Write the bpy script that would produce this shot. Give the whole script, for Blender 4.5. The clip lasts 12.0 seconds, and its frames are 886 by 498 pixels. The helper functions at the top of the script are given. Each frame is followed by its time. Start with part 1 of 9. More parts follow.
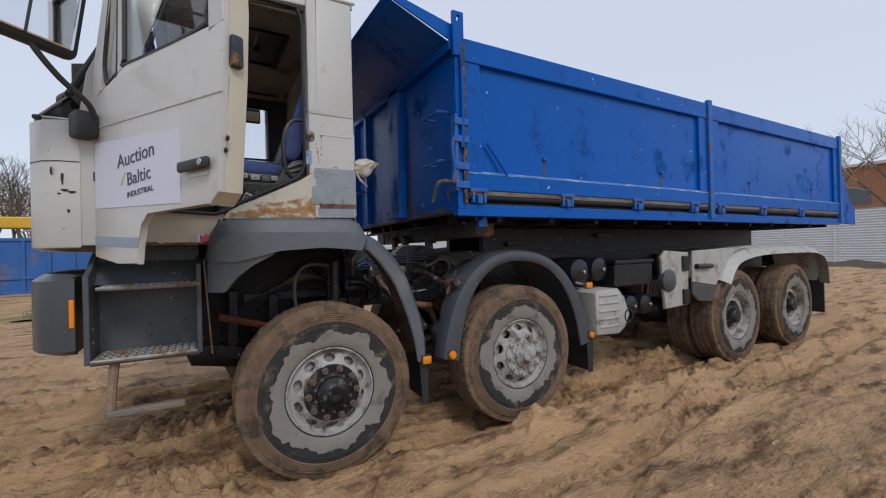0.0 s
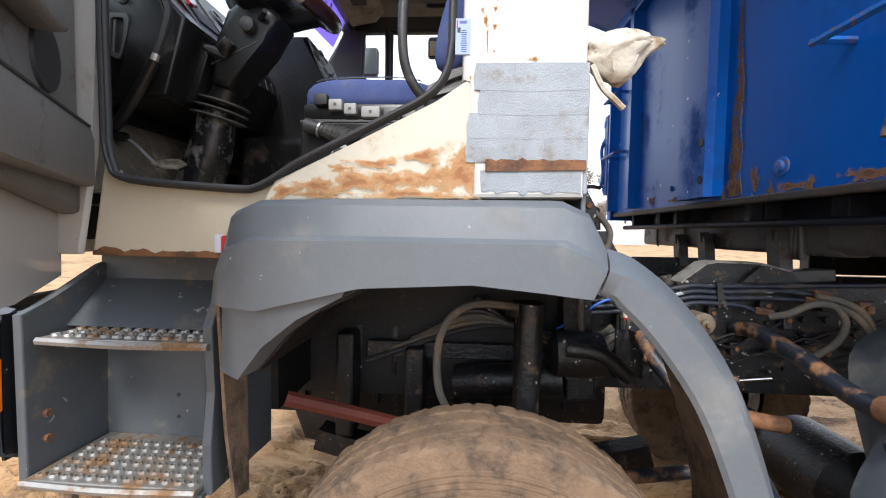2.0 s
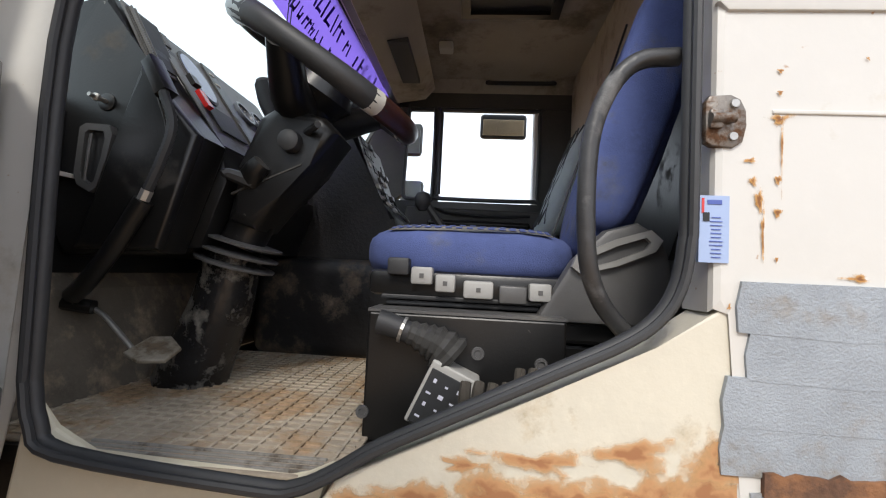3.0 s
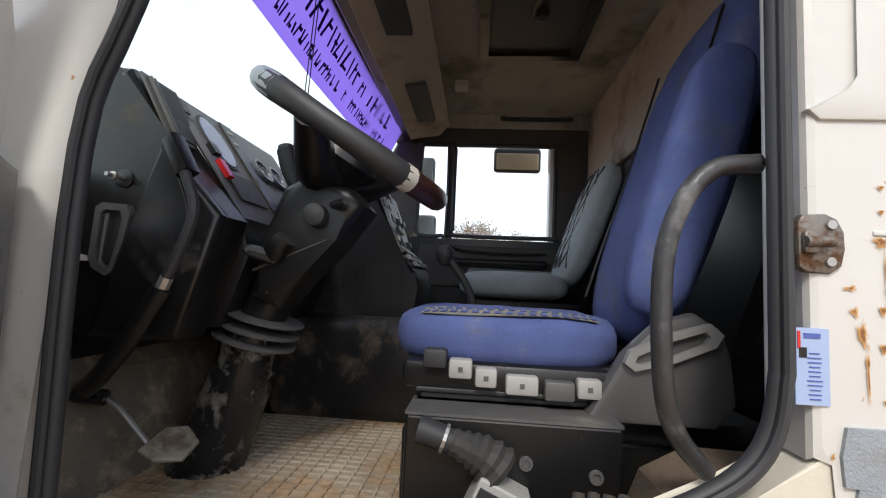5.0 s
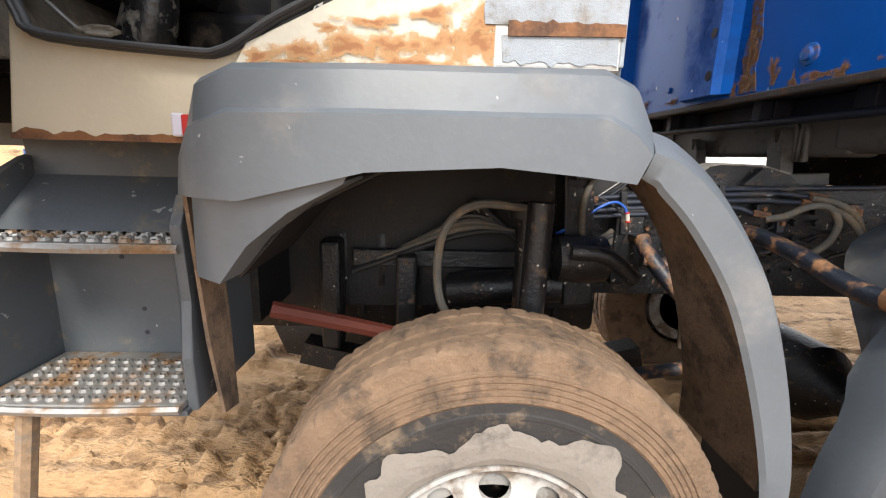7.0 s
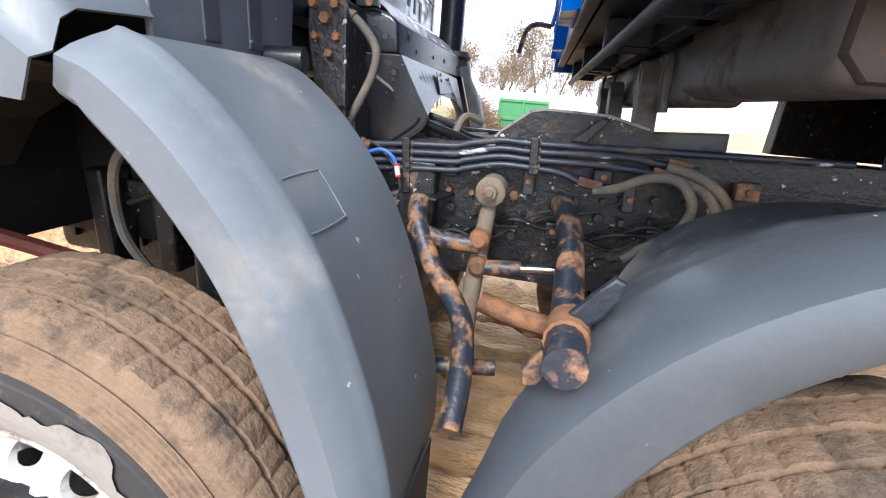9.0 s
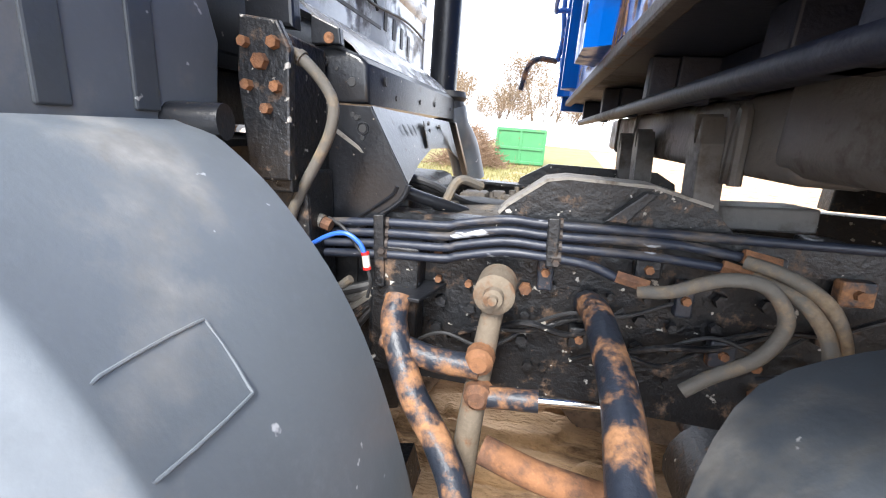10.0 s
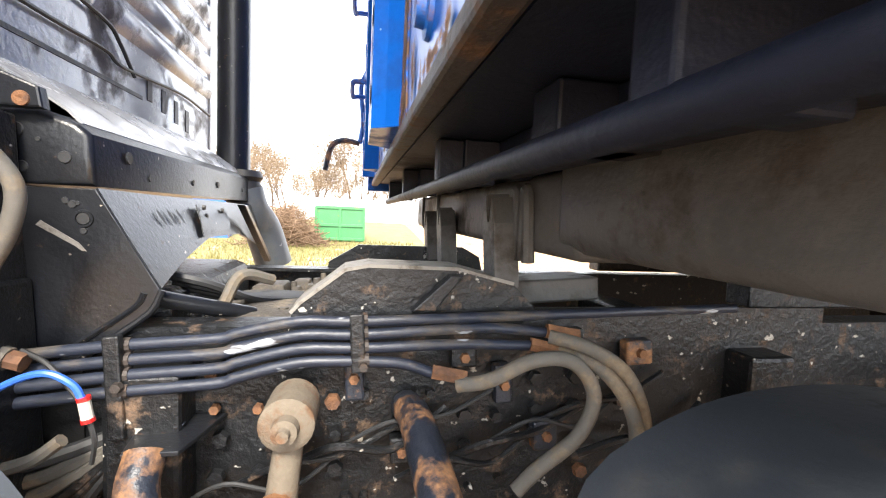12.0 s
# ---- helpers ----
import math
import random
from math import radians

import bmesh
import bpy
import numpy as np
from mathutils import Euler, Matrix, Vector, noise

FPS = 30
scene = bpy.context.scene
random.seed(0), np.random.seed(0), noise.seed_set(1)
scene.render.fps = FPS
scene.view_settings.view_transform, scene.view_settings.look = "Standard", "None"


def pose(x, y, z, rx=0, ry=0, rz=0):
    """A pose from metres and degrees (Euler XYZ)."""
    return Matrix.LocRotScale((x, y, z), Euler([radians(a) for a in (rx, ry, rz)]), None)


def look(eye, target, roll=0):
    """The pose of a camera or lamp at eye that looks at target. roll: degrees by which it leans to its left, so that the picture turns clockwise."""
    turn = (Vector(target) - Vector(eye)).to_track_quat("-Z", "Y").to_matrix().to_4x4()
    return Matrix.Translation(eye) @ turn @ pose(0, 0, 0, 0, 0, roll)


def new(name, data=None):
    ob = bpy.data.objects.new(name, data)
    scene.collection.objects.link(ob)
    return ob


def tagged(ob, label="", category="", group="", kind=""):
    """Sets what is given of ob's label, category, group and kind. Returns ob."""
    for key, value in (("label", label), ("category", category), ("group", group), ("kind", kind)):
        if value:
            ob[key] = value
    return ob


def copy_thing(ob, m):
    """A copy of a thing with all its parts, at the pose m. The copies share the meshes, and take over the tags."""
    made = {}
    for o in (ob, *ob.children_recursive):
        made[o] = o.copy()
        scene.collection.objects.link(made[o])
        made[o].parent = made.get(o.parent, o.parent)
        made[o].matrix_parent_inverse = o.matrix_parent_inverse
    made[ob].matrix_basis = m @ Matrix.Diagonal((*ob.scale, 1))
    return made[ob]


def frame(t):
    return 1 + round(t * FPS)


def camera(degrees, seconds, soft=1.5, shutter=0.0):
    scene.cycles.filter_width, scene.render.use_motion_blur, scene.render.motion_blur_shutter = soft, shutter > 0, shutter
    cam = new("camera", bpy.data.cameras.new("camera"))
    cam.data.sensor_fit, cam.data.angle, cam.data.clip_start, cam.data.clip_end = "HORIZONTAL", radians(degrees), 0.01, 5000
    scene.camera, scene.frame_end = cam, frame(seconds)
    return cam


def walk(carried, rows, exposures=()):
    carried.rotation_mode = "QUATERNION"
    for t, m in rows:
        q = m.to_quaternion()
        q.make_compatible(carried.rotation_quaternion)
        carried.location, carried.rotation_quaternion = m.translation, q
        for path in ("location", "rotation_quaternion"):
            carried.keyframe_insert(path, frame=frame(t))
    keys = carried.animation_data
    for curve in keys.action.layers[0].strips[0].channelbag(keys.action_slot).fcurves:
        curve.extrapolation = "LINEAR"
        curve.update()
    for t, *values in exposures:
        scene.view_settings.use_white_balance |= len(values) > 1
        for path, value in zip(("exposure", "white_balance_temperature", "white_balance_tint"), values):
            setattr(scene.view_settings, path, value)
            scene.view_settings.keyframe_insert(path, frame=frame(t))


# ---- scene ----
cam = camera(91.8, 12.0, soft=1.1, shutter=0.05)
PATH = [
    (0, (-0.826, -2.978, 1.516), (0.171, -1.244, 1.526), -1.4),
    (0.5, (-0.5, -2.531, 1.561), (0.155, -0.641, 1.55), -1.8),
    (1, (-0.281, -2.024, 1.572), (0.168, -0.076, 1.51), 0.9),
    (1.5, (-0.144, -1.508, 1.608), (0.014, 0.485, 1.551), 0.6),
    (2, (-0.057, -0.969, 1.69), (-0.184, 1.025, 1.608), 1.1),
    (2.5, (-0.249, -0.563, 1.927), (-0.465, 1.422, 1.817), 0.5),
    (3, (-0.433, -0.402, 2.15), (-0.587, 1.589, 2.256), 2.9),
    (3.5, (-0.476, -0.318, 2.308), (-0.638, 1.672, 2.437), 3.0),
    (3.7, (-0.494, -0.309, 2.337), (-0.662, 1.678, 2.481), 2.9),
    (5.3, (-0.525, -0.393, 2.297), (-0.687, 1.593, 2.467), 2.6),
    (5.5, (-0.461, -0.44, 2.222), (-0.599, 1.547, 2.398), 2.4),
    (6, (-0.321, -0.592, 1.979), (-0.274, 1.402, 2.12), 2.9),
    (6.5, (-0.323, -0.777, 1.676), (-0.201, 1.213, 1.525), 2.4),
    (6.7, (-0.301, -0.832, 1.628), (-0.175, 1.144, 1.348), 1.8),
    (8.3, (0.609, -0.793, 1.484), (0.294, 1.08, 0.856), 2.9),
    (8.5, (0.7, -0.708, 1.528), (0.38, 1.157, 0.882), 2.7),
    (9, (0.971, -0.461, 1.585), (0.625, 1.396, 0.93), 4.9),
    (9.5, (1.081, -0.286, 1.659), (0.723, 1.568, 1.0), 4.7),
    (10, (0.911, -0.065, 1.67), (0.551, 1.826, 1.125), 4.3),
    (10.5, (0.747, 0.172, 1.687), (0.738, 2.151, 1.402), 3.9),
    (11, (0.685, 0.308, 1.669), (0.987, 2.277, 1.492), 4.9),
    (11.5, (0.719, 0.287, 1.674), (1.071, 2.251, 1.531), 4.1),
    (12, (0.965, 0.084, 1.687), (1.364, 2.038, 1.529), 2.6),
]
EXPOSURES = [(0.0, -0.16, 6250, 10), (0.5, 0.25, 6350, 10), (1.0, 0.6, 6500, 10), (1.5, 0.95, 6750, 10), (2.0, 1.4, 6450, 10), (2.5, 1.33, 6500, 10), (3.0, 1.15, 6700, 10), (3.7, 1.08, 6700, 10), (5.3, 1.1, 6700, 10), (6.0, 1.05, 6400, 10), (6.5, 1.68, 6900, 10), (6.7, 1.7, 6900, 10), (8.3, 1.75, 6700, 10), (9.0, 2.1, 6150, 10), (9.5, 2.32, 6150, 10), (10.0, 2.65, 6400, 10), (10.5, 2.72, 7200, 10), (11.0, 2.72, 7500, 10), (11.5, 2.72, 7500, 10), (12.0, 2.85, 7000, 10)]
walk(cam, [(t, look(eye, target, roll)) for t, eye, target, roll in PATH], EXPOSURES)

# ---------------------------------------------------------------- light
world = bpy.data.worlds.new("sky")
scene.world = world
world.use_nodes = True
wn, wl = world.node_tree.nodes, world.node_tree.links
wn.clear()
SUN_EL, SUN_AZ = 45.0, 185.0
sky = wn.new("ShaderNodeTexSky")
sky.sky_type, sky.sun_disc = 'NISHITA', False
sky.sun_elevation, sky.sun_rotation = radians(SUN_EL), radians(SUN_AZ)
b1 = wn.new("ShaderNodeBackground")
b1.inputs["Strength"].default_value = 0.02
wl.new(sky.outputs[0], b1.inputs["Color"])
b2 = wn.new("ShaderNodeBackground")
b2.inputs["Color"].default_value = (0.84, 0.89, 1.0, 1)
b2.inputs["Strength"].default_value = 0.80
wadd = wn.new("ShaderNodeAddShader")
wout = wn.new("ShaderNodeOutputWorld")
wl.new(b1.outputs[0], wadd.inputs[0])
wl.new(b2.outputs[0], wadd.inputs[1])
wl.new(wadd.outputs[0], wout.inputs["Surface"])
sun_data = bpy.data.lights.new("sun", "SUN")
sun_data.energy, sun_data.angle, sun_data.color = 1.3, radians(14), (1.0, 0.96, 0.9)
sun = new("sun", sun_data)
az, el = radians(SUN_AZ), radians(SUN_EL)
sun_dir = Vector((math.sin(az) * math.cos(el), math.cos(az) * math.cos(el), math.sin(el)))
sun.matrix_world = look(sun_dir * 30, (0, 0, 0))


# ---------------------------------------------------------------- materials
def mat(name, base, rough=0.6, metal=0.0, var=0.25, scale=6.0, dirt=None, dirt_amount=0.0, dirt_scale=3.0,
        bump=0.15, bump_scale=60.0, spots=None, spot_amount=0.0, spot_scale=25.0, stretch=(1, 1, 1), coat=0.0, low=None):
    """A painted, rubber, metal or soil surface: base colour with two scales of variation, dirt in patches, small chipped spots."""
    m = bpy.data.materials.new(name)
    m.use_nodes = True
    n, l = m.node_tree.nodes, m.node_tree.links
    bsdf = n["Principled BSDF"]
    tc = n.new("ShaderNodeTexCoord")
    geo = n.new("ShaderNodeNewGeometry")
    mp = n.new("ShaderNodeMapping")
    mp.inputs["Scale"].default_value = stretch
    l.new(geo.outputs["Position"], mp.inputs["Vector"])

    def tex(s, detail=5.0, roughness=0.6):
        t = n.new("ShaderNodeTexNoise")
        t.inputs["Scale"].default_value = s
        t.inputs["Detail"].default_value = detail
        t.inputs["Roughness"].default_value = roughness
        l.new(mp.outputs[0], t.inputs["Vector"])
        return t

    def ramp(src, a, b):
        r = n.new("ShaderNodeMapRange")
        r.inputs["From Min"].default_value, r.inputs["From Max"].default_value = a, b
        l.new(src, r.inputs["Value"])
        return r.outputs[0]

    def mix(fac, a, b):
        x = n.new("ShaderNodeMix")
        x.data_type = 'RGBA'
        l.new(fac, x.inputs[0])
        for s, v in ((x.inputs[6], a), (x.inputs[7], b)):
            if isinstance(v, tuple):
                s.default_value = (*v, 1)
            else:
                l.new(v, s)
        return x.outputs[2]

    def shade(c, f):
        return tuple(min(1.0, v * f) for v in c)

    big = tex(scale, 4)
    col = mix(ramp(big.outputs[0], 0.3, 0.7), shade(base, 1 - var), shade(base, 1 + var * 0.6))
    fine = tex(scale * 9, 6, 0.7)
    col = mix(ramp(fine.outputs[0], 0.35, 0.65), col, mix(ramp(fine.outputs[0], 0.4, 0.9), shade(base, 1 - var * 0.7), shade(base, 1 + var * 0.5)))
    rgh = None
    if dirt:
        d = tex(dirt_scale, 8, 0.68)
        lo = 0.72 - 0.5 * dirt_amount
        src = d.outputs[0]
        if low:
            # rust and dirt that grow up from the lower edge, between two heights
            sep = n.new("ShaderNodeSeparateXYZ")
            l.new(geo.outputs["Position"], sep.inputs[0])
            r = n.new("ShaderNodeMapRange")
            r.inputs["From Min"].default_value, r.inputs["From Max"].default_value = low
            r.inputs["To Min"].default_value, r.inputs["To Max"].default_value = 0.30, -0.06
            l.new(sep.outputs["Z"], r.inputs["Value"])
            ad = n.new("ShaderNodeMath")
            l.new(src, ad.inputs[0])
            l.new(r.outputs[0], ad.inputs[1])
            src = ad.outputs[0]
        mask = ramp(src, lo, lo + 0.12)
        d2 = tex(dirt_scale * 7, 4)
        col = mix(mask, col, mix(ramp(d2.outputs[0], 0.3, 0.7), shade(dirt, 0.65), shade(dirt, 1.15)))
        rgh = n.new("ShaderNodeMix")
        l.new(mask, rgh.inputs[0])
        rgh.inputs[2].default_value, rgh.inputs[3].default_value = rough, max(rough, 0.85)
        l.new(rgh.outputs[0], bsdf.inputs["Roughness"])
    if spots:
        s = tex(spot_scale, 3, 0.5)
        lo = 0.78 - 0.4 * spot_amount
        col = mix(ramp(s.outputs[0], lo, lo + 0.03), col, spots)
    l.new(col, bsdf.inputs["Base Color"])
    if not rgh:
        bsdf.inputs["Roughness"].default_value = rough
    bsdf.inputs["Metallic"].default_value = metal
    bsdf.inputs["Coat Weight"].default_value = coat
    if bump:
        bt = tex(bump_scale, 5)
        bp = n.new("ShaderNodeBump")
        bp.inputs["Strength"].default_value = bump
        bp.inputs["Distance"].default_value = 0.01
        l.new(bt.outputs[0], bp.inputs["Height"])
        l.new(bp.outputs[0], bsdf.inputs["Normal"])
    return m


RUST = (0.23, 0.09, 0.035)
MUD = (0.30, 0.185, 0.10)
WHITE = mat("white_paint", (0.56, 0.55, 0.52), 0.35, var=0.06, scale=2, dirt=(0.47, 0.43, 0.35), dirt_amount=0.22, dirt_scale=3.2, bump=0.03, coat=0.2, spots=(0.34, 0.20, 0.10), spot_amount=0.10, spot_scale=30)
RUSTY_WHITE = mat("rusty_white_paint", (0.60, 0.565, 0.47), 0.5, var=0.12, scale=4, dirt=(0.46, 0.38, 0.26), dirt_amount=0.3, dirt_scale=7, bump=0.1, spots=RUST, spot_amount=0.10, spot_scale=26)
SILL = mat("beige_sill_paint", (0.60, 0.55, 0.43), 0.5, var=0.1, scale=4, dirt=(0.46, 0.20, 0.06), dirt_amount=0.12, dirt_scale=9, bump=0.1, spots=RUST, spot_amount=0.12, spot_scale=18, low=(1.585, 1.655))
STAIN = mat("rust_stain", (0.50, 0.25, 0.075), 0.8, var=0.4, scale=20, dirt=(0.24, 0.09, 0.03), dirt_amount=0.4, dirt_scale=25, bump=0.2)
BLUE = mat("blue_paint", (0.0, 0.095, 0.44), 0.30, var=0.12, scale=1.5, dirt=(0.003, 0.062, 0.28), dirt_amount=0.34, dirt_scale=2.2, bump=0.03, bump_scale=12, spots=(0.40, 0.50, 0.65), spot_amount=0.14, spot_scale=18)
BLUE.node_tree.nodes["Principled BSDF"].inputs["Specular IOR Level"].default_value = 0.22
BLUE_WORN = mat("worn_blue_paint", (0.004, 0.12, 0.46), 0.5, var=0.3, scale=8, dirt=(0.20, 0.10, 0.045), dirt_amount=0.36, dirt_scale=14, bump=0.2, spots=RUST, spot_amount=0.35, spot_scale=22)
# grimy blue steel with the deep shade under the body put into its colour
BLUE_SHADED = mat("grimy_shaded_blue_steel", (0.003, 0.006, 0.018), 0.55, var=0.3, scale=3, dirt=(0.013, 0.009, 0.007), dirt_amount=0.42, dirt_scale=2.5, bump=0.2)
GREY = mat("grey_plastic", (0.124, 0.141, 0.158), 0.45, var=0.18, scale=4, dirt=(0.21, 0.21, 0.205), dirt_amount=0.32, dirt_scale=2, bump=0.06, spots=(0.45, 0.46, 0.48), spot_amount=0.14, spot_scale=22)
GREY_DARK = mat("dark_grey_plastic", (0.066, 0.076, 0.087), 0.33, var=0.2, scale=4, dirt=(0.14, 0.135, 0.125), dirt_amount=0.3, dirt_scale=3, bump=0.1, spots=(0.36, 0.36, 0.35), spot_amount=0.12, spot_scale=30)
STEP = mat("step_aluminium", (0.34, 0.33, 0.31), 0.45, metal=0.6, var=0.25, scale=10, dirt=MUD, dirt_amount=0.45, dirt_scale=8, bump=0.2)
BLACK = mat("black_paint", (0.013, 0.0145, 0.018), 0.30, var=0.35, scale=7, dirt=(0.15, 0.085, 0.048), dirt_amount=0.20, dirt_scale=15, bump=0.12, bump_scale=90, spots=(0.34, 0.29, 0.24), spot_amount=0.17, spot_scale=55)
CHASSIS = mat("grimy_chassis", (0.011, 0.012, 0.014), 0.38, var=0.4, scale=8, dirt=(0.15, 0.095, 0.06), dirt_amount=0.31, dirt_scale=19, bump=0.45, bump_scale=55, spots=(0.42, 0.40, 0.36), spot_amount=0.25, spot_scale=34)
FRAMEGREY = mat("hoist_grey", (0.085, 0.083, 0.08), 0.5, var=0.3, scale=4, dirt=(0.055, 0.045, 0.037), dirt_amount=0.42, dirt_scale=6, bump=0.2, spots=(0.20, 0.11, 0.06), spot_amount=0.16, spot_scale=14)
DUSTYGREY = mat("dusty_grey_steel", (0.26, 0.245, 0.22), 0.7, var=0.25, scale=12, dirt=(0.11, 0.09, 0.07), dirt_amount=0.42, dirt_scale=16, bump=0.2)
RUSTMAT = mat("rust", (0.25, 0.115, 0.052), 0.85, var=0.45, scale=14, dirt=(0.12, 0.06, 0.035), dirt_amount=0.5, dirt_scale=12, bump=0.4)
RUSTPIPE = mat("rust_and_black_pipe", (0.018, 0.023, 0.034), 0.4, var=0.3, scale=8, dirt=(0.30, 0.15, 0.07), dirt_amount=0.44, dirt_scale=13, bump=0.25)
TYRE = mat("muddy_tyre_rubber", (0.032, 0.030, 0.029), 0.8, var=0.3, scale=9, dirt=(0.17, 0.125, 0.085), dirt_amount=0.40, dirt_scale=7, bump=0.3)
TREAD = mat("mud_caked_tread", (0.215, 0.14, 0.088), 0.95, var=0.4, scale=11, dirt=(0.095, 0.067, 0.047), dirt_amount=0.45, dirt_scale=7, bump=0.9, bump_scale=45)
MUDBAND = mat("dried_mud", (0.26, 0.235, 0.205), 0.9, var=0.2, scale=12, dirt=(0.14, 0.125, 0.11), dirt_amount=0.4, dirt_scale=6, bump=0.3)
RIM = mat("rim_paint", (0.42, 0.405, 0.38), 0.6, var=0.2, scale=8, dirt=(0.19, 0.15, 0.115), dirt_amount=0.50, dirt_scale=7, bump=0.12)
NUTMAT = mat("dark_wheel_nut", (0.16, 0.12, 0.10), 0.45, metal=0.3, var=0.4, scale=30, dirt=(0.20, 0.13, 0.08), dirt_amount=0.45, dirt_scale=40, bump=0.2)
HUB = mat("greasy_hub", (0.020, 0.020, 0.022), 0.35, metal=0.2, var=0.4, scale=12, dirt=(0.16, 0.14, 0.12), dirt_amount=0.34, dirt_scale=14, bump=0.3)
RUBBER = mat("black_rubber", (0.03, 0.031, 0.033), 0.55, var=0.2, scale=10, bump=0.08)
HOSE = mat("grey_hose", (0.125, 0.115, 0.098), 0.75, var=0.25, scale=16, dirt=(0.21, 0.16, 0.105), dirt_amount=0.42, dirt_scale=11, bump=0.2)
BLUETUBE = mat("blue_air_tube", (0.03, 0.13, 0.55), 0.4, var=0.1, bump=0.0)
ORANGE = mat("orange_lens", (0.85, 0.25, 0.01), 0.25, var=0.1, bump=0.05, bump_scale=150, coat=0.4)
REDLENS = mat("red_lens", (0.55, 0.02, 0.02), 0.25, var=0.1, bump=0.05, coat=0.4)
INTERIOR = mat("dark_trim", (0.009, 0.0088, 0.0088), 0.34, var=0.35, scale=6, dirt=(0.055, 0.049, 0.042), dirt_amount=0.26, dirt_scale=7, bump=0.05, bump_scale=140, spots=(0.16, 0.145, 0.13), spot_amount=0.10, spot_scale=45)
MATRIB = mat("worn_mat_rib", (0.46, 0.395, 0.31), 0.9, var=0.4, scale=9, dirt=(0.33, 0.235, 0.145), dirt_amount=0.5, dirt_scale=5, bump=0.3)
SEATBLUE = mat("blue_seat_cloth", (0.075, 0.105, 0.27), 0.95, var=0.3, scale=10, dirt=(0.10, 0.115, 0.19), dirt_amount=0.36, dirt_scale=5, bump=0.3, bump_scale=300)
SEATGREY = mat("grey_seat_cloth", (0.42, 0.455, 0.45), 0.95, var=0.2, scale=10, bump=0.25, bump_scale=250)
HEADLINER = mat("stained_headliner", (0.38, 0.335, 0.275), 0.9, var=0.15, scale=3, dirt=(0.20, 0.165, 0.125), dirt_amount=0.4, dirt_scale=2, bump=0.1)
FLOORMAT = mat("muddy_floor_mat", (0.39, 0.325, 0.25), 0.9, var=0.4, scale=7, dirt=(0.42, 0.28, 0.17), dirt_amount=0.46, dirt_scale=5, bump=0.3, spots=(0.12, 0.09, 0.06), spot_amount=0.2, spot_scale=24)
TAPE = mat("silver_tape", (0.31, 0.345, 0.38), 0.5, metal=0.15, var=0.22, scale=14, dirt=(0.27, 0.25, 0.22), dirt_amount=0.38, dirt_scale=6, bump=0.35, bump_scale=260)
STEEL = mat("worn_steel", (0.42, 0.41, 0.39), 0.4, metal=0.8, var=0.2, scale=12, dirt=(0.2, 0.15, 0.1), dirt_amount=0.35, dirt_scale=9, bump=0.15)
BOXGREY = mat("dusty_aluminium", (0.46, 0.45, 0.42), 0.6, metal=0.2, var=0.15, scale=6, dirt=(0.30, 0.26, 0.20), dirt_amount=0.4, dirt_scale=5, bump=0.12)
STICKER = mat("sticker_vinyl", (0.66, 0.66, 0.76), 0.4, var=0.03, scale=2, bump=0.02)
INK = mat("dark_ink", (0.05, 0.06, 0.10), 0.5, var=0.05, bump=0.0)
LIME = mat("lime_ink", (0.55, 0.65, 0.12), 0.5, var=0.05, bump=0.0)
def sheer(name, colour):
    """A thin printed film that lets light through."""
    m = bpy.data.materials.new(name)
    m.use_nodes = True
    n, l = m.node_tree.nodes, m.node_tree.links
    n.clear()
    a, b, c, o = n.new("ShaderNodeBsdfTranslucent"), n.new("ShaderNodeBsdfTransparent"), n.new("ShaderNodeMixShader"), n.new("ShaderNodeOutputMaterial")
    a.inputs[0].default_value = b.inputs[0].default_value = (*colour, 1)
    c.inputs[0].default_value = 0.45
    l.new(b.outputs[0], c.inputs[1])
    l.new(a.outputs[0], c.inputs[2])
    l.new(c.outputs[0], o.inputs[0])
    return m


PURPLE = sheer("purple_banner", (0.48, 0.37, 0.78))
PURPLE_INK = sheer("banner_ink", (0.10, 0.07, 0.20))
BAG = mat("dirty_plastic_bag", (0.55, 0.51, 0.43), 0.5, var=0.15, scale=12, dirt=(0.36, 0.28, 0.18), dirt_amount=0.4, dirt_scale=10, bump=0.5, bump_scale=30)
FENCE = mat("fence_sheet", (0.66, 0.68, 0.70), 0.45, metal=0.0, var=0.05, scale=0.5, bump=0.0)
GREENBOX = mat("green_container_paint", (0.05, 0.22, 0.08), 0.5, var=0.2, scale=2, dirt=(0.2, 0.12, 0.06), dirt_amount=0.25, dirt_scale=2, bump=0.05)
YELLOW = mat("yellow_paint", (0.72, 0.40, 0.02), 0.45, var=0.12, scale=2, dirt=(0.3, 0.2, 0.1), dirt_amount=0.2, dirt_scale=2, bump=0.03)
CONTBLUE = mat("container_blue", (0.025, 0.12, 0.38), 0.5, var=0.25, scale=1.2, dirt=(0.16, 0.15, 0.17), dirt_amount=0.35, dirt_scale=1, bump=0.1)
CONTBROWN = mat("container_rust", (0.17, 0.11, 0.075), 0.7, var=0.25, scale=1.2, dirt=(0.1, 0.1, 0.12), dirt_amount=0.35, dirt_scale=1, bump=0.1)
BRICK = mat("far_brick", (0.34, 0.17, 0.10), 0.85, var=0.2, scale=1.0, bump=0.05)
ROOFSNOW = mat("pale_roof", (0.55, 0.55, 0.58), 0.7, var=0.1, scale=1, bump=0.05)
BARK = mat("bark", (0.11, 0.085, 0.065), 0.9, var=0.3, scale=8, bump=0.3)
TWIGS = mat("brush_twigs", (0.20, 0.125, 0.075), 0.9, var=0.4, scale=5, bump=0.2)
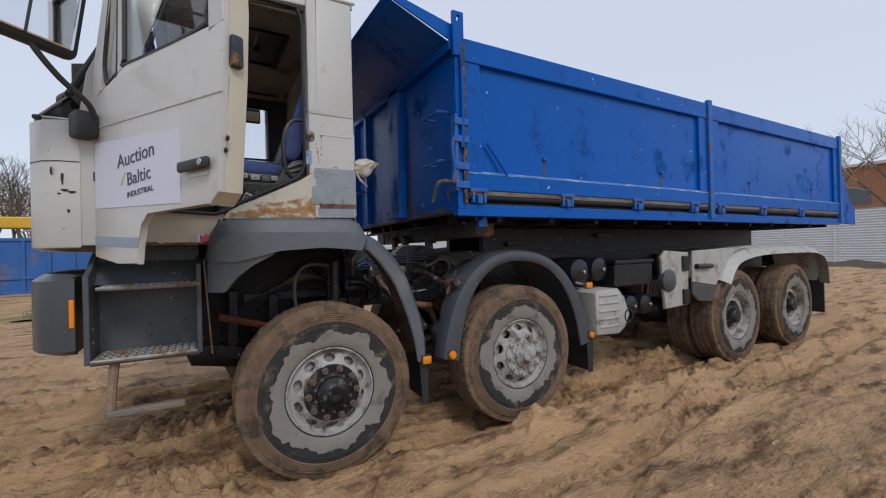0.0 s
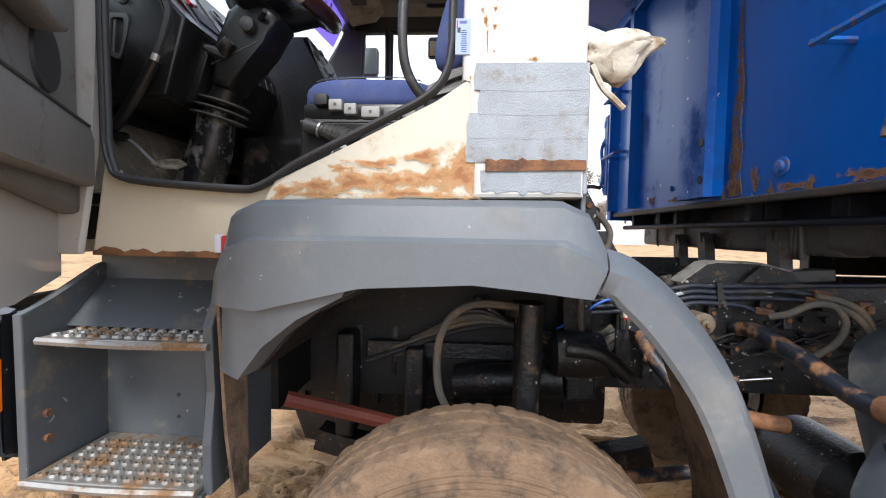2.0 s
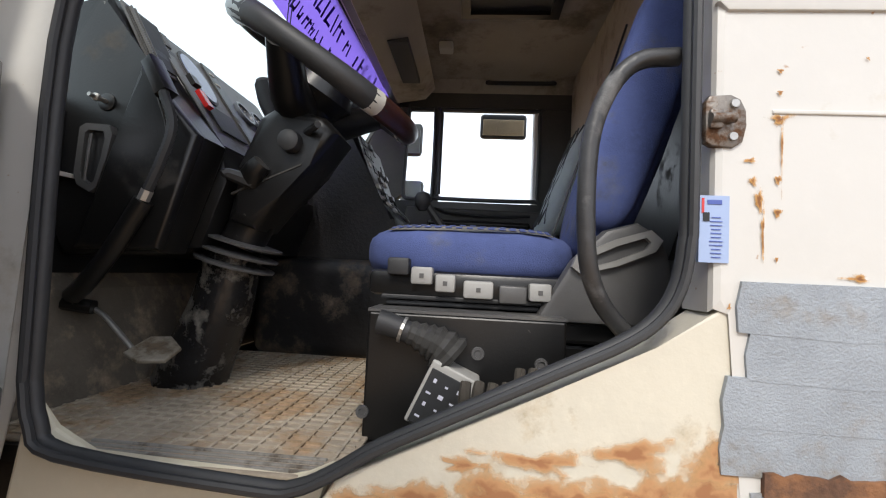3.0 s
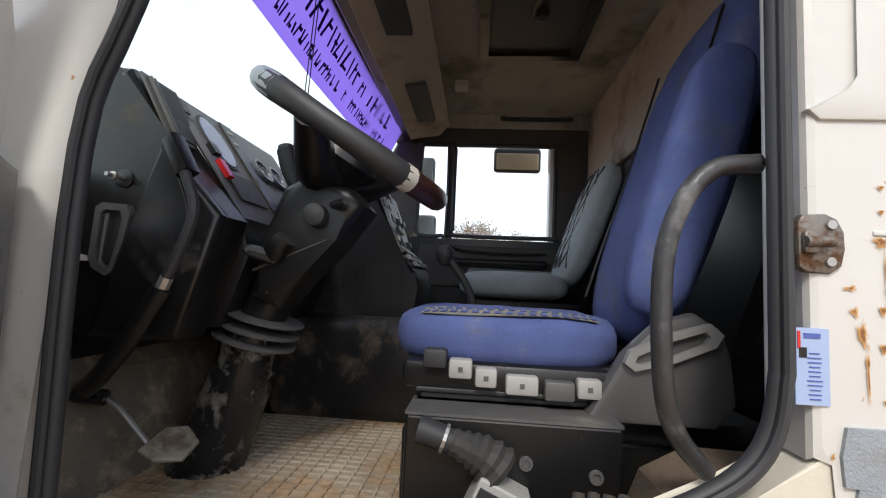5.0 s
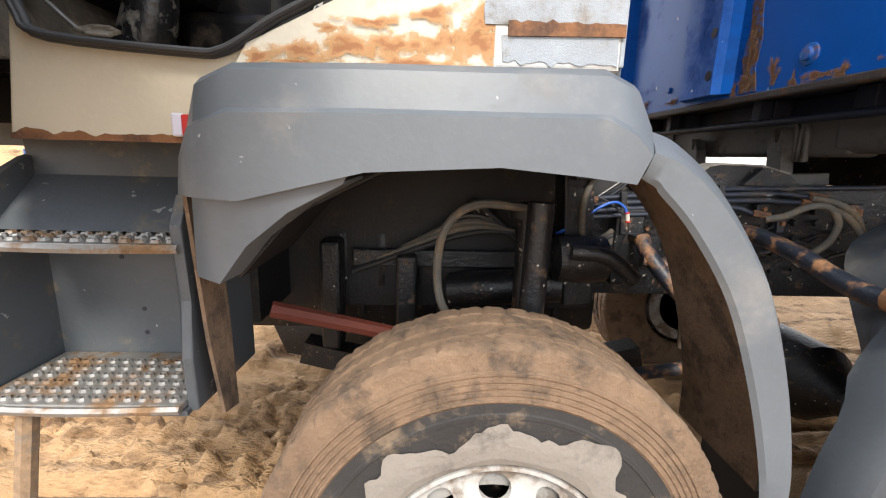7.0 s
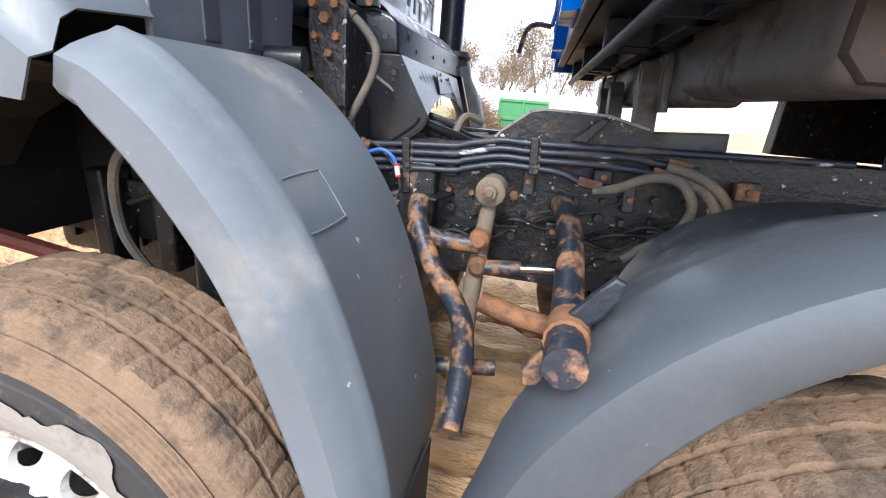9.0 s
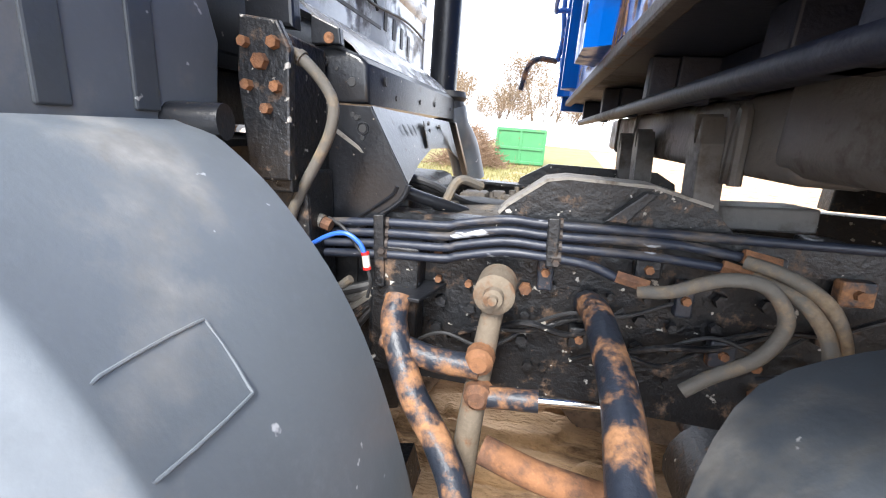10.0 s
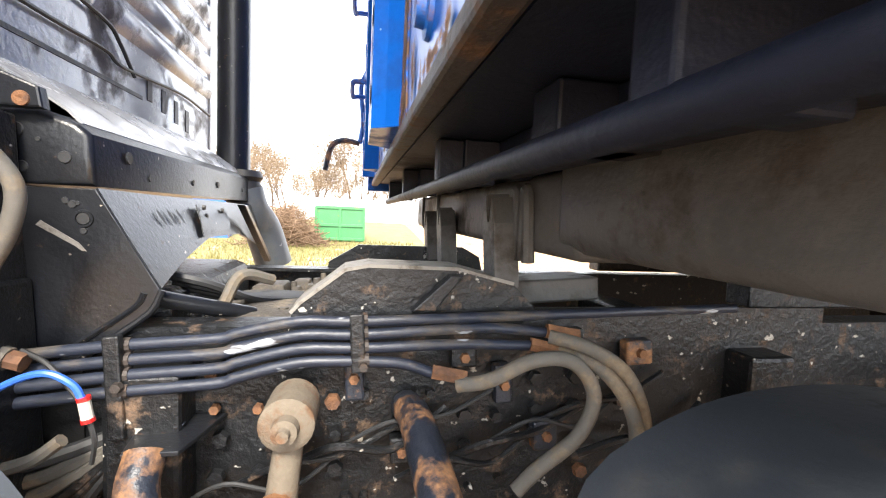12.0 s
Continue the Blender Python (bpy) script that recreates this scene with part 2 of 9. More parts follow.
STEPGREY = mat("scuffed_step_plastic", (0.085, 0.096, 0.106), 0.45, var=0.2, scale=5, dirt=(0.20, 0.17, 0.13), dirt_amount=0.33, dirt_scale=6, bump=0.12, spots=(0.34, 0.34, 0.34), spot_amount=0.2, spot_scale=26)
# near black, with the shade of deep recesses put into the colour
SHADE_LINER = mat("shade_black_liner", (0.008, 0.008, 0.009), 0.6, var=0.3, scale=8, dirt=(0.06, 0.042, 0.028), dirt_amount=0.3, dirt_scale=9, bump=0.3)
TRIMGREY = mat("door_trim_vinyl", (0.17, 0.165, 0.158), 0.5, var=0.2, scale=8, dirt=(0.11, 0.10, 0.085), dirt_amount=0.3, dirt_scale=6, bump=0.2, bump_scale=140)
PIPE = mat("flaking_pipe_paint", (0.020, 0.026, 0.042), 0.42, var=0.3, scale=10, dirt=(0.11, 0.09, 0.07), dirt_amount=0.34, dirt_scale=14, bump=0.2, stretch=(0.35, 1, 1), spots=(0.40, 0.42, 0.45), spot_amount=0.24, spot_scale=26)
EDGE = mat("rusty_steel_edge", (0.055, 0.045, 0.04), 0.6, metal=0.2, var=0.3, scale=10, dirt=(0.13, 0.07, 0.038), dirt_amount=0.36, dirt_scale=14, bump=0.3)
BLUE_PALE = mat("worn_pale_blue_ledge", (0.10, 0.24, 0.52), 0.5, var=0.35, scale=14, stretch=(0.3, 1, 1), dirt=(0.45, 0.52, 0.62), dirt_amount=0.42, dirt_scale=12, bump=0.2)
LIP = mat("weathered_steel_lip", (0.17, 0.155, 0.13), 0.7, var=0.3, scale=10, stretch=(0.3, 1, 1), dirt=(0.14, 0.075, 0.035), dirt_amount=0.42, dirt_scale=9, bump=0.2)
BLOOM = mat("rust_through_blue_paint", (0.14, 0.07, 0.032), 0.8, var=0.5, scale=25, dirt=(0.0, 0.11, 0.46), dirt_amount=0.46, dirt_scale=30, bump=0.4)
AUTUMN = mat("autumn_leaves", (0.21, 0.155, 0.10), 0.9, var=0.4, scale=1.5, bump=0.0)


def stain_material(name, core, halo, scale=90.0):
    """Rust that is thick in the middle of its patch and breaks up towards the edge."""
    m = bpy.data.materials.new(name)
    m.use_nodes = True
    n, l = m.node_tree.nodes, m.node_tree.links
    n.clear()
    at, tex, geo = n.new("ShaderNodeAttribute"), n.new("ShaderNodeTexNoise"), n.new("ShaderNodeTexCoord")
    at.attribute_name = "thick"
    tex.inputs["Scale"].default_value, tex.inputs["Detail"].default_value = scale, 5.0
    l.new(geo.outputs["Object"], tex.inputs["Vector"])
    add = n.new("ShaderNodeMath")
    add.operation = 'ADD'
    l.new(at.outputs["Fac"], add.inputs[0])
    l.new(tex.outputs["Fac"], add.inputs[1])
    cover, deep = n.new("ShaderNodeMapRange"), n.new("ShaderNodeMapRange")
    for node, lo, hi in ((cover, 0.70, 1.05), (deep, 0.85, 1.2)):
        node.inputs["From Min"].default_value, node.inputs["From Max"].default_value = lo, hi
        l.new(add.outputs[0], node.inputs["Value"])
    mix = n.new("ShaderNodeMix")
    mix.data_type = 'RGBA'
    mix.inputs["A"].default_value, mix.inputs["B"].default_value = (*halo, 1), (*core, 1)
    l.new(deep.outputs[0], mix.inputs["Factor"])
    bs, clear, both, out = n.new("ShaderNodeBsdfPrincipled"), n.new("ShaderNodeBsdfTransparent"), n.new("ShaderNodeMixShader"), n.new("ShaderNodeOutputMaterial")
    bs.inputs["Roughness"].default_value = 0.85
    l.new(mix.outputs["Result"], bs.inputs["Base Color"])
    l.new(cover.outputs[0], both.inputs[0])
    l.new(clear.outputs[0], both.inputs[1])
    l.new(bs.outputs[0], both.inputs[2])
    l.new(both.outputs[0], out.inputs[0])
    return m


STAIN = stain_material("rust_stain", (0.20, 0.085, 0.030), (0.60, 0.33, 0.10))
BLUERUST = stain_material("rust_on_blue", (0.10, 0.045, 0.022), (0.30, 0.16, 0.075), 45.0)
RUSTBAND = stain_material("rust_band", (0.30, 0.135, 0.060), (0.60, 0.36, 0.17), 38.0)


def stain_patch(x, z, w, h, y, material, parent, name="rust_spot", label=""):
    """A thin irregular stain on an upright face at y, thick in its middle."""
    bm = bmesh.new()
    lay = bm.verts.layers.float.new("thick")
    k, rings = 18, 5
    mid = bm.verts.new((x, y, z))
    mid[lay] = 0.8
    last = None
    for q in range(1, rings + 1):
        f = q / rings
        row = []
        for j in range(k):
            a = 2 * math.pi * j / k
            wob = 1 + 0.3 * math.sin(3 * a + x * 40) + 0.2 * math.cos(5 * a + z * 30)
            v = bm.verts.new((x + w * 0.75 * f * wob * math.cos(a), y, z + h * 0.75 * f * wob * math.sin(a)))
            v[lay] = 0.8 * (1 - f)
            row.append(v)
        for j in range(k):
            if last:
                bm.faces.new((last[j], last[(j + 1) % k], row[(j + 1) % k], row[j]))
            else:
                bm.faces.new((mid, row[(j + 1) % k], row[j]))
        last = row
    return part(name, bm, material, parent, label)


def glass(name, tint, rough=0.02):
    m = bpy.data.materials.new(name)
    m.use_nodes = True
    n, l = m.node_tree.nodes, m.node_tree.links
    n.clear()
    out = n.new("ShaderNodeOutputMaterial")
    tr = n.new("ShaderNodeBsdfTransparent")
    tr.inputs[0].default_value = (*tint, 1)
    gl = n.new("ShaderNodeBsdfGlossy")
    gl.inputs["Roughness"].default_value = rough
    lw = n.new("ShaderNodeLayerWeight")
    fr = n.new("ShaderNodeMath")
    fr.operation = 'POWER'
    fr.inputs[1].default_value = 4.0
    l.new(lw.outputs["Facing"], fr.inputs[0])
    f2 = n.new("ShaderNodeMapRange")
    f2.inputs["To Min"].default_value, f2.inputs["To Max"].default_value = 0.03, 0.8
    l.new(fr.outputs[0], f2.inputs["Value"])
    mx = n.new("ShaderNodeMixShader")
    l.new(f2.outputs[0], mx.inputs[0])
    l.new(tr.outputs[0], mx.inputs[1])
    l.new(gl.outputs[0], mx.inputs[2])
    l.new(mx.outputs[0], out.inputs[0])
    return m


GLASS = glass("window_glass", (0.94, 0.96, 0.96))
GLASS_TINT = glass("windscreen_glass", (0.90, 0.95, 0.94))
MIRROR = mat("mirror_glass", (0.8, 0.82, 0.84), 0.03, metal=1.0, var=0.02, bump=0.0)


# ---------------------------------------------------------------- mesh helpers
def link(name, bm, material, parent=None, label="", smooth=False):
    me = bpy.data.meshes.new(name)
    bmesh.ops.recalc_face_normals(bm, faces=bm.faces)
    bm.to_mesh(me)
    bm.free()
    me.materials.append(material)
    if smooth:
        me.shade_smooth()
        me.set_sharp_from_angle(angle=radians(38))
    ob = new(name, me)
    if parent:
        ob.parent = parent
    if label:
        ob["label"] = label
    return ob


def part(name, bm, material, parent, label="", smooth=False):
    return link(name, bm, material, parent, label, smooth)


def thing(name, label, category, group="", kind="", at=(0, 0, 0)):
    e = new(name)
    e.location = at
    return tagged(e, label, category, group, kind)


def box(x0, x1, y0, y1, z0, z1, bev=0.0, seg=2, bm=None, m=None):
    bm = bm or bmesh.new()
    r = bmesh.ops.create_cube(bm, size=1.0)
    vs = r["verts"]
    for v in vs:
        v.co = Vector(((x0 + x1) / 2 + v.co.x * (x1 - x0), (y0 + y1) / 2 + v.co.y * (y1 - y0), (z0 + z1) / 2 + v.co.z * (z1 - z0)))
    if bev:
        es = list({e for v in vs for e in v.link_edges})
        r = bmesh.ops.bevel(bm, geom=es, offset=bev, segments=seg, affect='EDGES', profile=0.5)
        vs = [v for v in r["verts"]] if m else vs
    if m:
        for v in {v for v in vs if v.is_valid}:
            v.co = m @ v.co
    return bm


def prism(pts, a, b, axis="y", bev=0.0, bm=None, seg=2):
    """A plate: the outline pts (in the two other axes) from a to b along axis."""
    bm = bm or bmesh.new()

    def at(p, t):
        return {"y": (p[0], t, p[1]), "x": (t, p[0], p[1]), "z": (p[0], p[1], t)}[axis]
    lo = [bm.verts.new(at(p, a)) for p in pts]
    hi = [bm.verts.new(at(p, b)) for p in pts]
    f = [bm.faces.new(lo), bm.faces.new(hi[::-1])]
    n = len(pts)
    for i in range(n):
        f.append(bm.faces.new((lo[i], lo[(i + 1) % n], hi[(i + 1) % n], hi[i])))
    if bev:
        es = list(f[0].edges) + list(f[1].edges)
        bmesh.ops.bevel(bm, geom=es, offset=bev, segments=seg, affect='EDGES', profile=0.5)
    return bm


def ring_plate(outer, inner, a, b, axis="y", bm=None):
    """A plate with a hole: two outlines of the same number of points."""
    bm = bm or bmesh.new()

    def at(p, t):
        return {"y": (p[0], t, p[1]), "x": (t, p[0], p[1]), "z": (p[0], p[1], t)}[axis]
    rows = [[bm.verts.new(at(p, t)) for p in loop] for loop, t in ((outer, a), (outer, b), (inner, b), (inner, a))]
    n = len(outer)
    for k in range(4):
        r, s = rows[k], rows[(k + 1) % 4]
        for i in range(n):
            bm.faces.new((r[i], r[(i + 1) % n], s[(i + 1) % n], s[i]))
    return bm


def smooth_path(pts, k=6):
    """A rounded line through the points."""
    p = [Vector(q) for q in pts]
    p = [p[0] * 2 - p[1], *p, p[-1] * 2 - p[-2]]
    out = []
    for i in range(1, len(p) - 2):
        for j in range(k):
            t = j / k
            a, b, c, d = p[i - 1], p[i], p[i + 1], p[i + 2]
            out.append(0.5 * (2 * b + (c - a) * t + (2 * a - 5 * b + 4 * c - d) * t * t + (3 * b - a - 3 * c + d) * t ** 3))
    out.append(p[-2])
    return out


def tube(pts, r, sides=10, k=6, bm=None, ribs=0.0):
    """A round bar, hose or pipe along a rounded line; r may be one radius or one for each end."""
    bm = bm or bmesh.new()
    path = smooth_path(pts, k) if k else [Vector(p) for p in pts]
    r0, r1 = r if isinstance(r, tuple) else (r, r)
    up, rows = Vector((0.31, 0.17, 0.93)), []
    for i, p in enumerate(path):
        d = (path[min(i + 1, len(path) - 1)] - path[max(i - 1, 0)]).normalized()
        s = d.cross(up)
        if s.length < 1e-3:
            s = d.cross(Vector((1, 0, 0)))
        s.normalize()
        u = s.cross(d)
        up = u
        rr = r0 + (r1 - r0) * i / (len(path) - 1)
        rr *= 1 + (ribs if i % 2 else 0)
        rows.append([bm.verts.new(p + rr * (math.cos(a) * s + math.sin(a) * u)) for a in (2 * math.pi * j / sides for j in range(sides))])
    for a, b in zip(rows, rows[1:]):
        for j in range(sides):
            bm.faces.new((a[j], a[(j + 1) % sides], b[(j + 1) % sides], b[j]))
    bm.faces.new(rows[0][::-1])
    bm.faces.new(rows[-1])
    return bm


def lathe(profile, centre, axis="y", sides=48, bm=None, close=False, cap=True):
    """A turned body: profile of (along the axis, radius)."""
    bm = bm or bmesh.new()
    c = Vector(centre)
    rows = []
    for t, r in profile:
        row = []
        for j in range(sides):
            a = 2 * math.pi * j / sides
            x, y = r * math.cos(a), r * math.sin(a)
            row.append(bm.verts.new(c + Vector({"y": (x, t, y), "x": (t, x, y), "z": (x, y, t)}[axis])))
        rows.append(row)
    pairs = list(zip(rows, rows[1:])) + ([(rows[-1], rows[0])] if close else [])
    for a, b in pairs:
        for j in range(sides):
            bm.faces.new((a[j], a[(j + 1) % sides], b[(j + 1) % sides], b[j]))
    if not close and cap:
        for row, rr in ((rows[0], profile[0][1]), (rows[-1], profile[-1][1])):
            if rr > 1e-4:
                bm.faces.new(row)
    return bm


def bolt(c, r, h, axis, bm, turn=0.0):
    """A hexagonal bolt head on c, standing h out along axis ('-y' faces out of the truck)."""
    d = {"-y": Vector((0, -1, 0)), "x": Vector((1, 0, 0)), "-x": Vector((-1, 0, 0)), "z": Vector((0, 0, 1))}[axis]
    q = d.to_track_quat('Z', 'Y')
    lo = [bm.verts.new(Vector(c) + q @ Vector((r * math.cos(a), r * math.sin(a), 0))) for a in (turn + math.pi / 3 * j for j in range(6))]
    hi = [bm.verts.new(Vector(c) + q @ Vector((r * .9 * math.cos(a), r * .9 * math.sin(a), h))) for a in (turn + math.pi / 3 * j for j in range(6))]
    for j in range(6):
        bm.faces.new((lo[j], lo[(j + 1) % 6], hi[(j + 1) % 6], hi[j]))
    bm.faces.new(hi)
    return bm


def arc(cx, cz, r, a0, a1, n=16, rz=None):
    rz = rz or r
    return [(cx + r * math.cos(radians(a0 + (a1 - a0) * i / n)), cz + rz * math.sin(radians(a0 + (a1 - a0) * i / n))) for i in range(n + 1)]


def sheet(rows, thick, bm=None):
    """A bent plate through rows of points, given a thickness."""
    bm = bm or bmesh.new()
    g = [[bm.verts.new(p) for p in r] for r in rows]
    fs = [bm.faces.new((g[i][j], g[i][j + 1], g[i + 1][j + 1], g[i + 1][j])) for i in range(len(g) - 1) for j in range(len(g[0]) - 1)]
    bmesh.ops.recalc_face_normals(bm, faces=fs)
    bmesh.ops.solidify(bm, geom=fs, thickness=thick)
    return bm

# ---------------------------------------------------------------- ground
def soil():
    """Damp sandy soil: two layers of relief, dark streaks for wet soil and painted rut shade, pale dried crumbs."""
    # the dark colour, stretched along x, also paints in shadow lines of the ruts
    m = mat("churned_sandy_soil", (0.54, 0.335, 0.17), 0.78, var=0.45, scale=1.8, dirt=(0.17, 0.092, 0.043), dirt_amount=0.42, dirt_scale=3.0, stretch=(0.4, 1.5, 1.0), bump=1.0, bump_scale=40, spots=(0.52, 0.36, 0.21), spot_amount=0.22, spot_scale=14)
    n, l = m.node_tree.nodes, m.node_tree.links
    fine = [x for x in n if x.bl_idname == "ShaderNodeBump"][0]
    fine.inputs["Distance"].default_value = 0.035
    t = n.new("ShaderNodeTexNoise")
    t.noise_type = 'RIDGED_MULTIFRACTAL'
    t.inputs["Scale"].default_value = 4.0
    t.inputs["Detail"].default_value = 7
    g = n.new("ShaderNodeNewGeometry")
    l.new(g.outputs["Position"], t.inputs["Vector"])
    b = n.new("ShaderNodeBump")
    b.inputs["Strength"].default_value = 1.0
    b.inputs["Distance"].default_value = 0.06
    l.new(t.outputs[0], b.inputs["Height"])
    l.new(b.outputs[0], fine.inputs["Normal"])
    return m


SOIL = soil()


def smooth01(a, b, v):
    t = min(1.0, max(0.0, (v - a) / (b - a)))
    return t * t * (3 - 2 * t)


def track(v, half, edge):
    """Profile across a wheel track: flat bed with steep walls, 1 in the bed and 0 outside."""
    return 1 - smooth01(half, half + edge, abs(v))


def clods(x, y, k):
    """Broken lumps of soil with crisp edges."""
    d = noise.voronoi((x * k + 0.3 * noise.noise((x * 9, y * 9, 0)), y * k, 0.7 * k))[0]
    return max(0.0, d[1] - d[0] - 0.12)


def ground_height(x, y):
    near = 1 - smooth01(8, 20, math.hypot(x - 1.5, y + 0.5))
    h = 0.25 * noise.noise((x * 0.09, y * 0.09, 3.0)) * (1 - near)
    h += 0.9 * smooth01(14, 30, y)
    h += 0.7 * math.exp(-((x + 11.5) / 3.2) ** 2 - ((y - 11.5) / 3.0) ** 2)
    h += 0.5 * smooth01(20, 26, x) * (1 - smooth01(26, 32, x))
    if near > 0:
        # rut under the wheels with a pushed-up rim
        w = 0.06 * noise.noise((x * 0.8, 0.0, 7.0))
        h += near * (-0.13 * (smooth01(-0.24, -0.14, y + w) - smooth01(0.45, 0.6, y)) * smooth01(-1.2, -0.4, x))
        rim = math.exp(-((y + w + 0.34) / 0.09) ** 2)
        h += near * smooth01(-0.9, 0.0, x) * 0.13 * rim * (0.6 + 0.9 * noise.noise((x * 1.7, 1.0, 0.0)) + 0.5 * clods(x, y, 9.0))
        # older tracks ahead of and beside the truck
        for k, (o, s, d, g) in enumerate(((-0.95, 0.05, 0.055, 0.13), (1.35, -0.04, 0.08, 0.15), (2.6, 0.05, 0.07, 0.15), (3.7, 0.02, 0.07, 0.15), (-1.9, -0.06, 0.04, 0.13), (5.0, 0.04, 0.07, 0.15), (0.35, 0.03, 0.09, 0.14), (-2.7, 0.03, 0.04, 0.13))):
            yy = y - o - s * x + 0.14 * noise.noise((x * 0.4, k, 0.0)) + 0.02 * noise.noise((x * 4.0, k, 2.0))
            if abs(yy) > 0.5:
                continue
            fade = near * (1 - smooth01(-2.4, -1.4, x)) if 0 < o < 3 else near
            bed = track(yy, g - 0.03, 0.05)
            lug = smooth01(-0.35, 0.35, math.sin(x * 46.0 + (9.0 if yy > 0 else -9.0) * yy)) * bed
            wall = math.exp(-((abs(yy) - g - 0.07) / 0.055) ** 2) * (0.6 + 0.8 * noise.noise((x * 3.0, k, 5.0)))
            h += fade * (-d * bed + 0.024 * lug + 0.8 * d * wall)
        n1 = noise.fractal((x * 1.1, y * 1.6, 0.0), 0.9, 2.1, 4)
        n3 = noise.noise((x * 13.0, y * 13.0, 5.0))
        rough = smooth01(-0.15, 0.35, noise.noise((x * 0.45, y * 0.9, 9.0)))
        gravel = smooth01(0.05, 0.3, noise.noise((x * 0.6 + 7, y * 0.7, 33.0)))
        heap = math.exp(-((x + 0.75) / 0.55) ** 2 - ((y - 0.75) / 0.5) ** 2) + 0.7 * math.exp(-((x + 1.15) / 0.4) ** 2 - ((y - 0.1) / 0.25) ** 2)
        # torn ledges of soil that run along the tracks
        ledge = 0.0
        for k, (fx, fy, a) in enumerate(((0.45, 2.1, 0.075), (0.8, 3.4, 0.052), (1.4, 5.5, 0.030))):
            v = noise.noise((x * fx + 0.15 * noise.noise((x * 3, y * 3, k)), y * fy, 40.0 + 9 * k)) + 0.05 * noise.noise((x * 8, y * 8, k))
            ledge += a * (smooth01(0.0, 0.035, v) - 0.6 * smooth01(0.08, 0.5, v))
        calm = 1 - 0.75 * smooth01(0.8, 2.2, x) * smooth01(-0.6, -1.0, y)
        lumps = clods(x, y, 8.0) + 0.6 * clods(x + 3, y, 17.0)
        small = clods(x + 1, y + 2, 24.0)
        h += near * (0.04 * n1 + 0.010 * n3 + calm * ledge + calm * (0.008 + 0.075 * rough) * lumps + (0.012 + 0.03 * gravel) * small + heap * (0.05 + 0.13 * lumps))
    return h


def axis_steps(lo, hi, step, far):
    a = list(np.arange(lo, hi, step))
    d, p = step, a[0]
    left = []
    while p > -far:
        d *= 1.28
        p -= d
        left.append(p)
    d, p = step, a[-1]
    right = []
    while p < far:
        d *= 1.28
        p += d
        right.append(p)
    return left[::-1] + a + right


xs = axis_steps(-4.6, 5.6, 0.021, 900)
ys = axis_steps(-2.7, 2.6, 0.0165, 900)
gv = [(x, y, ground_height(x, y)) for y in ys for x in xs]
nx = len(xs)
gf = [(j * nx + i, j * nx + i + 1, (j + 1) * nx + i + 1, (j + 1) * nx + i) for j in range(len(ys) - 1) for i in range(nx - 1)]
gme = bpy.data.meshes.new("ground")
gme.from_pydata(gv, [], gf)
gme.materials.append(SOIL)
gme.shade_smooth()
ground = tagged(new("ground", gme), "rutted bare sandy soil with tyre tracks", "ground", kind="structure")

# ---------------------------------------------------------------- truck
truck = thing("dump_truck", "muddy white four-axle dump truck with blue tipper body", "truck")
XR = 8.66     # rear end of the tipper body
W = 2.5       # width over the tyres


# ---- wheels
def dish_front(r):
    """How far in from the tyre's face the front rim lies at radius r."""
    if r > 0.272:
        return 0.055
    return 0.055 - 0.075 * smooth01(0.272, 0.175, r)


def dish_rear(r):
    return 0.20 - 0.02 * smooth01(0.25, 0.17, r)


def rim_mesh(dish, lip, holes=10, boss=True):
    bm = bmesh.new()
    n = 16
    for s in range(holes):
        t0 = 2 * math.pi * s / holes
        outer, inner = [], []
        for j in range(n):
            a = 2 * math.pi * j / n
            c, q = math.cos(a), math.sin(a)
            k = 1 / max(abs(c), abs(q))
            for loop, (u, v) in ((outer, (c * k, q * k)), (inner, (0.42 * c + 0.40, 0.56 * q))):
                r = 0.2125 + 0.0595 * u
                th = t0 + v * math.pi / holes
                loop.append(bm.verts.new((r * math.cos(th), dish(r), r * math.sin(th))))
        deep = [bm.verts.new(v.co + Vector((0, 0.02, 0))) for v in inner]
        for j in range(n):
            bm.faces.new((outer[j], outer[(j + 1) % n], inner[(j + 1) % n], inner[j]))
            bm.faces.new((inner[j], inner[(j + 1) % n], deep[(j + 1) % n], deep[j]))
    bmesh.ops.remove_doubles(bm, verts=bm.verts, dist=0.0008)
    lathe([(lip + 0.012, 0.312), (lip - 0.006, 0.309), (lip - 0.008, 0.300), (lip + 0.01, 0.292), (dish(0.272) - 0.004, 0.280), (dish(0.272), 0.2722)], (0, 0, 0), sides=60, bm=bm)
    for f in [f for f in bm.faces if len(f.verts) > 8]:
        bm.faces.remove(f)
    if boss:
        lathe([(dish(0.155) + 0.001, 0.156), (dish(0.155) - 0.012, 0.150), (dish(0.155) - 0.012, 0.10)], (0, 0, 0), sides=40, bm=bm)
    lathe([(0.30, 0.275), (0.09, 0.275), (0.085, 0.20), (0.30, 0.20)], (0, 0, 0), sides=40, bm=bm)
    return bm


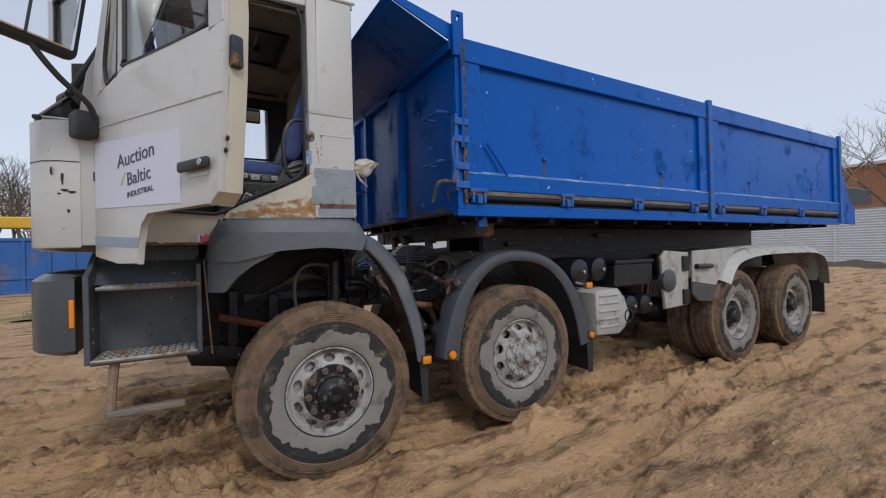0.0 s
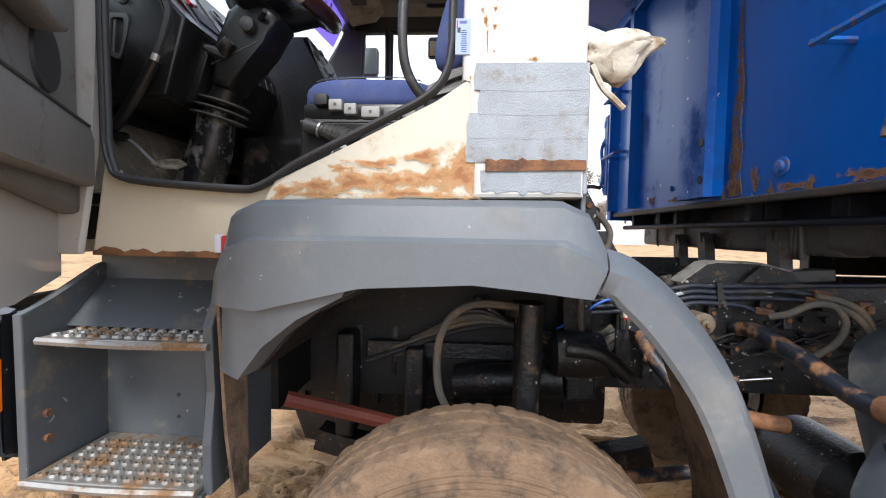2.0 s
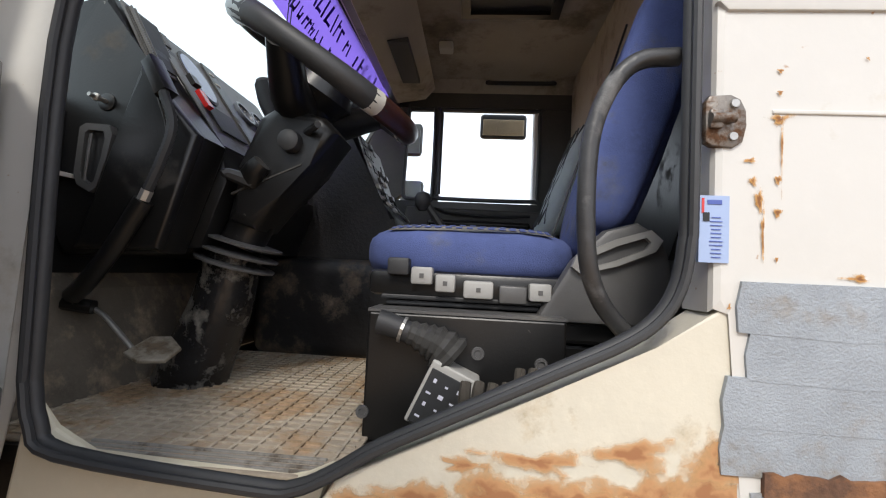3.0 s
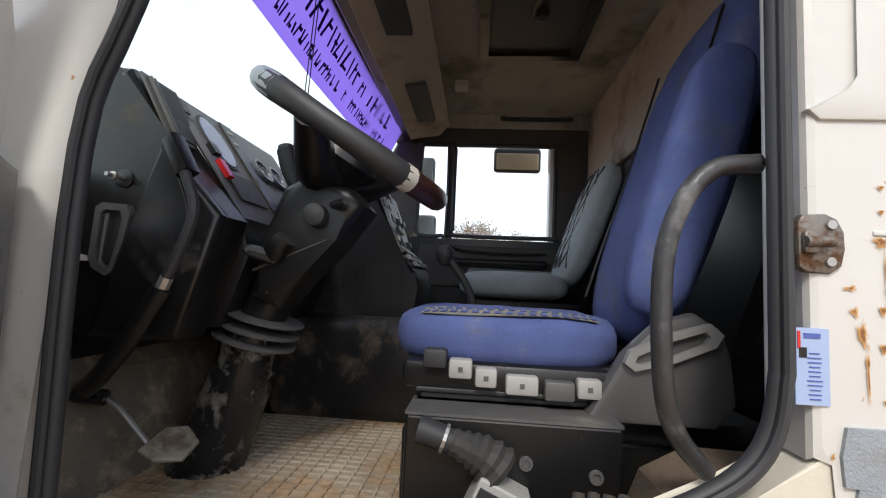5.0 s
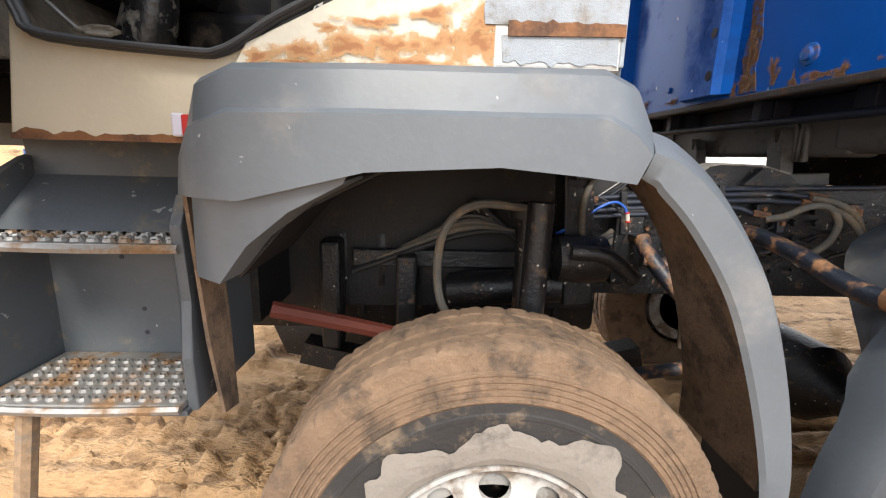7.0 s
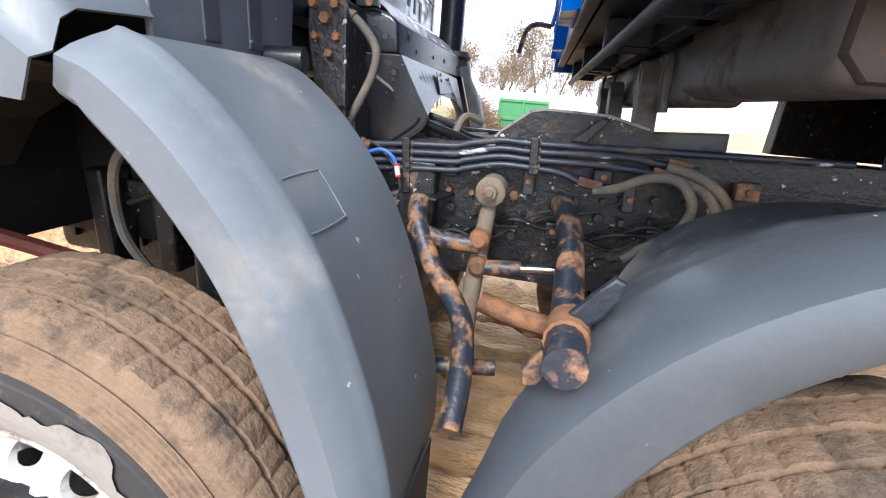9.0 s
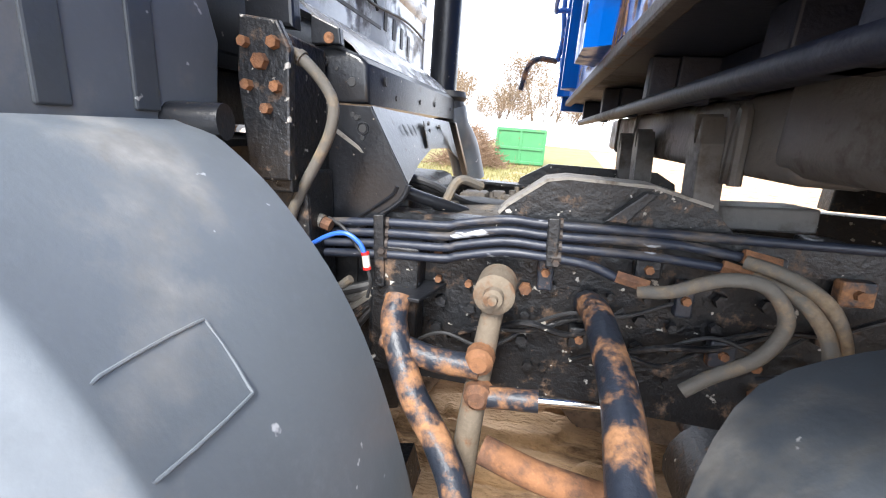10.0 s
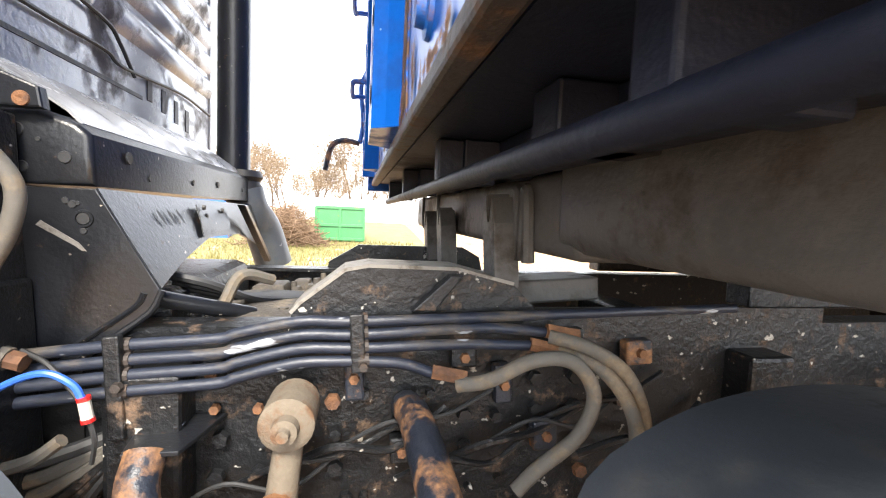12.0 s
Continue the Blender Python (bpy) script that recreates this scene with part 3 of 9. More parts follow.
def tyre_mesh(r_out, width, grooves=56):
    prof = [(0.030, 0.303), (0.012, 0.325), (0.002, 0.38), (0.0, 0.45), (0.006, 0.515), (0.018, 0.560)]
    n = grooves * 6
    bm = bmesh.new()
    rows = []

    def row(t, fr):
        rows.append([bm.verts.new((fr(j) * math.cos(2 * math.pi * j / n), t, fr(j) * math.sin(2 * math.pi * j / n))) for j in range(n)])
    for t, r in prof:
        row(t, lambda j, r=r: r)
    # tread: shoulder blocks cut by grooves that run slantwise, three ribs between
    w = width
    lines = [(0.022, .985, 0), (0.034, 1.0, 0), (0.085, 1.0, 0), (0.088, .978, 9), (0.098, .978, 9), (0.101, 1.0, 1), (w / 2 - 0.01, 1.0, 1), (w / 2 - 0.008, .98, 9), (w / 2 + 0.008, .98, 9), (w / 2 + 0.01, 1.0, 2),
             (w - 0.101, 1.0, 2), (w - 0.098, .978, 9), (w - 0.088, .978, 9), (w - 0.085, 1.0, 0), (w - 0.034, 1.0, 0), (w - 0.022, .985, 0)]
    for t, k, g in lines:
        row(t, lambda j, k=k, g=g: r_out * (k - (0.008 if g in (0, 1, 2) and (j + 2 * g) % 6 == 0 else 0.0)))
    for cells in rows[len(prof):]:
        for v in cells:
            v.co *= 1 + 0.006 * noise.noise(v.co * 16) + 0.004 * noise.noise(v.co * 45)
    for t, r in reversed(prof):
        row(w - t, lambda j, r=r: r)
    for a, b in zip(rows, rows[1:]):
        for j in range(n):
            bm.faces.new((a[j], a[(j + 1) % n], b[(j + 1) % n], b[j]))
    return bm


def mud_ring(seed, r0, r_lo, r_hi):
    rnd = random.Random(seed)
    bm = bmesh.new()
    n = 180
    a = []
    r = (r_lo + r_hi) / 2
    for j in range(n):
        th = 2 * math.pi * j / n
        target = r_lo + (r_hi - r_lo) * (0.55 + 0.7 * noise.noise((math.cos(th) * 2.2, math.sin(th) * 2.2, seed)) + 0.32 * noise.noise((math.cos(th) * 9, math.sin(th) * 9, seed)))
        if rnd.random() < 0.3:
            target -= rnd.uniform(0, 0.014)
        r = 0.15 * r + 0.85 * min(0.47, max(r0 + 0.012, target))
        col = []
        for q in range(6):
            rr = r0 + (r - r0) * q / 5
            yy = np.interp(rr, (0.305, 0.325, 0.38, 0.45, 0.51), (0.028, 0.010, -0.001, -0.003, -0.002)) - 0.005
            col.append(bm.verts.new((rr * math.cos(th), yy, rr * math.sin(th))))
        a.append(col)
    for j in range(n):
        for q in range(5):
            bm.faces.new((a[j][q], a[(j + 1) % n][q], a[(j + 1) % n][q + 1], a[j][q + 1]))
    return bm


NUT = bmesh.new()
lathe([(0.0, 0.021), (-0.02, 0.021), (-0.022, 0.015)], (0, 0, 0), sides=6, bm=NUT)
lathe([(-0.02, 0.011), (-0.045, 0.011)], (0, 0, 0), sides=8, bm=NUT)
nut_me = bpy.data.meshes.new("wheel_nut")
NUT.to_mesh(nut_me)
NUT.free()
nut_me.materials.append(NUTMAT)
nut_dusty = nut_me.copy()
nut_dusty.materials[0] = RIM


def wheel(x, y, z, kind, seed, turn=0.0, flip=False, steer=0.0):
    r, w = 0.615, 0.33
    if kind == "rear":
        rim = part("wheel", rim_mesh(dish_rear, 0.02), RIM, truck, "deep-dished dusty white steel wheel", True)
        hub_bm = lathe([(0.19, 0.145), (0.10, 0.135), (0.09, 0.105), (0.03, 0.098), (0.015, 0.085), (0.012, 0.0)], (0, 0, 0), sides=32)
        nut_r, nut_y = 0.168, 0.175
    else:
        rim = part("wheel", rim_mesh(dish_front, 0.02, boss=False), RIM, truck, "dusty white steel wheel with oval hand holes", True)
        hub_bm = lathe([(0.0, 0.196), (-0.024, 0.192), (-0.024, 0.142), (-0.028, 0.140), (-0.034, 0.118), (-0.055, 0.112), (-0.062, 0.075), (-0.075, 0.055), (-0.09, 0.05), (-0.092, 0.028), (-0.082, 0.0)], (0, 0, 0), sides=32)
        nut_r, nut_y = 0.168, -0.022
    m = Matrix.Translation((x, y, z)) @ Matrix.Rotation(radians(steer), 4, 'Z') @ Matrix.Rotation(turn, 4, 'Y')
    if flip:
        m = m @ Matrix.Rotation(math.pi, 4, 'Z')
    rim.matrix_world = m
    part("tyre", tyre_mesh(r, w), TREAD, rim, "mud-caked tyre with worn block tread", True)
    part("sidewall", lathe([(0.028, 0.305), (0.010, 0.325), (-0.001, 0.38), (-0.003, 0.45), (-0.006, 0.452), (-0.006, 0.462), (-0.002, 0.465), (-0.001, 0.488)], (0, 0, 0), sides=96, cap=False), TYRE, rim, "dark muddy sidewall", True)
    ridges = [(-0.001, 0.488)]
    for k in range(5):
        r0 = 0.492 + 0.0145 * k
        y0 = -0.001 + 0.0032 * k
        ridges += [(y0 - 0.005, r0 + 0.002), (y0 - 0.005, r0 + 0.008), (y0 + 0.001, r0 + 0.0095), (y0 + 0.002, r0 + 0.013)]
    part("shoulder", lathe(ridges, (0, 0, 0), sides=96, cap=False), TREAD, rim, "ridged tyre shoulder caked in brown mud", True)
    part("mud_splash", mud_ring(seed, 0.318, 0.355, 0.47), MUDBAND, rim, "dried pale mud round the rim")
    part("hub", hub_bm, HUB if kind != "dusty" else RIM, rim, "greasy dark hub" if kind != "dusty" else "dust-covered hub", True)
    for i in range(10):
        a = 2 * math.pi * (i + 0.5) / 10
        nut = new("wheel_nut", nut_dusty if kind == "dusty" else nut_me)
        nut.parent = rim
        nut.location = (nut_r * math.cos(a), nut_y, nut_r * math.sin(a))
        nut.scale = (1.2, 1.0, 1.2)
        if kind != "rear":
            small = new("hub_bolt", nut_dusty if kind == "dusty" else nut_me)
            small.parent = rim
            b = a + 0.31
            small.location = (0.127 * math.cos(b), -0.028, 0.127 * math.sin(b))
            small.scale = (0.6, 0.5, 0.6)
    return rim


wheel(-0.015, 0.05, 0.545, "front", 3, 0.3)
wheel(1.715, 0.05, 0.57, "dusty", 5, 0.9)
wheel(5.41, 0.02, 0.56, "rear", 8, 0.2)
wheel(7.07, 0.02, 0.57, "rear", 9, 0.7)
wheel(0.0, W - 0.045, 0.53, "front", 13, 0.1, True)
wheel(1.73, W - 0.045, 0.55, "dusty", 15, 0.5, True)
wheel(5.41, W - 0.02, 0.53, "rear", 18, 0.4, True)
wheel(7.07, W - 0.02, 0.53, "rear", 19, 0.6, True)
for i, x in enumerate((5.41, 7.07)):
    for y in (0.36, W - 0.67):
        t = part("inner_tyre", tyre_mesh(0.61, 0.31), TREAD, truck, "inner twin tyre caked in mud", True)
        t.location = (x, y, 0.53)


# ---- chassis
for name, y in (("chassis_rail", 0.935), ("chassis_rail", 1.78)):
    bm = bmesh.new()
    s = 1 if y < 1.2 else -1
    y0 = y if s > 0 else y + 0.08
    prism([(y0, 1.02), (y0 + s * 0.012, 1.02), (y0 + s * 0.012, 1.46), (y0, 1.46)], -1.3, XR - 0.5, "x", bm=bm)
    rail = part(name, bm, CHASSIS, truck, "grimy black frame rail")
    for z in (1.448, 1.02):
        part("rail_flange", box(-1.3, XR - 0.5, min(y0 + s * 0.012, y0 + s * 0.08), max(y0 + s * 0.012, y0 + s * 0.08), z, z + 0.012), CHASSIS, rail)
for x in (0.62, 1.9, 3.4, 5.0, 6.8, 8.6):
    part("cross_member", box(x - 0.06, x + 0.06, 0.86, W - 0.86, 1.08, 1.40, 0.01), CHASSIS, truck)
for x in (0.0, 1.73, 5.41, 7.07):
    part("axle", lathe([(0.35, 0.07), (0.9, 0.075), (1.05, 0.2), (1.45, 0.2), (1.6, 0.075), (W - 0.35, 0.07)], (x, 0, 0.53), sides=20), CHASSIS, truck, "muddy drive axle", True)

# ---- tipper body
body = part("tipper_body", prism([(0.0, 1.84), (W + 0.04, 1.84), (W + 0.04, 1.92), (0.0, 1.92)], 1.085, XR, "x"), BLUE_SHADED, truck, "blue steel tipper body, grimy underside coloured dark as shade")


def side_panel(x0, x1, y, s):
    """One drop side: plate, top rail, bottom rail and end posts; s is the outward direction."""
    bm = bmesh.new()

    def slab(a, b, z0, z1, d0, d1, bev=0.008):
        box(a, b, min(y + s * d0, y + s * d1), max(y + s * d0, y + s * d1), z0, z1, bev, bm=bm)
    slab(x0, x1, 2.0, 3.2, -0.05, -0.015, 0)
    slab(x0, x1, 3.07, 3.26, -0.06, 0.03)
    slab(x0, x1, 2.015, 2.155, -0.055, 0.03)
    slab(x0, x0 + 0.16, 2.14, 3.09, -0.05, 0.02)
    slab(x1 - 0.16, x1, 2.14, 3.09, -0.05, 0.02)
    p = part("side_panel", bm, BLUE, body, "blue drop side with raised rails")
    ledge = [(y - s * 0.012, 2.17), (y + s * 0.033, 2.15), (y + s * 0.033, 2.157), (y - s * 0.012, 2.182)]
    part("worn_ledge", prism(ledge, x0 + 0.01, x1 - 0.01, "x"), BLUE_PALE, p, "worn pale upper edge of the rail")
    part("steel_lip", box(x0 + 0.02, x1 - 0.02, min(y + s * 0.0, y + s * 0.026), max(y + s * 0.0, y + s * 0.026), 1.975, 2.012, 0.004), LIP, p, "weathered bare steel lip below the rail")
    for q in (0.25, 0.75):
        xx = x0 + (x1 - x0) * q
        part("side_lug", box(xx - 0.02, xx + 0.02, min(y - s * 0.016, y + s * 0.012), max(y - s * 0.016, y + s * 0.012), 2.33, 2.36, 0.006), BLUE_WORN, p)
        part("rust_run", prism([(xx - 0.014, 2.20), (xx + 0.012, 2.19), (xx + 0.016, 2.32), (xx - 0.012, 2.325)], min(y - s * 0.016, y - s * 0.0125), max(y - s * 0.016, y - s * 0.0125)), BLOOM, p)
    return p


for y, s in ((-0.01, -1), (W + 0.01, 1)):
    side_panel(1.11, 4.655, y, s)
    side_panel(4.765, XR - 0.05, y, s)
    # posts
    for x in (4.695, XR - 0.02):
        bm = box(x - 0.03, x + 0.055, min(y, y + s * 0.05), max(y, y + s * 0.05), 1.84, 3.30, 0.006)
        part("post", bm, BLUE_WORN, body, "rust-edged blue post")
    # lower longeron under the drop side
    bm = box(1.02, XR, min(y - s * 0.06, y + s * 0.02), max(y - s * 0.06, y + s * 0.02), 1.80, 1.90, 0.006)
    part("bottom_rail", bm, BLUE, body)
    bm = tube([(1.1, y + s * 0.01, 1.955), (XR - 0.1, y + s * 0.01, 1.955)], 0.02, 8, 0)
    part("hinge_bar", bm, BLUE_SHADED, body, "dark hinge bar under the drop side")
    for x in (1.22, 2.24, 3.29, 4.34, 4.93, 6.0, 7.17):
        bm = box(x - 0.09, x + 0.09, min(y, y + s * 0.045), max(y, y + s * 0.045), 2.0, 2.03, 0.004)
        box(x - 0.07, x - 0.045, min(y, y + s * 0.045), max(y, y + s * 0.045), 1.91, 2.01, 0.004, bm=bm)
        box(x + 0.045, x + 0.07, min(y, y + s * 0.045), max(y, y + s * 0.045), 1.91, 2.01, 0.004, bm=bm)
        box(x - 0.025, x + 0.025, min(y, y + s * 0.06), max(y, y + s * 0.06), 1.90, 1.97, 0.01, bm=bm)
        part("hinge", bm, BLUE_WORN, body, "worn hinge of the drop side")

# front wall of the tipper body, with its ribs, forward-leaning visor, lugs, latches and steps
FX = 1.05
part("front_wall", box(FX, FX + 0.03, 0.0, W, 1.85, 3.24), BLUE, body, "blue front wall with rusty lower edge")
for y0, y1 in ((1.04, 1.32), (1.98, 2.08), (2.40, 2.47)):
    bm = prism([(FX, y0 - 0.03), (FX - 0.03, y0), (FX - 0.06, y0 + 0.02), (FX - 0.06, y1 - 0.02), (FX - 0.03, y1), (FX, y1 + 0.03)], 1.87, 3.20, "z")
    part("front_rib", bm, BLUE, body)
for z in (1.95, 2.12):
    part("rib_slot", lathe([(0.0, 0.022), (-0.002, 0.02), (-0.002, 0.0)], (FX - 0.061, 1.09, z), "x", 14), BLUE_SHADED, body)
part("rust_seam", prism([(0.87, 1.86), (0.97, 1.86), (0.955, 1.93), (0.975, 2.0), (0.95, 2.1), (0.962, 2.2), (0.935, 2.32), (0.945, 2.5), (0.92, 2.7), (0.91, 2.45), (0.895, 2.3), (0.90, 2.15), (0.88, 2.05), (0.892, 1.95)], FX - 0.004, FX - 0.0005, "x"), BLOOM, body, "rusted weld seam")
for y, z, r in ((0.80, 1.93, 0.017), (0.785, 1.895, 0.012), (0.52, 1.865, 0.014), (1.0, 1.88, 0.013), (0.70, 1.868, 0.012)):
    bloom = stain_patch(y, z, 3.0 * r, 4.5 * r, 0.0, BLUERUST, body, "rust_bloom")
    bloom.data.transform(Matrix(((0, 1, 0, FX - 0.003 - 0.02 * r), (1, 0, 0, 0), (0, 0, 1, 0), (0, 0, 0, 1))))
for y, z, w, h in ((0.92, 2.0, 0.05, 0.22), (0.90, 2.3, 0.035, 0.3), (0.93, 1.90, 0.09, 0.06), (0.60, 1.87, 0.16, 0.03), (0.30, 1.875, 0.2, 0.035), (0.16, 2.0, 0.05, 0.12), (1.45, 1.885, 0.12, 0.03), (1.75, 1.90, 0.10, 0.05)):
    bloom = stain_patch(y, z, w, h, 0.0, BLUERUST, body, "rust_bloom")
    bloom.data.transform(Matrix(((0, 1, 0, FX - 0.0045 - 0.001 * y), (1, 0, 0, 0), (0, 0, 1, 0), (0, 0, 0, 1))))
part("front_sill", box(FX - 0.010, FX + 0.024, -0.02, W + 0.02, 1.825, 1.853, 0.006), EDGE, body, "rusty lower lip of the body")
part("visor", sheet([[(FX, y, 3.22) for y in (0.03, W / 2, W - 0.03)], [(0.44, y, 3.47) for y in (0.03, W / 2, W - 0.03)]], 0.012), BLUE, body, "blue visor plate leaning over the cab")
part("visor_lip", box(FX - 0.06, FX + 0.03, 0.0, W, 3.16, 3.24, 0.006), BLUE, body)
for y in (0.0, W - 0.015):
    part("visor_gusset", prism([(FX, 3.22), (0.44, 3.46), (0.44, 3.50), (FX, 3.36), (FX + 0.05, 3.22)], y, y + 0.015), BLUE, body)
for y in (-0.05, W + 0.02):
    bm = ring_plate([(1.0, 3.1), (1.1, 3.1), (1.1, 3.46), (1.0, 3.46)], [(1.035, 3.38), (1.065, 3.38), (1.065, 3.43), (1.035, 3.43)], y, y + 0.03)
    part("lifting_lug", bm, BLUE, body, "lug with a round eye")
    s = -1 if y < 1 else 1
    yy = 0.0 if s < 0 else W
    # corner post with latch gear
    part("corner_post", box(1.02, 1.10, min(yy, yy + s * 0.035), max(yy, yy + s * 0.035), 1.86, 3.28, 0.006), BLUE, body)
    part("latch_rod", tube([(1.06, yy + s * 0.06, 3.12), (1.07, yy + s * 0.06, 2.75), (1.06, yy + s * 0.06, 2.35)], (0.011, 0.017), 8), BLUE, body, "blue latch rod")
    part("latch_post", box(1.07, 1.105, min(yy + s * 0.03, yy + s * 0.055), max(yy + s * 0.03, yy + s * 0.055), 1.90, 3.2, 0.004), RUSTPIPE, body, "rusty latch bar")
    part("latch_plate", box(0.99, 1.02, min(yy - s * 0.02, yy + s * 0.06), max(yy - s * 0.02, yy + s * 0.06), 2.0, 2.62, 0.004), BLUE_WORN, body, "rusty blue latch plate")
    for z in (2.05, 2.2, 2.42, 2.56):
        bm = box(0.985, 1.12, min(yy + s * 0.02, yy + s * 0.07), max(yy + s * 0.02, yy + s * 0.07), z - 0.03, z + 0.03, 0.008)
        part("latch_lug", bm, BLUE_WORN, body)
    part("latch_lever", tube([(1.0, yy + s * 0.05, 2.45), (0.97, yy + s * 0.05, 2.36), (0.985, yy + s * 0.05, 2.18), (0.97, yy + s * 0.05, 2.06)], 0.014, 8), BLUE_WORN, body)
    part("latch_handle", tube([(0.97, yy + s * 0.05, 2.06), (0.88, yy + s * 0.05, 2.07), (0.82, yy + s * 0.04, 2.03), (0.79, yy + s * 0.03, 1.90)], 0.016, 8), RUSTPIPE, body, "bent grey latch handle")
    for z in (2.27, 2.68):
        part("step_loop", tube([(1.06, yy - s * 0.12, z), (0.95, yy - s * 0.12, z), (0.93, yy - s * 0.14, z - 0.01), (0.93, yy - s * 0.36, z - 0.01), (0.95, yy - s * 0.38, z), (1.06, yy - s * 0.38, z)], 0.012, 6, 3), BLUE_WORN, body, "blue step iron")
part("hook", lathe([(0.0, 0.036), (-0.006, 0.034), (-0.008, 0.022), (-0.02, 0.02), (-0.022, 0.0)], (FX, 0.65, 1.945), "x", 20), BLUE_WORN, body, "round blue boss", True)
for y, z in ((1.16, 1.93), (1.24, 1.91), (1.5, 1.95), (1.98, 2.0)):
    part("rivet", bolt((FX, y, z), 0.016, 0.012, "-x", bmesh.new()), BLUE_WORN, body)
part("prop_stay", tube([(1.32, -0.035, 2.42), (1.52, -0.045, 2.16)], 0.012, 6, 0), BLUE, body)
part("tail_gate", box(XR - 0.05, XR, 0.0, W, 1.9, 3.24), BLUE, body)
part("tail_spout", prism([(XR, 1.82), (XR + 0.68, 1.81), (XR + 0.68, 2.08), (XR + 0.45, 2.22), (XR + 0.10, 2.88), (XR, 2.95)], -0.02, 0.02), BLUE, body, "blue tail flap")
part("load_floor", box(1.1, XR - 0.05, 0.02, W - 0.02, 1.93, 1.95), BLUE_SHADED, body)
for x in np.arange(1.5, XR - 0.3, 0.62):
    part("floor_bearer", box(x - 0.03, x + 0.03, 0.05, W - 0.05, 1.76, 1.84), BLUE_SHADED, body)

# ---- tipping frame and hoist beam
# The gear behind the cab sits a little lower than drawn, slightly turned and smaller.
REAR = Matrix(((0.9033, 0.0053, -0.0558, 0.155), (-0.0029, 0.9042, 0.0381, -0.0172), (0.0560, -0.0379, 0.9025, 0.1229), (0, 0, 0, 1)))
LEVEL = ("intake_pipe", "intake_boot", "gearbox")


def resite(parts):
    """Move parts with the gear behind the cab; the long level ones stay level."""
    for o in parts:
        m = REAR
        if o.name.split(".")[0] in LEVEL:
            c = sum((v.co for v in o.data.vertices), Vector()) / len(o.data.vertices)
            m = Matrix.Translation(REAR @ c) @ Matrix.Scale(0.905, 4) @ Matrix.Translation(-c)
        for q in (o, *o.children_recursive):
            q.data.transform(m)


for y0, y1 in ((1.05, 1.13), (1.80, 1.88)):
    tip = part("tipping_beam", box(2.02, XR - 0.6, y0, y1, 1.47, 1.80, 0.006), CHASSIS, truck, "dark tipping frame beam")
placed = set(truck.children)
BX = 1.33
for y in (0.98, 1.62, 1.95):
    part("beam_leg", prism([(y, 1.53), (y + 0.09, 1.53), (y + 0.09, 1.68), (y + 0.07, 1.74), (y + 0.055, 1.75), (y + 0.05, 1.68), (y + 0.03, 1.68), (y + 0.02, 1.74), (y, 1.68)], BX - 0.03, BX + 0.03, "x", bev=0.004), FRAMEGREY, truck, "forked leg under the tipping beam")
part("hoist_lower_lug", ring_plate([(1.44, 1.60), (1.60, 1.59), (1.66, 1.62), (1.66, 1.72), (1.56, 1.74), (1.47, 1.68)], [(1.53, 1.635), (1.56, 1.63), (1.58, 1.645), (1.575, 1.665), (1.55, 1.675), (1.53, 1.66)], 0.20, 0.24), RUSTMAT, truck, "rusty lug with a round eye")
part("cylinder_hook", prism([(1.34, 1.68), (1.44, 1.68), (1.45, 1.82), (1.40, 1.83), (1.39, 1.74), (1.35, 1.745)], 0.0, 0.06, bev=0.006), BLUE_WORN, truck, "blue tie-down hook")
for x, w in ((1.31, 0.30), (2.5, 0.3), (4.2, 0.3)):
    part("wood_packer", box(x, x + w, 1.06, 1.22, 1.475, 1.535, 0.006), FRAMEGREY, truck, "worn packing block between the frames")
resite([o for o in truck.children if o not in placed])
part("flitch_plate", prism([(0.84, 1.43), (0.852, 1.501), (0.947, 1.573), (0.988, 1.580), (1.17, 1.577), (1.29, 1.548), (1.34, 1.50), (2.1, 1.50), (2.1, 1.42)], 0.921, 0.933), CHASSIS, truck, "bolted frame plate")
part("flitch_flange", sheet([[(0.845, 0.919, 1.492), (0.862, 0.919, 1.512), (0.945, 0.919, 1.577), (0.99, 0.919, 1.586), (1.17, 0.919, 1.583), (1.29, 0.919, 1.554)], [(0.845, 1.02, 1.492), (0.862, 1.02, 1.512), (0.945, 1.02, 1.577), (0.99, 1.02, 1.586), (1.17, 1.02, 1.583), (1.29, 1.02, 1.554)]], 0.007), DUSTYGREY, truck, "pale dusty upper flange of the frame plate")
part("flitch_gusset", prism([(1.075, 1.50), (1.12, 1.50), (1.175, 1.57), (1.15, 1.57)], 0.89, 0.92, bev=0.003), CHASSIS, truck)
part("far_flitch_plate", prism([(0.85, 1.43), (0.864, 1.484), (0.977, 1.553), (1.406, 1.555), (1.479, 1.515), (1.50, 1.43)], 1.83, 1.85), CHASSIS, truck)
hoist = part("cross_beam", box(1.305, 1.43, 0.70, 2.52, 1.62, 1.775, 0.022, 3), FRAMEGREY, truck, "dirty grey transverse hoist beam", True)
part("beam_near_end", box(1.298, 1.44, 0.16, 0.78, 1.632, 1.815, 0.035, 4), FRAMEGREY, hoist, "wider dirty end of the beam", True)
part("rusty_end", prism([(1.30, 1.67), (1.33, 1.64), (1.41, 1.64), (1.437, 1.67), (1.437, 1.78), (1.41, 1.808), (1.33, 1.808), (1.30, 1.78)], 0.152, 0.18, bev=0.012), EDGE, hoist, "rusty rounded end", True)
for y in (2.25, 1.85):
    part("beam_band", tube([(1.312, y, 1.778), (1.298, y, 1.765), (1.298, y, 1.64), (1.31, y, 1.615)], 0.007, 8, 3), FRAMEGREY, hoist)
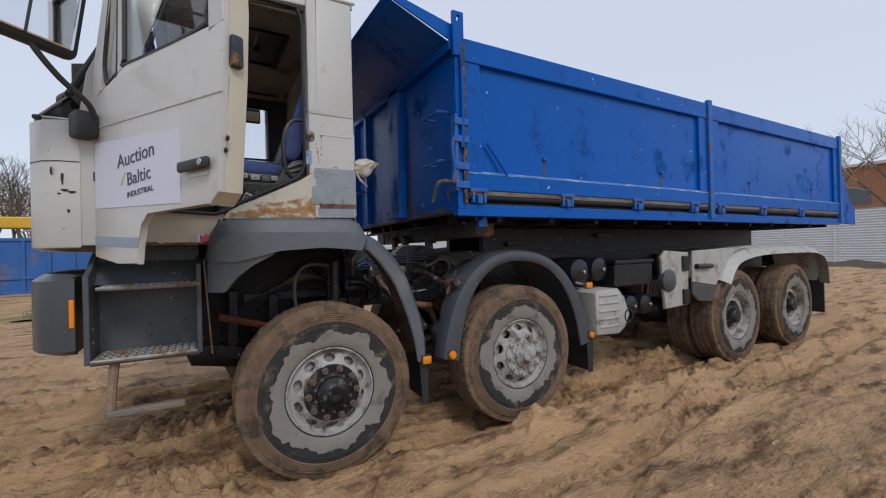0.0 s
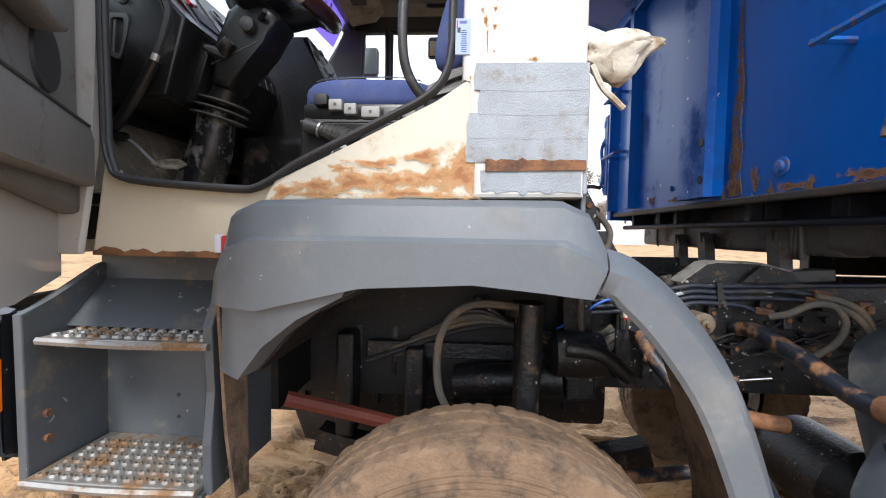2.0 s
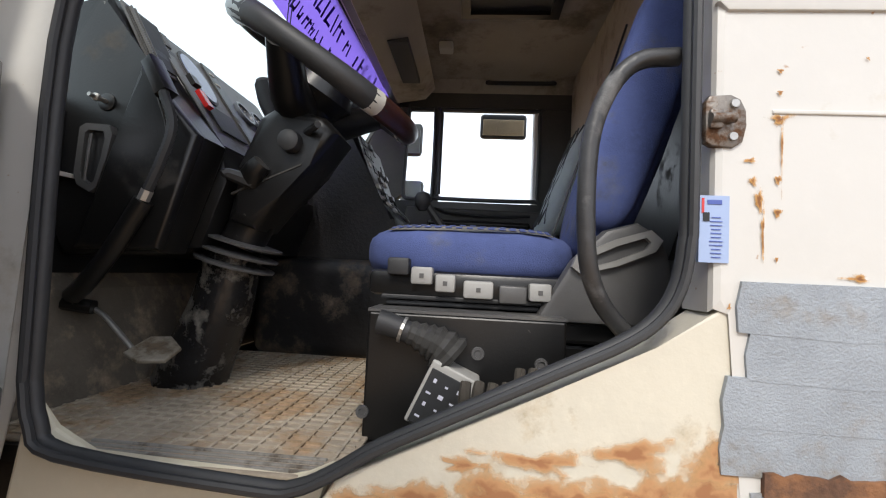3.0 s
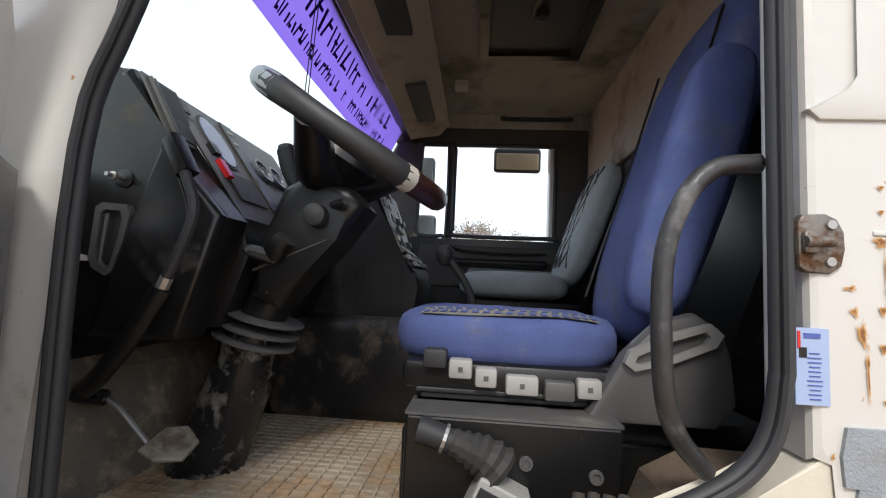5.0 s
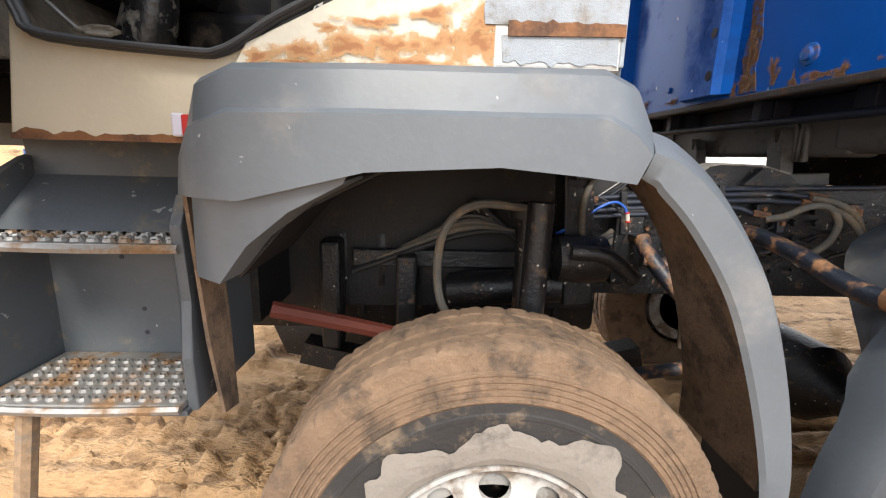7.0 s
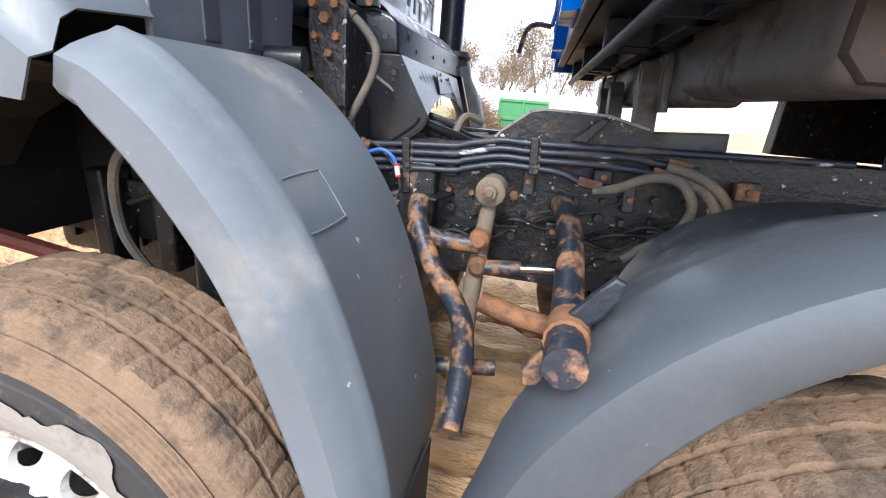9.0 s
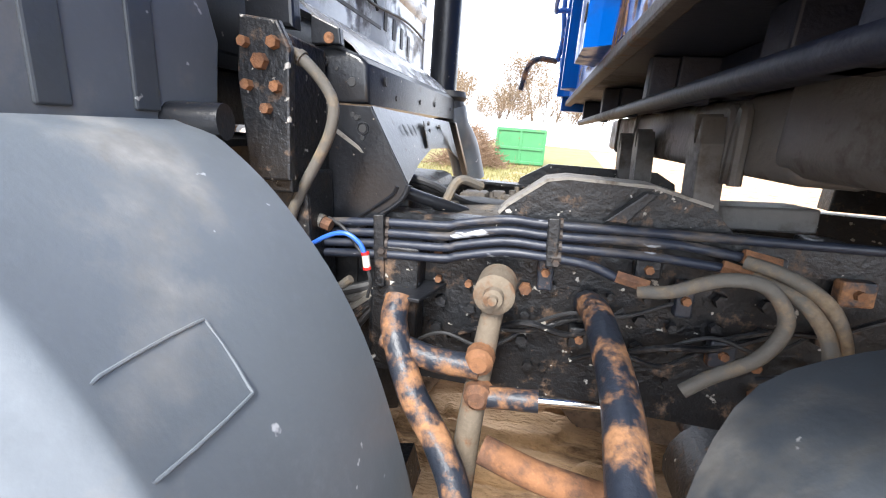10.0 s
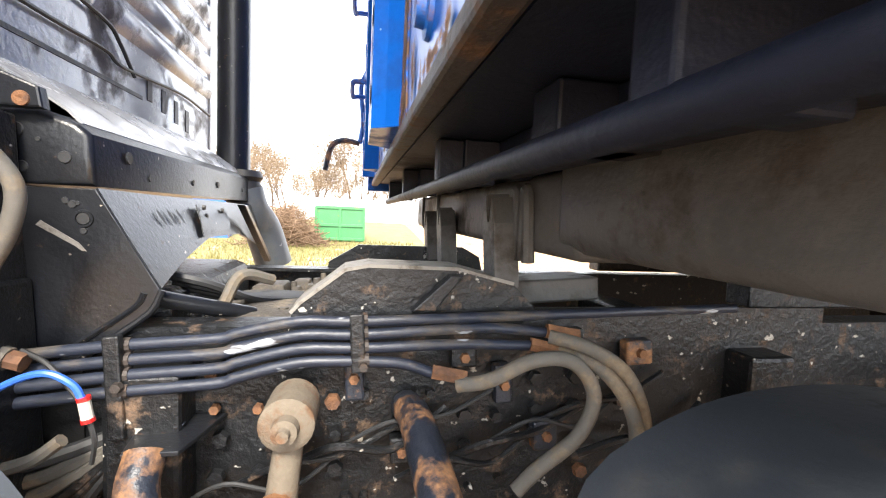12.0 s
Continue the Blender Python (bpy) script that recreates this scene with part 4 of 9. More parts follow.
for y in (0.88, 0.93):
    part("beam_strap", tube([(1.30, y, 1.60), (1.295, y, 1.70), (1.296, y + 0.015, 1.745), (1.30, y + 0.035, 1.70), (1.30, y + 0.035, 1.60)], 0.013, 8, 3), FRAMEGREY, hoist, "", True)
# rail, channel and bearers take the underside's painted-in shade
part("front_rail", tube([(1.13, 0.06, 1.748), (1.13, W - 0.06, 1.745)], 0.015, 10, 0), BLUE_SHADED, body, "dark rail under the body's front", True)
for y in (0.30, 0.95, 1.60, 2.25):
    part("rail_hanger", box(1.12, 1.24, y - 0.02, y + 0.02, 1.75, 1.838, 0.004), BLUE_SHADED, body)
part("front_cross_channel", box(1.24, 1.28, 0.06, W - 0.06, 1.765, 1.838, 0.004), BLUE_SHADED, body, "dark channel under the body's front")
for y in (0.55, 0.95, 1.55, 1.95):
    part("under_bearer", box(1.17, XR - 0.3, y - 0.035, y + 0.035, 1.765, 1.838, 0.004), BLUE_SHADED, body)


# ---- mudguards
def guard(outer, drop, y0, y1, material, label, name="mudguard", sink=0.0, narrow=None, ridge=0.006):
    """A mudguard: band across the tyre along a line in x and z, with a side flange of the width drop."""
    bm = bmesh.new()
    pts = smooth_path([(x, 0, z) for x, z in outer], 5)
    prof = []
    n = len(pts)
    for i, p in enumerate(pts):
        d = (pts[min(i + 1, n - 1)] - pts[max(i - 1, 0)]).normalized()
        nrm = Vector((d.z, 0, -d.x))
        dr = drop(i / (n - 1)) if callable(drop) else drop
        ins = p + nrm * dr
        q = sink
        ye = y1 if narrow is None else narrow + (y1 - narrow) * smooth01(0.12, 0.34, i / (n - 1))
        ym = min(y0 + 0.19, ye - 0.01)
        if ridge:
            # rounded shoulder with a moulded bead, then the flat band
            across = [(dr, 0.012), (dr - 0.012, 0.002), (0.05, 0.0), (0.032, 0.022), (0.014, 0.055), (0.004, 0.078), (-ridge, 0.092), (-ridge, 0.104), (0.001, 0.122), (0.0, 0.30), (0.0, y1 - y0)]
            prof.append([(p.x + nrm.x * a, y0 + b, p.z + nrm.z * a) for a, b in across])
            continue
        prof.append([(ins.x, y0 + 0.012, ins.z), (p.x + nrm.x * (dr - 0.012), y0 + 0.002, p.z + nrm.z * (dr - 0.012)), (p.x + nrm.x * 0.05, y0, p.z + nrm.z * 0.05), (p.x + nrm.x * 0.018, y0 + 0.012, p.z + nrm.z * 0.018),
                     (p.x, y0 + 0.05, p.z), (p.x, ym - 0.03, p.z), (p.x - nrm.x * ridge, ym - 0.012, p.z - nrm.z * ridge), (p.x - nrm.x * ridge, ym, p.z - nrm.z * ridge), (p.x + nrm.x * q, (ym + ye) / 2, p.z + nrm.z * q), (p.x + nrm.x * q * 1.3, ye, p.z + nrm.z * q * 1.3)])
    sheet(prof, 0.006, bm)
    return part(name, bm, material, truck, label, True)


quarter = guard([(0.295, 1.649), (0.373, 1.617), (0.492, 1.514), (0.622, 1.33), (0.719, 1.08), (0.779, 0.831), (0.79, 0.647)], lambda t: 0.108 + 0.032 * math.sin(math.pi * t), 0.08, 0.62, GREY, "scratched grey rear quarter of the front mudguard")
# rectangle pressed into the guard's band
def on_band(u, y):
    return (0.556 + 0.060 * u, y, 1.434 - 0.089 * u)


corner_pts = []
for u, y in ((0.12, 0.19), (0.88, 0.19), (1.0, 0.205), (1.0, 0.32), (0.88, 0.334), (0.12, 0.334), (0.0, 0.32), (0.0, 0.205), (0.12, 0.19)):
    corner_pts.append(on_band(u, y))
part("pressed_outline", tube(corner_pts, 0.0022, 6, 3), GREY, truck, "", True)
liner = smooth_path([(0.30, 0, 1.635), (0.373, 0, 1.60), (0.492, 0, 1.497), (0.615, 0, 1.32), (0.705, 0, 1.075), (0.762, 0, 0.83), (0.772, 0, 0.66)], 4)
part("mudguard_inside", sheet([[(p.x - 0.004, y, p.z - 0.004) for y in (0.21, 0.35, 0.60)] for p in liner], 0.004), TREAD, truck, "mud-caked inside of the mudguard", True)
guard2_pts = [(0.891, 0.638), (0.932, 0.843), (1.034, 1.12), (1.209, 1.345), (1.444, 1.483), (1.731, 1.514), (2.038, 1.458), (2.284, 1.304), (2.468, 1.068), (2.581, 0.802), (2.632, 0.577)]
guard2 = guard(guard2_pts, lambda t: 0.133 + 0.03 * math.cos(2 * math.pi * t), 0.05, 0.62, GREY_DARK, "dark grey mudguard over the second axle", sink=0.055, narrow=0.21, ridge=0.0)
for x0, x1, z0, z1, y in ((0.70, 0.785, 0.30, 0.68, 0.10), (2.57, 2.67, 0.25, 0.64, 0.07)):
    part("mud_flap", sheet([[(x0, y, z1), (x1, y, z1), (x1 + 0.02, y + 0.4, z1)], [(x0 + 0.03, y + 0.01, z0), (x1 - 0.005, y + 0.01, z0), (x1 + 0.02, y + 0.4, z0)]], 0.008), RUBBER, truck, "black rubber mud flap")


def marker(x, y, z, r=None, w=0.07, h=0.055):
    if r:
        bm = lathe([(0.0, r), (-0.012, r), (-0.022, r * 0.8), (-0.025, 0.0)], (x, y, z), "y", 20)
    else:
        bm = box(x - w / 2, x + w / 2, y - 0.024, y, z - h / 2, z + h / 2, 0.008)
    m = part("marker_light", bm, ORANGE, truck, "orange side marker light", True)
    b = box(x - w / 2 - 0.008, x + w / 2 + 0.008, y - 0.004, y + 0.004, z - h / 2 - 0.008, z + h / 2 + 0.008, 0.003)
    part("light_base", b, RUBBER, m)


marker(0.752, 0.077, 0.652, w=0.076, h=0.06)
marker(0.978, 0.047, 0.664, r=0.035)
marker(2.57, 0.03, 1.14, w=0.082)
marker(2.612, 0.045, 0.638, r=0.033)
part("marker_bracket", tube([(2.43, 0.07, 1.17), (2.57, 0.05, 1.14)], 0.012, 6, 0), STEEL, truck)

# wing over the first axle: upper panel and front lower extension
cols = [(-0.775, 0.30, 1.49, 0.10), (-0.745, 0.20, 1.66, 0.10), (-0.70, 0.155, 1.735, 0.1), (-0.62, 0.135, 1.765, 0.1), (-0.35, 0.12, 1.77, 0.1), (-0.05, 0.11, 1.77, 0.1), (0.17, 0.10, 1.77, 0.1), (0.235, 0.10, 1.74, 0.1), (0.275, 0.11, 1.67, 0.1)]
low = [(-0.775, 1.485), (-0.755, 1.484), (-0.70, 1.482), (-0.60, 1.478), (-0.33, 1.545), (-0.05, 1.562), (0.12, 1.548), (0.19, 1.54), (0.235, 1.535)]
rows = [[], [], [], [], [], []]
for (x, y, z, _), (lx, lz) in zip(cols, low):
    crease = z - min(0.10, 0.5 * (z - lz))
    rows[0].append((lx, y - 0.055, lz))
    rows[1].append((x + 0.3 * (lx - x), y - 0.053, crease - 0.008))
    rows[2].append((x, y - 0.028, crease + 0.004))
    rows[3].append((x, y - 0.008, z - 0.018))
    rows[4].append((x, y + 0.02, z))
    rows[5].append((x, y + 0.16, z + 0.012))
wing = part("wing_panel", sheet(rows, 0.006), GREY, truck, "scratched grey plastic wing over the front wheel", True)
ext_top = [(-0.772, 0.252, 1.497), (-0.74, 0.172, 1.496), (-0.66, 0.112, 1.493), (-0.55, 0.098, 1.505), (-0.45, 0.088, 1.53), (-0.36, 0.084, 1.55)]
ext_low = [(-0.78, 0.25, 1.288), (-0.75, 0.182, 1.284), (-0.672, 0.128, 1.282), (-0.60, 0.115, 1.375), (-0.50, 0.10, 1.455), (-0.38, 0.09, 1.518)]
ext_in = [(x + 0.03, y + 0.10, z + 0.01) for x, y, z in ext_low]
part("wing_extension", sheet([ext_top, [tuple((Vector(a) + Vector(b)) / 2) for a, b in zip(ext_top, ext_low)], ext_low, ext_in], 0.006), GREY, truck, "grey lower front piece of the wing", True)
part("wing_liner", sheet([[(-0.66, y, 1.28), (-0.52, y, 1.44), (-0.3, y, 1.55), (0.0, y, 1.60), (0.24, y, 1.58)] for y in (0.2, 0.35, 0.62)], 0.006), SHADE_LINER, truck, "black wheel arch liner")
part("arch_inner_plate", sheet([[(-0.79, 0.22, 1.5), (-0.79, 0.36, 1.5)], [(-0.765, 0.22, 1.1), (-0.765, 0.34, 1.1)], [(-0.75, 0.24, 0.88), (-0.75, 0.32, 0.86)]], 0.01), TREAD, truck, "mud-caked arch plate")

# ---- steps, bumper and lower front corner
steps = part("step_box", box(-1.39, -0.81, 0.50, 0.53, 0.90, 1.62, 0.004), STEPGREY, truck, "dark grey plastic entrance step box")
part("step_side", prism([(0.21, 0.90), (0.60, 0.90), (0.60, 1.58), (0.48, 1.55), (0.30, 1.45), (0.20, 1.42)], -1.40, -1.37, "x", bev=0.006), STEPGREY, steps)
part("step_side", prism([(0.22, 0.90), (0.60, 0.88), (0.60, 1.58), (0.48, 1.52), (0.26, 1.47), (0.22, 1.40), (0.24, 1.20), (0.215, 1.05)], -0.83, -0.80, "x", bev=0.006), STEPGREY, steps, "cracked plastic step side")
part("step_floor", box(-1.37, -0.82, 0.20, 0.52, 0.895, 0.91), STEPGREY, steps)
part("step_slope", prism([(0.34, 1.36), (0.50, 1.36), (0.50, 1.50)], -1.37, -0.83, "x"), STEPGREY, steps)
for z in (1.02, 1.10):
    part("step_bolt", bolt((-1.37, 0.27, z), 0.014, 0.012, "x", bmesh.new()), RUSTMAT, steps)
for x, z in ((-1.1, 1.0), (-1.1, 1.08), (-0.9, 1.09), (-1.15, 1.25)):
    part("step_hole", lathe([(0.0, 0.008), (-0.002, 0.007), (-0.002, 0.0)], (x, 0.50, z), "y", 8), RUBBER, steps)
for z, y0, x0, x1 in ((1.345, 0.22, -1.34, -0.81), (0.925, 0.19, -1.365, -0.83)):
    tread = part("step_tread", box(x0, x1, y0, 0.50, z - 0.012, z + 0.006, 0.004), STEP, truck, "worn muddy aluminium step tread")
    tb = bmesh.new()
    for i in range(13):
        for j in range(6):
            cx, cy = x0 + 0.03 + i * (x1 - x0 - 0.06) / 12 + 0.012 * (j % 2), y0 + 0.03 + j * 0.042
            lathe([(0.0, 0.015), (0.008, 0.012), (0.008, 0.008), (0.0, 0.007)], (cx, cy, z + 0.006), "z", 8, bm=tb)
    part("tread_studs", tb, STEP, tread)
    part("tread_lip", tube([(x0, y0 - 0.002, z - 0.004), ((x0 + x1) / 2, y0 - 0.012, z - 0.006), (x1, y0 - 0.002, z - 0.004)], 0.012, 6, 4), STEP, tread)
rb = tube([(-1.26, 0.24, 0.90), (-1.275, 0.22, 0.74), (-1.28, 0.20, 0.62)], 0.026, 8, 3)
box(-1.30, -0.90, 0.17, 0.23, 0.585, 0.625, 0.01, bm=rb)
part("step_rung", rb, mat("muddy_steel_bar", (0.20, 0.18, 0.155), 0.7, metal=0.1, var=0.3, scale=9, dirt=(0.30, 0.20, 0.12), dirt_amount=0.5, dirt_scale=7, bump=0.3), truck, "bent grey hanging step bar")
part("bumper", sheet([[tuple(p) for p in smooth_path(r, 5)] for r in [[(-1.43, 0.24, 1.43), (-1.50, 0.25, 1.44), (-1.57, 0.33, 1.44), (-1.63, 0.55, 1.44), (-1.67, 1.25, 1.44), (-1.63, 1.95, 1.44), (-1.57, 2.17, 1.44), (-1.43, 2.26, 1.43)],
                      [(-1.43, 0.185, 1.40), (-1.53, 0.19, 1.40), (-1.62, 0.28, 1.40), (-1.69, 0.55, 1.40), (-1.73, 1.25, 1.40), (-1.69, 1.95, 1.40), (-1.62, 2.22, 1.40), (-1.43, 2.315, 1.40)],
                      [(-1.43, 0.175, 1.2), (-1.53, 0.18, 1.2), (-1.62, 0.27, 1.2), (-1.69, 0.55, 1.2), (-1.73, 1.25, 1.2), (-1.69, 1.95, 1.2), (-1.62, 2.23, 1.2), (-1.43, 2.325, 1.2)],
                      [(-1.43, 0.185, 1.0), (-1.53, 0.19, 1.0), (-1.62, 0.28, 1.0), (-1.69, 0.55, 1.0), (-1.73, 1.25, 1.0), (-1.69, 1.95, 1.0), (-1.62, 2.22, 1.0), (-1.43, 2.315, 1.0)],
                      [(-1.43, 0.24, 0.97), (-1.50, 0.25, 0.97), (-1.57, 0.33, 0.97), (-1.63, 0.55, 0.97), (-1.67, 1.25, 0.97), (-1.63, 1.95, 0.97), (-1.57, 2.17, 0.97), (-1.43, 2.26, 0.97)]]], 0.01), GREY_DARK, truck, "scratched dark grey bumper", True)
part("indicator", box(-1.455, -1.43, 0.168, 0.20, 1.13, 1.29, 0.006), ORANGE, truck, "orange indicator in the bumper end")
part("bumper_end_plate", box(-1.44, -1.43, 0.2, 0.6, 0.98, 1.42), BLACK, truck)

# ---- things along the frame
part("silencer_box", prism([(2.68, 0.62), (3.02, 0.60), (3.12, 0.66), (3.2, 0.80), (3.1, 0.98), (3.02, 1.08), (2.72, 1.08), (2.66, 1.05)], 0.02, 0.6, bev=0.03), BOXGREY, truck, "dusty pale ribbed silencer box", True)
for z in (0.70, 0.78, 0.86, 0.94, 1.02):
    part("silencer_rib", box(2.71, 3.0, 0.008, 0.03, z - 0.012, z + 0.012, 0.008), BOXGREY, truck)
part("exhaust_outlet", lathe([(0.3, 0.07), (0.0, 0.075), (0.0, 0.055), (0.2, 0.05)], (3.17, 0.02, 0.78), "y", 20), BLACK, truck, "black exhaust outlet", True)
for x, z, r, y0, y1 in ((2.63, 1.265, 0.14, 0.12, 0.75), (2.93, 1.28, 0.13, 0.12, 0.75), (3.41, 0.845, 0.125, 0.1, 0.8), (3.68, 0.85, 0.115, 0.1, 0.8)):
    part("air_tank", lathe([(y0 + 0.05, 0.0), (y0 + 0.05, r * 0.6), (y0 + 0.07, r * 0.93), (y0 + 0.11, r), (y1, r)], (x, 0, z), "y", 28), BLACK, truck, "black compressed air tank", True)
    part("tank_valve", lathe([(y0 + 0.06, 0.02), (y0 + 0.02, 0.02), (y0 + 0.015, 0.012)], (x + 0.02, 0, z), "y", 8), STEEL, truck)
part("battery_box", box(3.09, 3.74, 0.12, 0.75, 1.08, 1.33, 0.015), BLACK, truck, "black battery box")
part("battery_lid", box(3.08, 3.75, 0.10, 0.77, 1.33, 1.37, 0.01), BLACK, truck)
part("service_panel", prism([(3.88, 0.78), (4.34, 0.80), (4.36, 1.43), (3.91, 1.46), (3.82, 1.38)], 0.06, 0.10, bev=0.01), BOXGREY, truck, "dusty grey panel with connectors")
for z in (1.3, 0.9):
    part("socket", box(4.21, 4.33, 0.03, 0.07, z - 0.09, z + 0.09, 0.012), BLACK, truck)
part("filter_cap", lathe([(0.06, 0.13), (0.0, 0.13), (-0.02, 0.09), (-0.02, 0.0)], (3.94, 0.04, 1.11), "y", 24), GREY_DARK, truck, "round filter housing", True)
rear_pts = [(4.95, 1.08), (5.08, 1.26), (5.30, 1.40), (5.75, 1.475), (6.4, 1.495), (7.35, 1.49), (7.75, 1.45), (8.0, 1.34), (8.13, 1.12), (8.17, 0.85)]
guard(rear_pts, 0.06, 0.02, 0.72, BOXGREY, "long dusty grey mudguard over the rear axles", "rear_mudguard")
part("rear_guard_side", prism([(4.38, 1.07), (4.90, 1.00), (5.00, 1.16), (5.14, 1.31), (5.34, 1.42), (5.72, 1.485), (4.39, 1.445)], 0.028, 0.05, bev=0.006), BOXGREY, truck, "dusty grey side sheet before the rear axles")
part("rear_guard_skirt", prism([(4.38, 1.065), (4.88, 0.998), (4.83, 0.80), (4.50, 0.83), (4.38, 0.92)], 0.03, 0.06, bev=0.01), GREY_DARK, truck, "dark rubber skirt below the side sheet")
part("guard_bar", tube([(4.42, 0.0, 1.255), (4.74, 0.0, 1.25)], 0.032, 10, 0), BLACK, truck)
part("rear_flap", box(8.16, 8.19, 0.05, 0.62, 0.35, 0.95), RUBBER, truck)

# ---------------------------------------------------------------- cab
CY0, CY1 = 0.25, 2.50     # outer sides of the cab
FASCIA_D = mat("worn_black_rubber", (0.05, 0.047, 0.042), 0.6, var=0.3, scale=10, bump=0.1)


def mirror_y(y):
    return CY0 + CY1 - y


cab = part("cab", prism([(CY0 + 0.17, 1.64), (CY1 - 0.17, 1.64), (CY1 - 0.17, 1.755), (CY0 + 0.17, 1.755)], -1.38, 0.20, "x"), SHADE_LINER, truck, "white truck cab with rust along its lower edges")
front_jamb = [(-1.40, 1.60), (-1.22, 1.60), (-1.175, 1.90), (-1.155, 2.5), (-1.10, 2.74), (-0.93, 3.29), (-0.91, 3.44), (-1.03, 3.44), (-1.36, 2.62), (-1.40, 2.34)]
sill = [(-1.22, 1.60), (-0.72, 1.60), (-0.665, 1.77), (-0.645, 1.835), (-0.72, 1.795), (-1.07, 1.808), (-1.145, 1.845), (-1.175, 1.90)]
tri = [(-0.665, 1.77), (-0.055, 1.785), (-0.055, 2.13), (-0.16, 2.05), (-0.63, 1.828)]
pillar = [(-0.09, 2.11), (-0.055, 2.13), (-0.055, 1.785), (0.255, 1.79), (0.255, 3.46), (-0.09, 3.46)]
for far in (False, True):
    def ys(a, b):
        return (a, b) if not far else (mirror_y(b), mirror_y(a))
    part("front_pillar", prism([(x - 0.012, z) for x, z in front_jamb], *ys(CY0, CY0 + 0.022), bev=0.008), WHITE, cab, "", True)
    part("door_sill", prism(sill, *ys(CY0 + 0.03, CY0 + 0.06), bev=0.008), SILL, cab, "beige door sill, rusted through below")
    part("lower_side_panel", prism(tri, *ys(CY0 + 0.004, CY0 + 0.09), bev=0.006), RUSTY_WHITE, cab, "rust-stained white panel below the door opening")
    part("rear_pillar", prism(pillar, *ys(CY0, CY0 + 0.10), bev=0.012), WHITE, cab, "white rear pillar with rust spots")
    part("roof_rail", prism([(-1.03, 3.44), (-0.955, 3.32), (-0.09, 3.36), (-0.09, 3.46)], *ys(CY0 + 0.01, CY0 + 0.10), bev=0.01), WHITE, cab)
opening = [(-1.147, 1.94), (-1.13, 1.872), (-1.078, 1.828), (-0.76, 1.804), (-0.69, 1.808), (-0.632, 1.836), (-0.575, 1.873), (-0.50, 1.912), (-0.30, 2.012), (-0.215, 2.055), (-0.165, 2.092), (-0.135, 2.14), (-0.122, 2.21), (-0.12, 2.32), (-0.12, 3.12), (-0.122, 3.22), (-0.15, 3.30), (-0.22, 3.325), (-0.84, 3.31), (-0.92, 3.27), (-1.09, 2.74), (-1.153, 2.5), (-1.147, 1.94)]
part("door_seal", tube([(x, CY0 + 0.012, z) for x, z in opening], 0.0125, 10, 4), RUBBER, cab, "black rubber door seal", True)
part("seal_lip", tube([(x, CY0 - 0.006, z) for x, z in opening], 0.0075, 8, 4), RUBBER, cab, "", True)
part("sill_tread", box(-1.15, -0.66, CY0 + 0.05, CY0 + 0.13, 1.775, 1.803, 0.004), FLOORMAT, cab, "dusty worn sill tread")
for i in range(4):
    part("tread_rib", box(-1.13, -0.68, CY0 + 0.062 + i * 0.017, CY0 + 0.070 + i * 0.017, 1.80, 1.807, 0.002), DUSTYGREY, cab)
# tape, rust strip, latch, label and stains on the rear pillar
for k, (z0, z1, xl) in enumerate(((1.885, 1.955, -0.075), (1.952, 2.022, -0.072), (2.018, 2.088, -0.042), (2.085, 2.158, -0.055))):
    part("silver_tape", prism([(xl, z0), (0.1, z0 - 0.002 * k), (0.258, z0), (0.258, z1), (0.12, z1 + 0.001), (xl + 0.004, z1), (xl - 0.003, (z0 + z1) / 2)], CY0 - 0.0035 - 0.0007 * k, CY0 + 0.02), TAPE, cab, "strip of silver repair tape over rust")
low = [(-0.03 + i * 0.0145, 1.805 + 0.012 * noise.noise((i * 0.7, 2.0, 0.0)) - 0.006 * (i % 5 == 3)) for i in range(20)]
top = [(-0.035 + i * 0.0146, 1.862 + 0.010 * noise.noise((i * 0.6, 7.0, 0.0)) + 0.012 * (i / 19)) for i in range(20)]
part("silver_tape", prism(low + top[::-1], CY0 - 0.003, CY0 + 0.02), TAPE, cab, "torn silver repair tape")
up = [(-0.02 + i * 0.0145, 1.893 + 0.010 * noise.noise((i * 0.8, 4.0, 0.0))) for i in range(20)]
part("rust_band", prism([(-0.02, 1.86), (0.257, 1.866)] + up[::-1], CY0 - 0.0085, CY0 + 0.02), RUSTMAT, cab, "flaking rust band between the tapes")
part("silver_tape", box(0.250, 0.263, CY0 + 0.0, CY0 + 0.14, 1.80, 2.13, 0.004), TAPE, cab, "silver repair tape round the corner")
STRIKER = mat("striker_steel", (0.20, 0.18, 0.16), 0.45, metal=0.5, var=0.3, scale=20, dirt=(0.12, 0.06, 0.03), dirt_amount=0.5, dirt_scale=30, bump=0.2)
part("door_striker", prism([(-0.105, 2.36), (-0.095, 2.354), (-0.066, 2.352), (-0.052, 2.362), (-0.047, 2.385), (-0.048, 2.408), (-0.056, 2.425), (-0.07, 2.432), (-0.10, 2.43), (-0.106, 2.42)], CY0 - 0.006, CY0 + 0.01, bev=0.004), STRIKER, cab, "worn steel door striker", True)
part("striker_block", box(-0.103, -0.082, CY0 - 0.014, CY0 - 0.004, 2.378, 2.408, 0.005), STRIKER, cab, "", True)
part("striker_pin", tube([(-0.102, CY0 - 0.013, 2.393), (-0.068, CY0 - 0.013, 2.394)], 0.0075, 10, 0), STRIKER, cab, "", True)
for x, z in ((-0.066, 2.417), (-0.068, 2.368)):
    part("striker_screw", lathe([(0.0, 0.007), (-0.004, 0.006), (-0.004, 0.0)], (x, CY0 - 0.006, z), "y", 10), STEEL, cab)
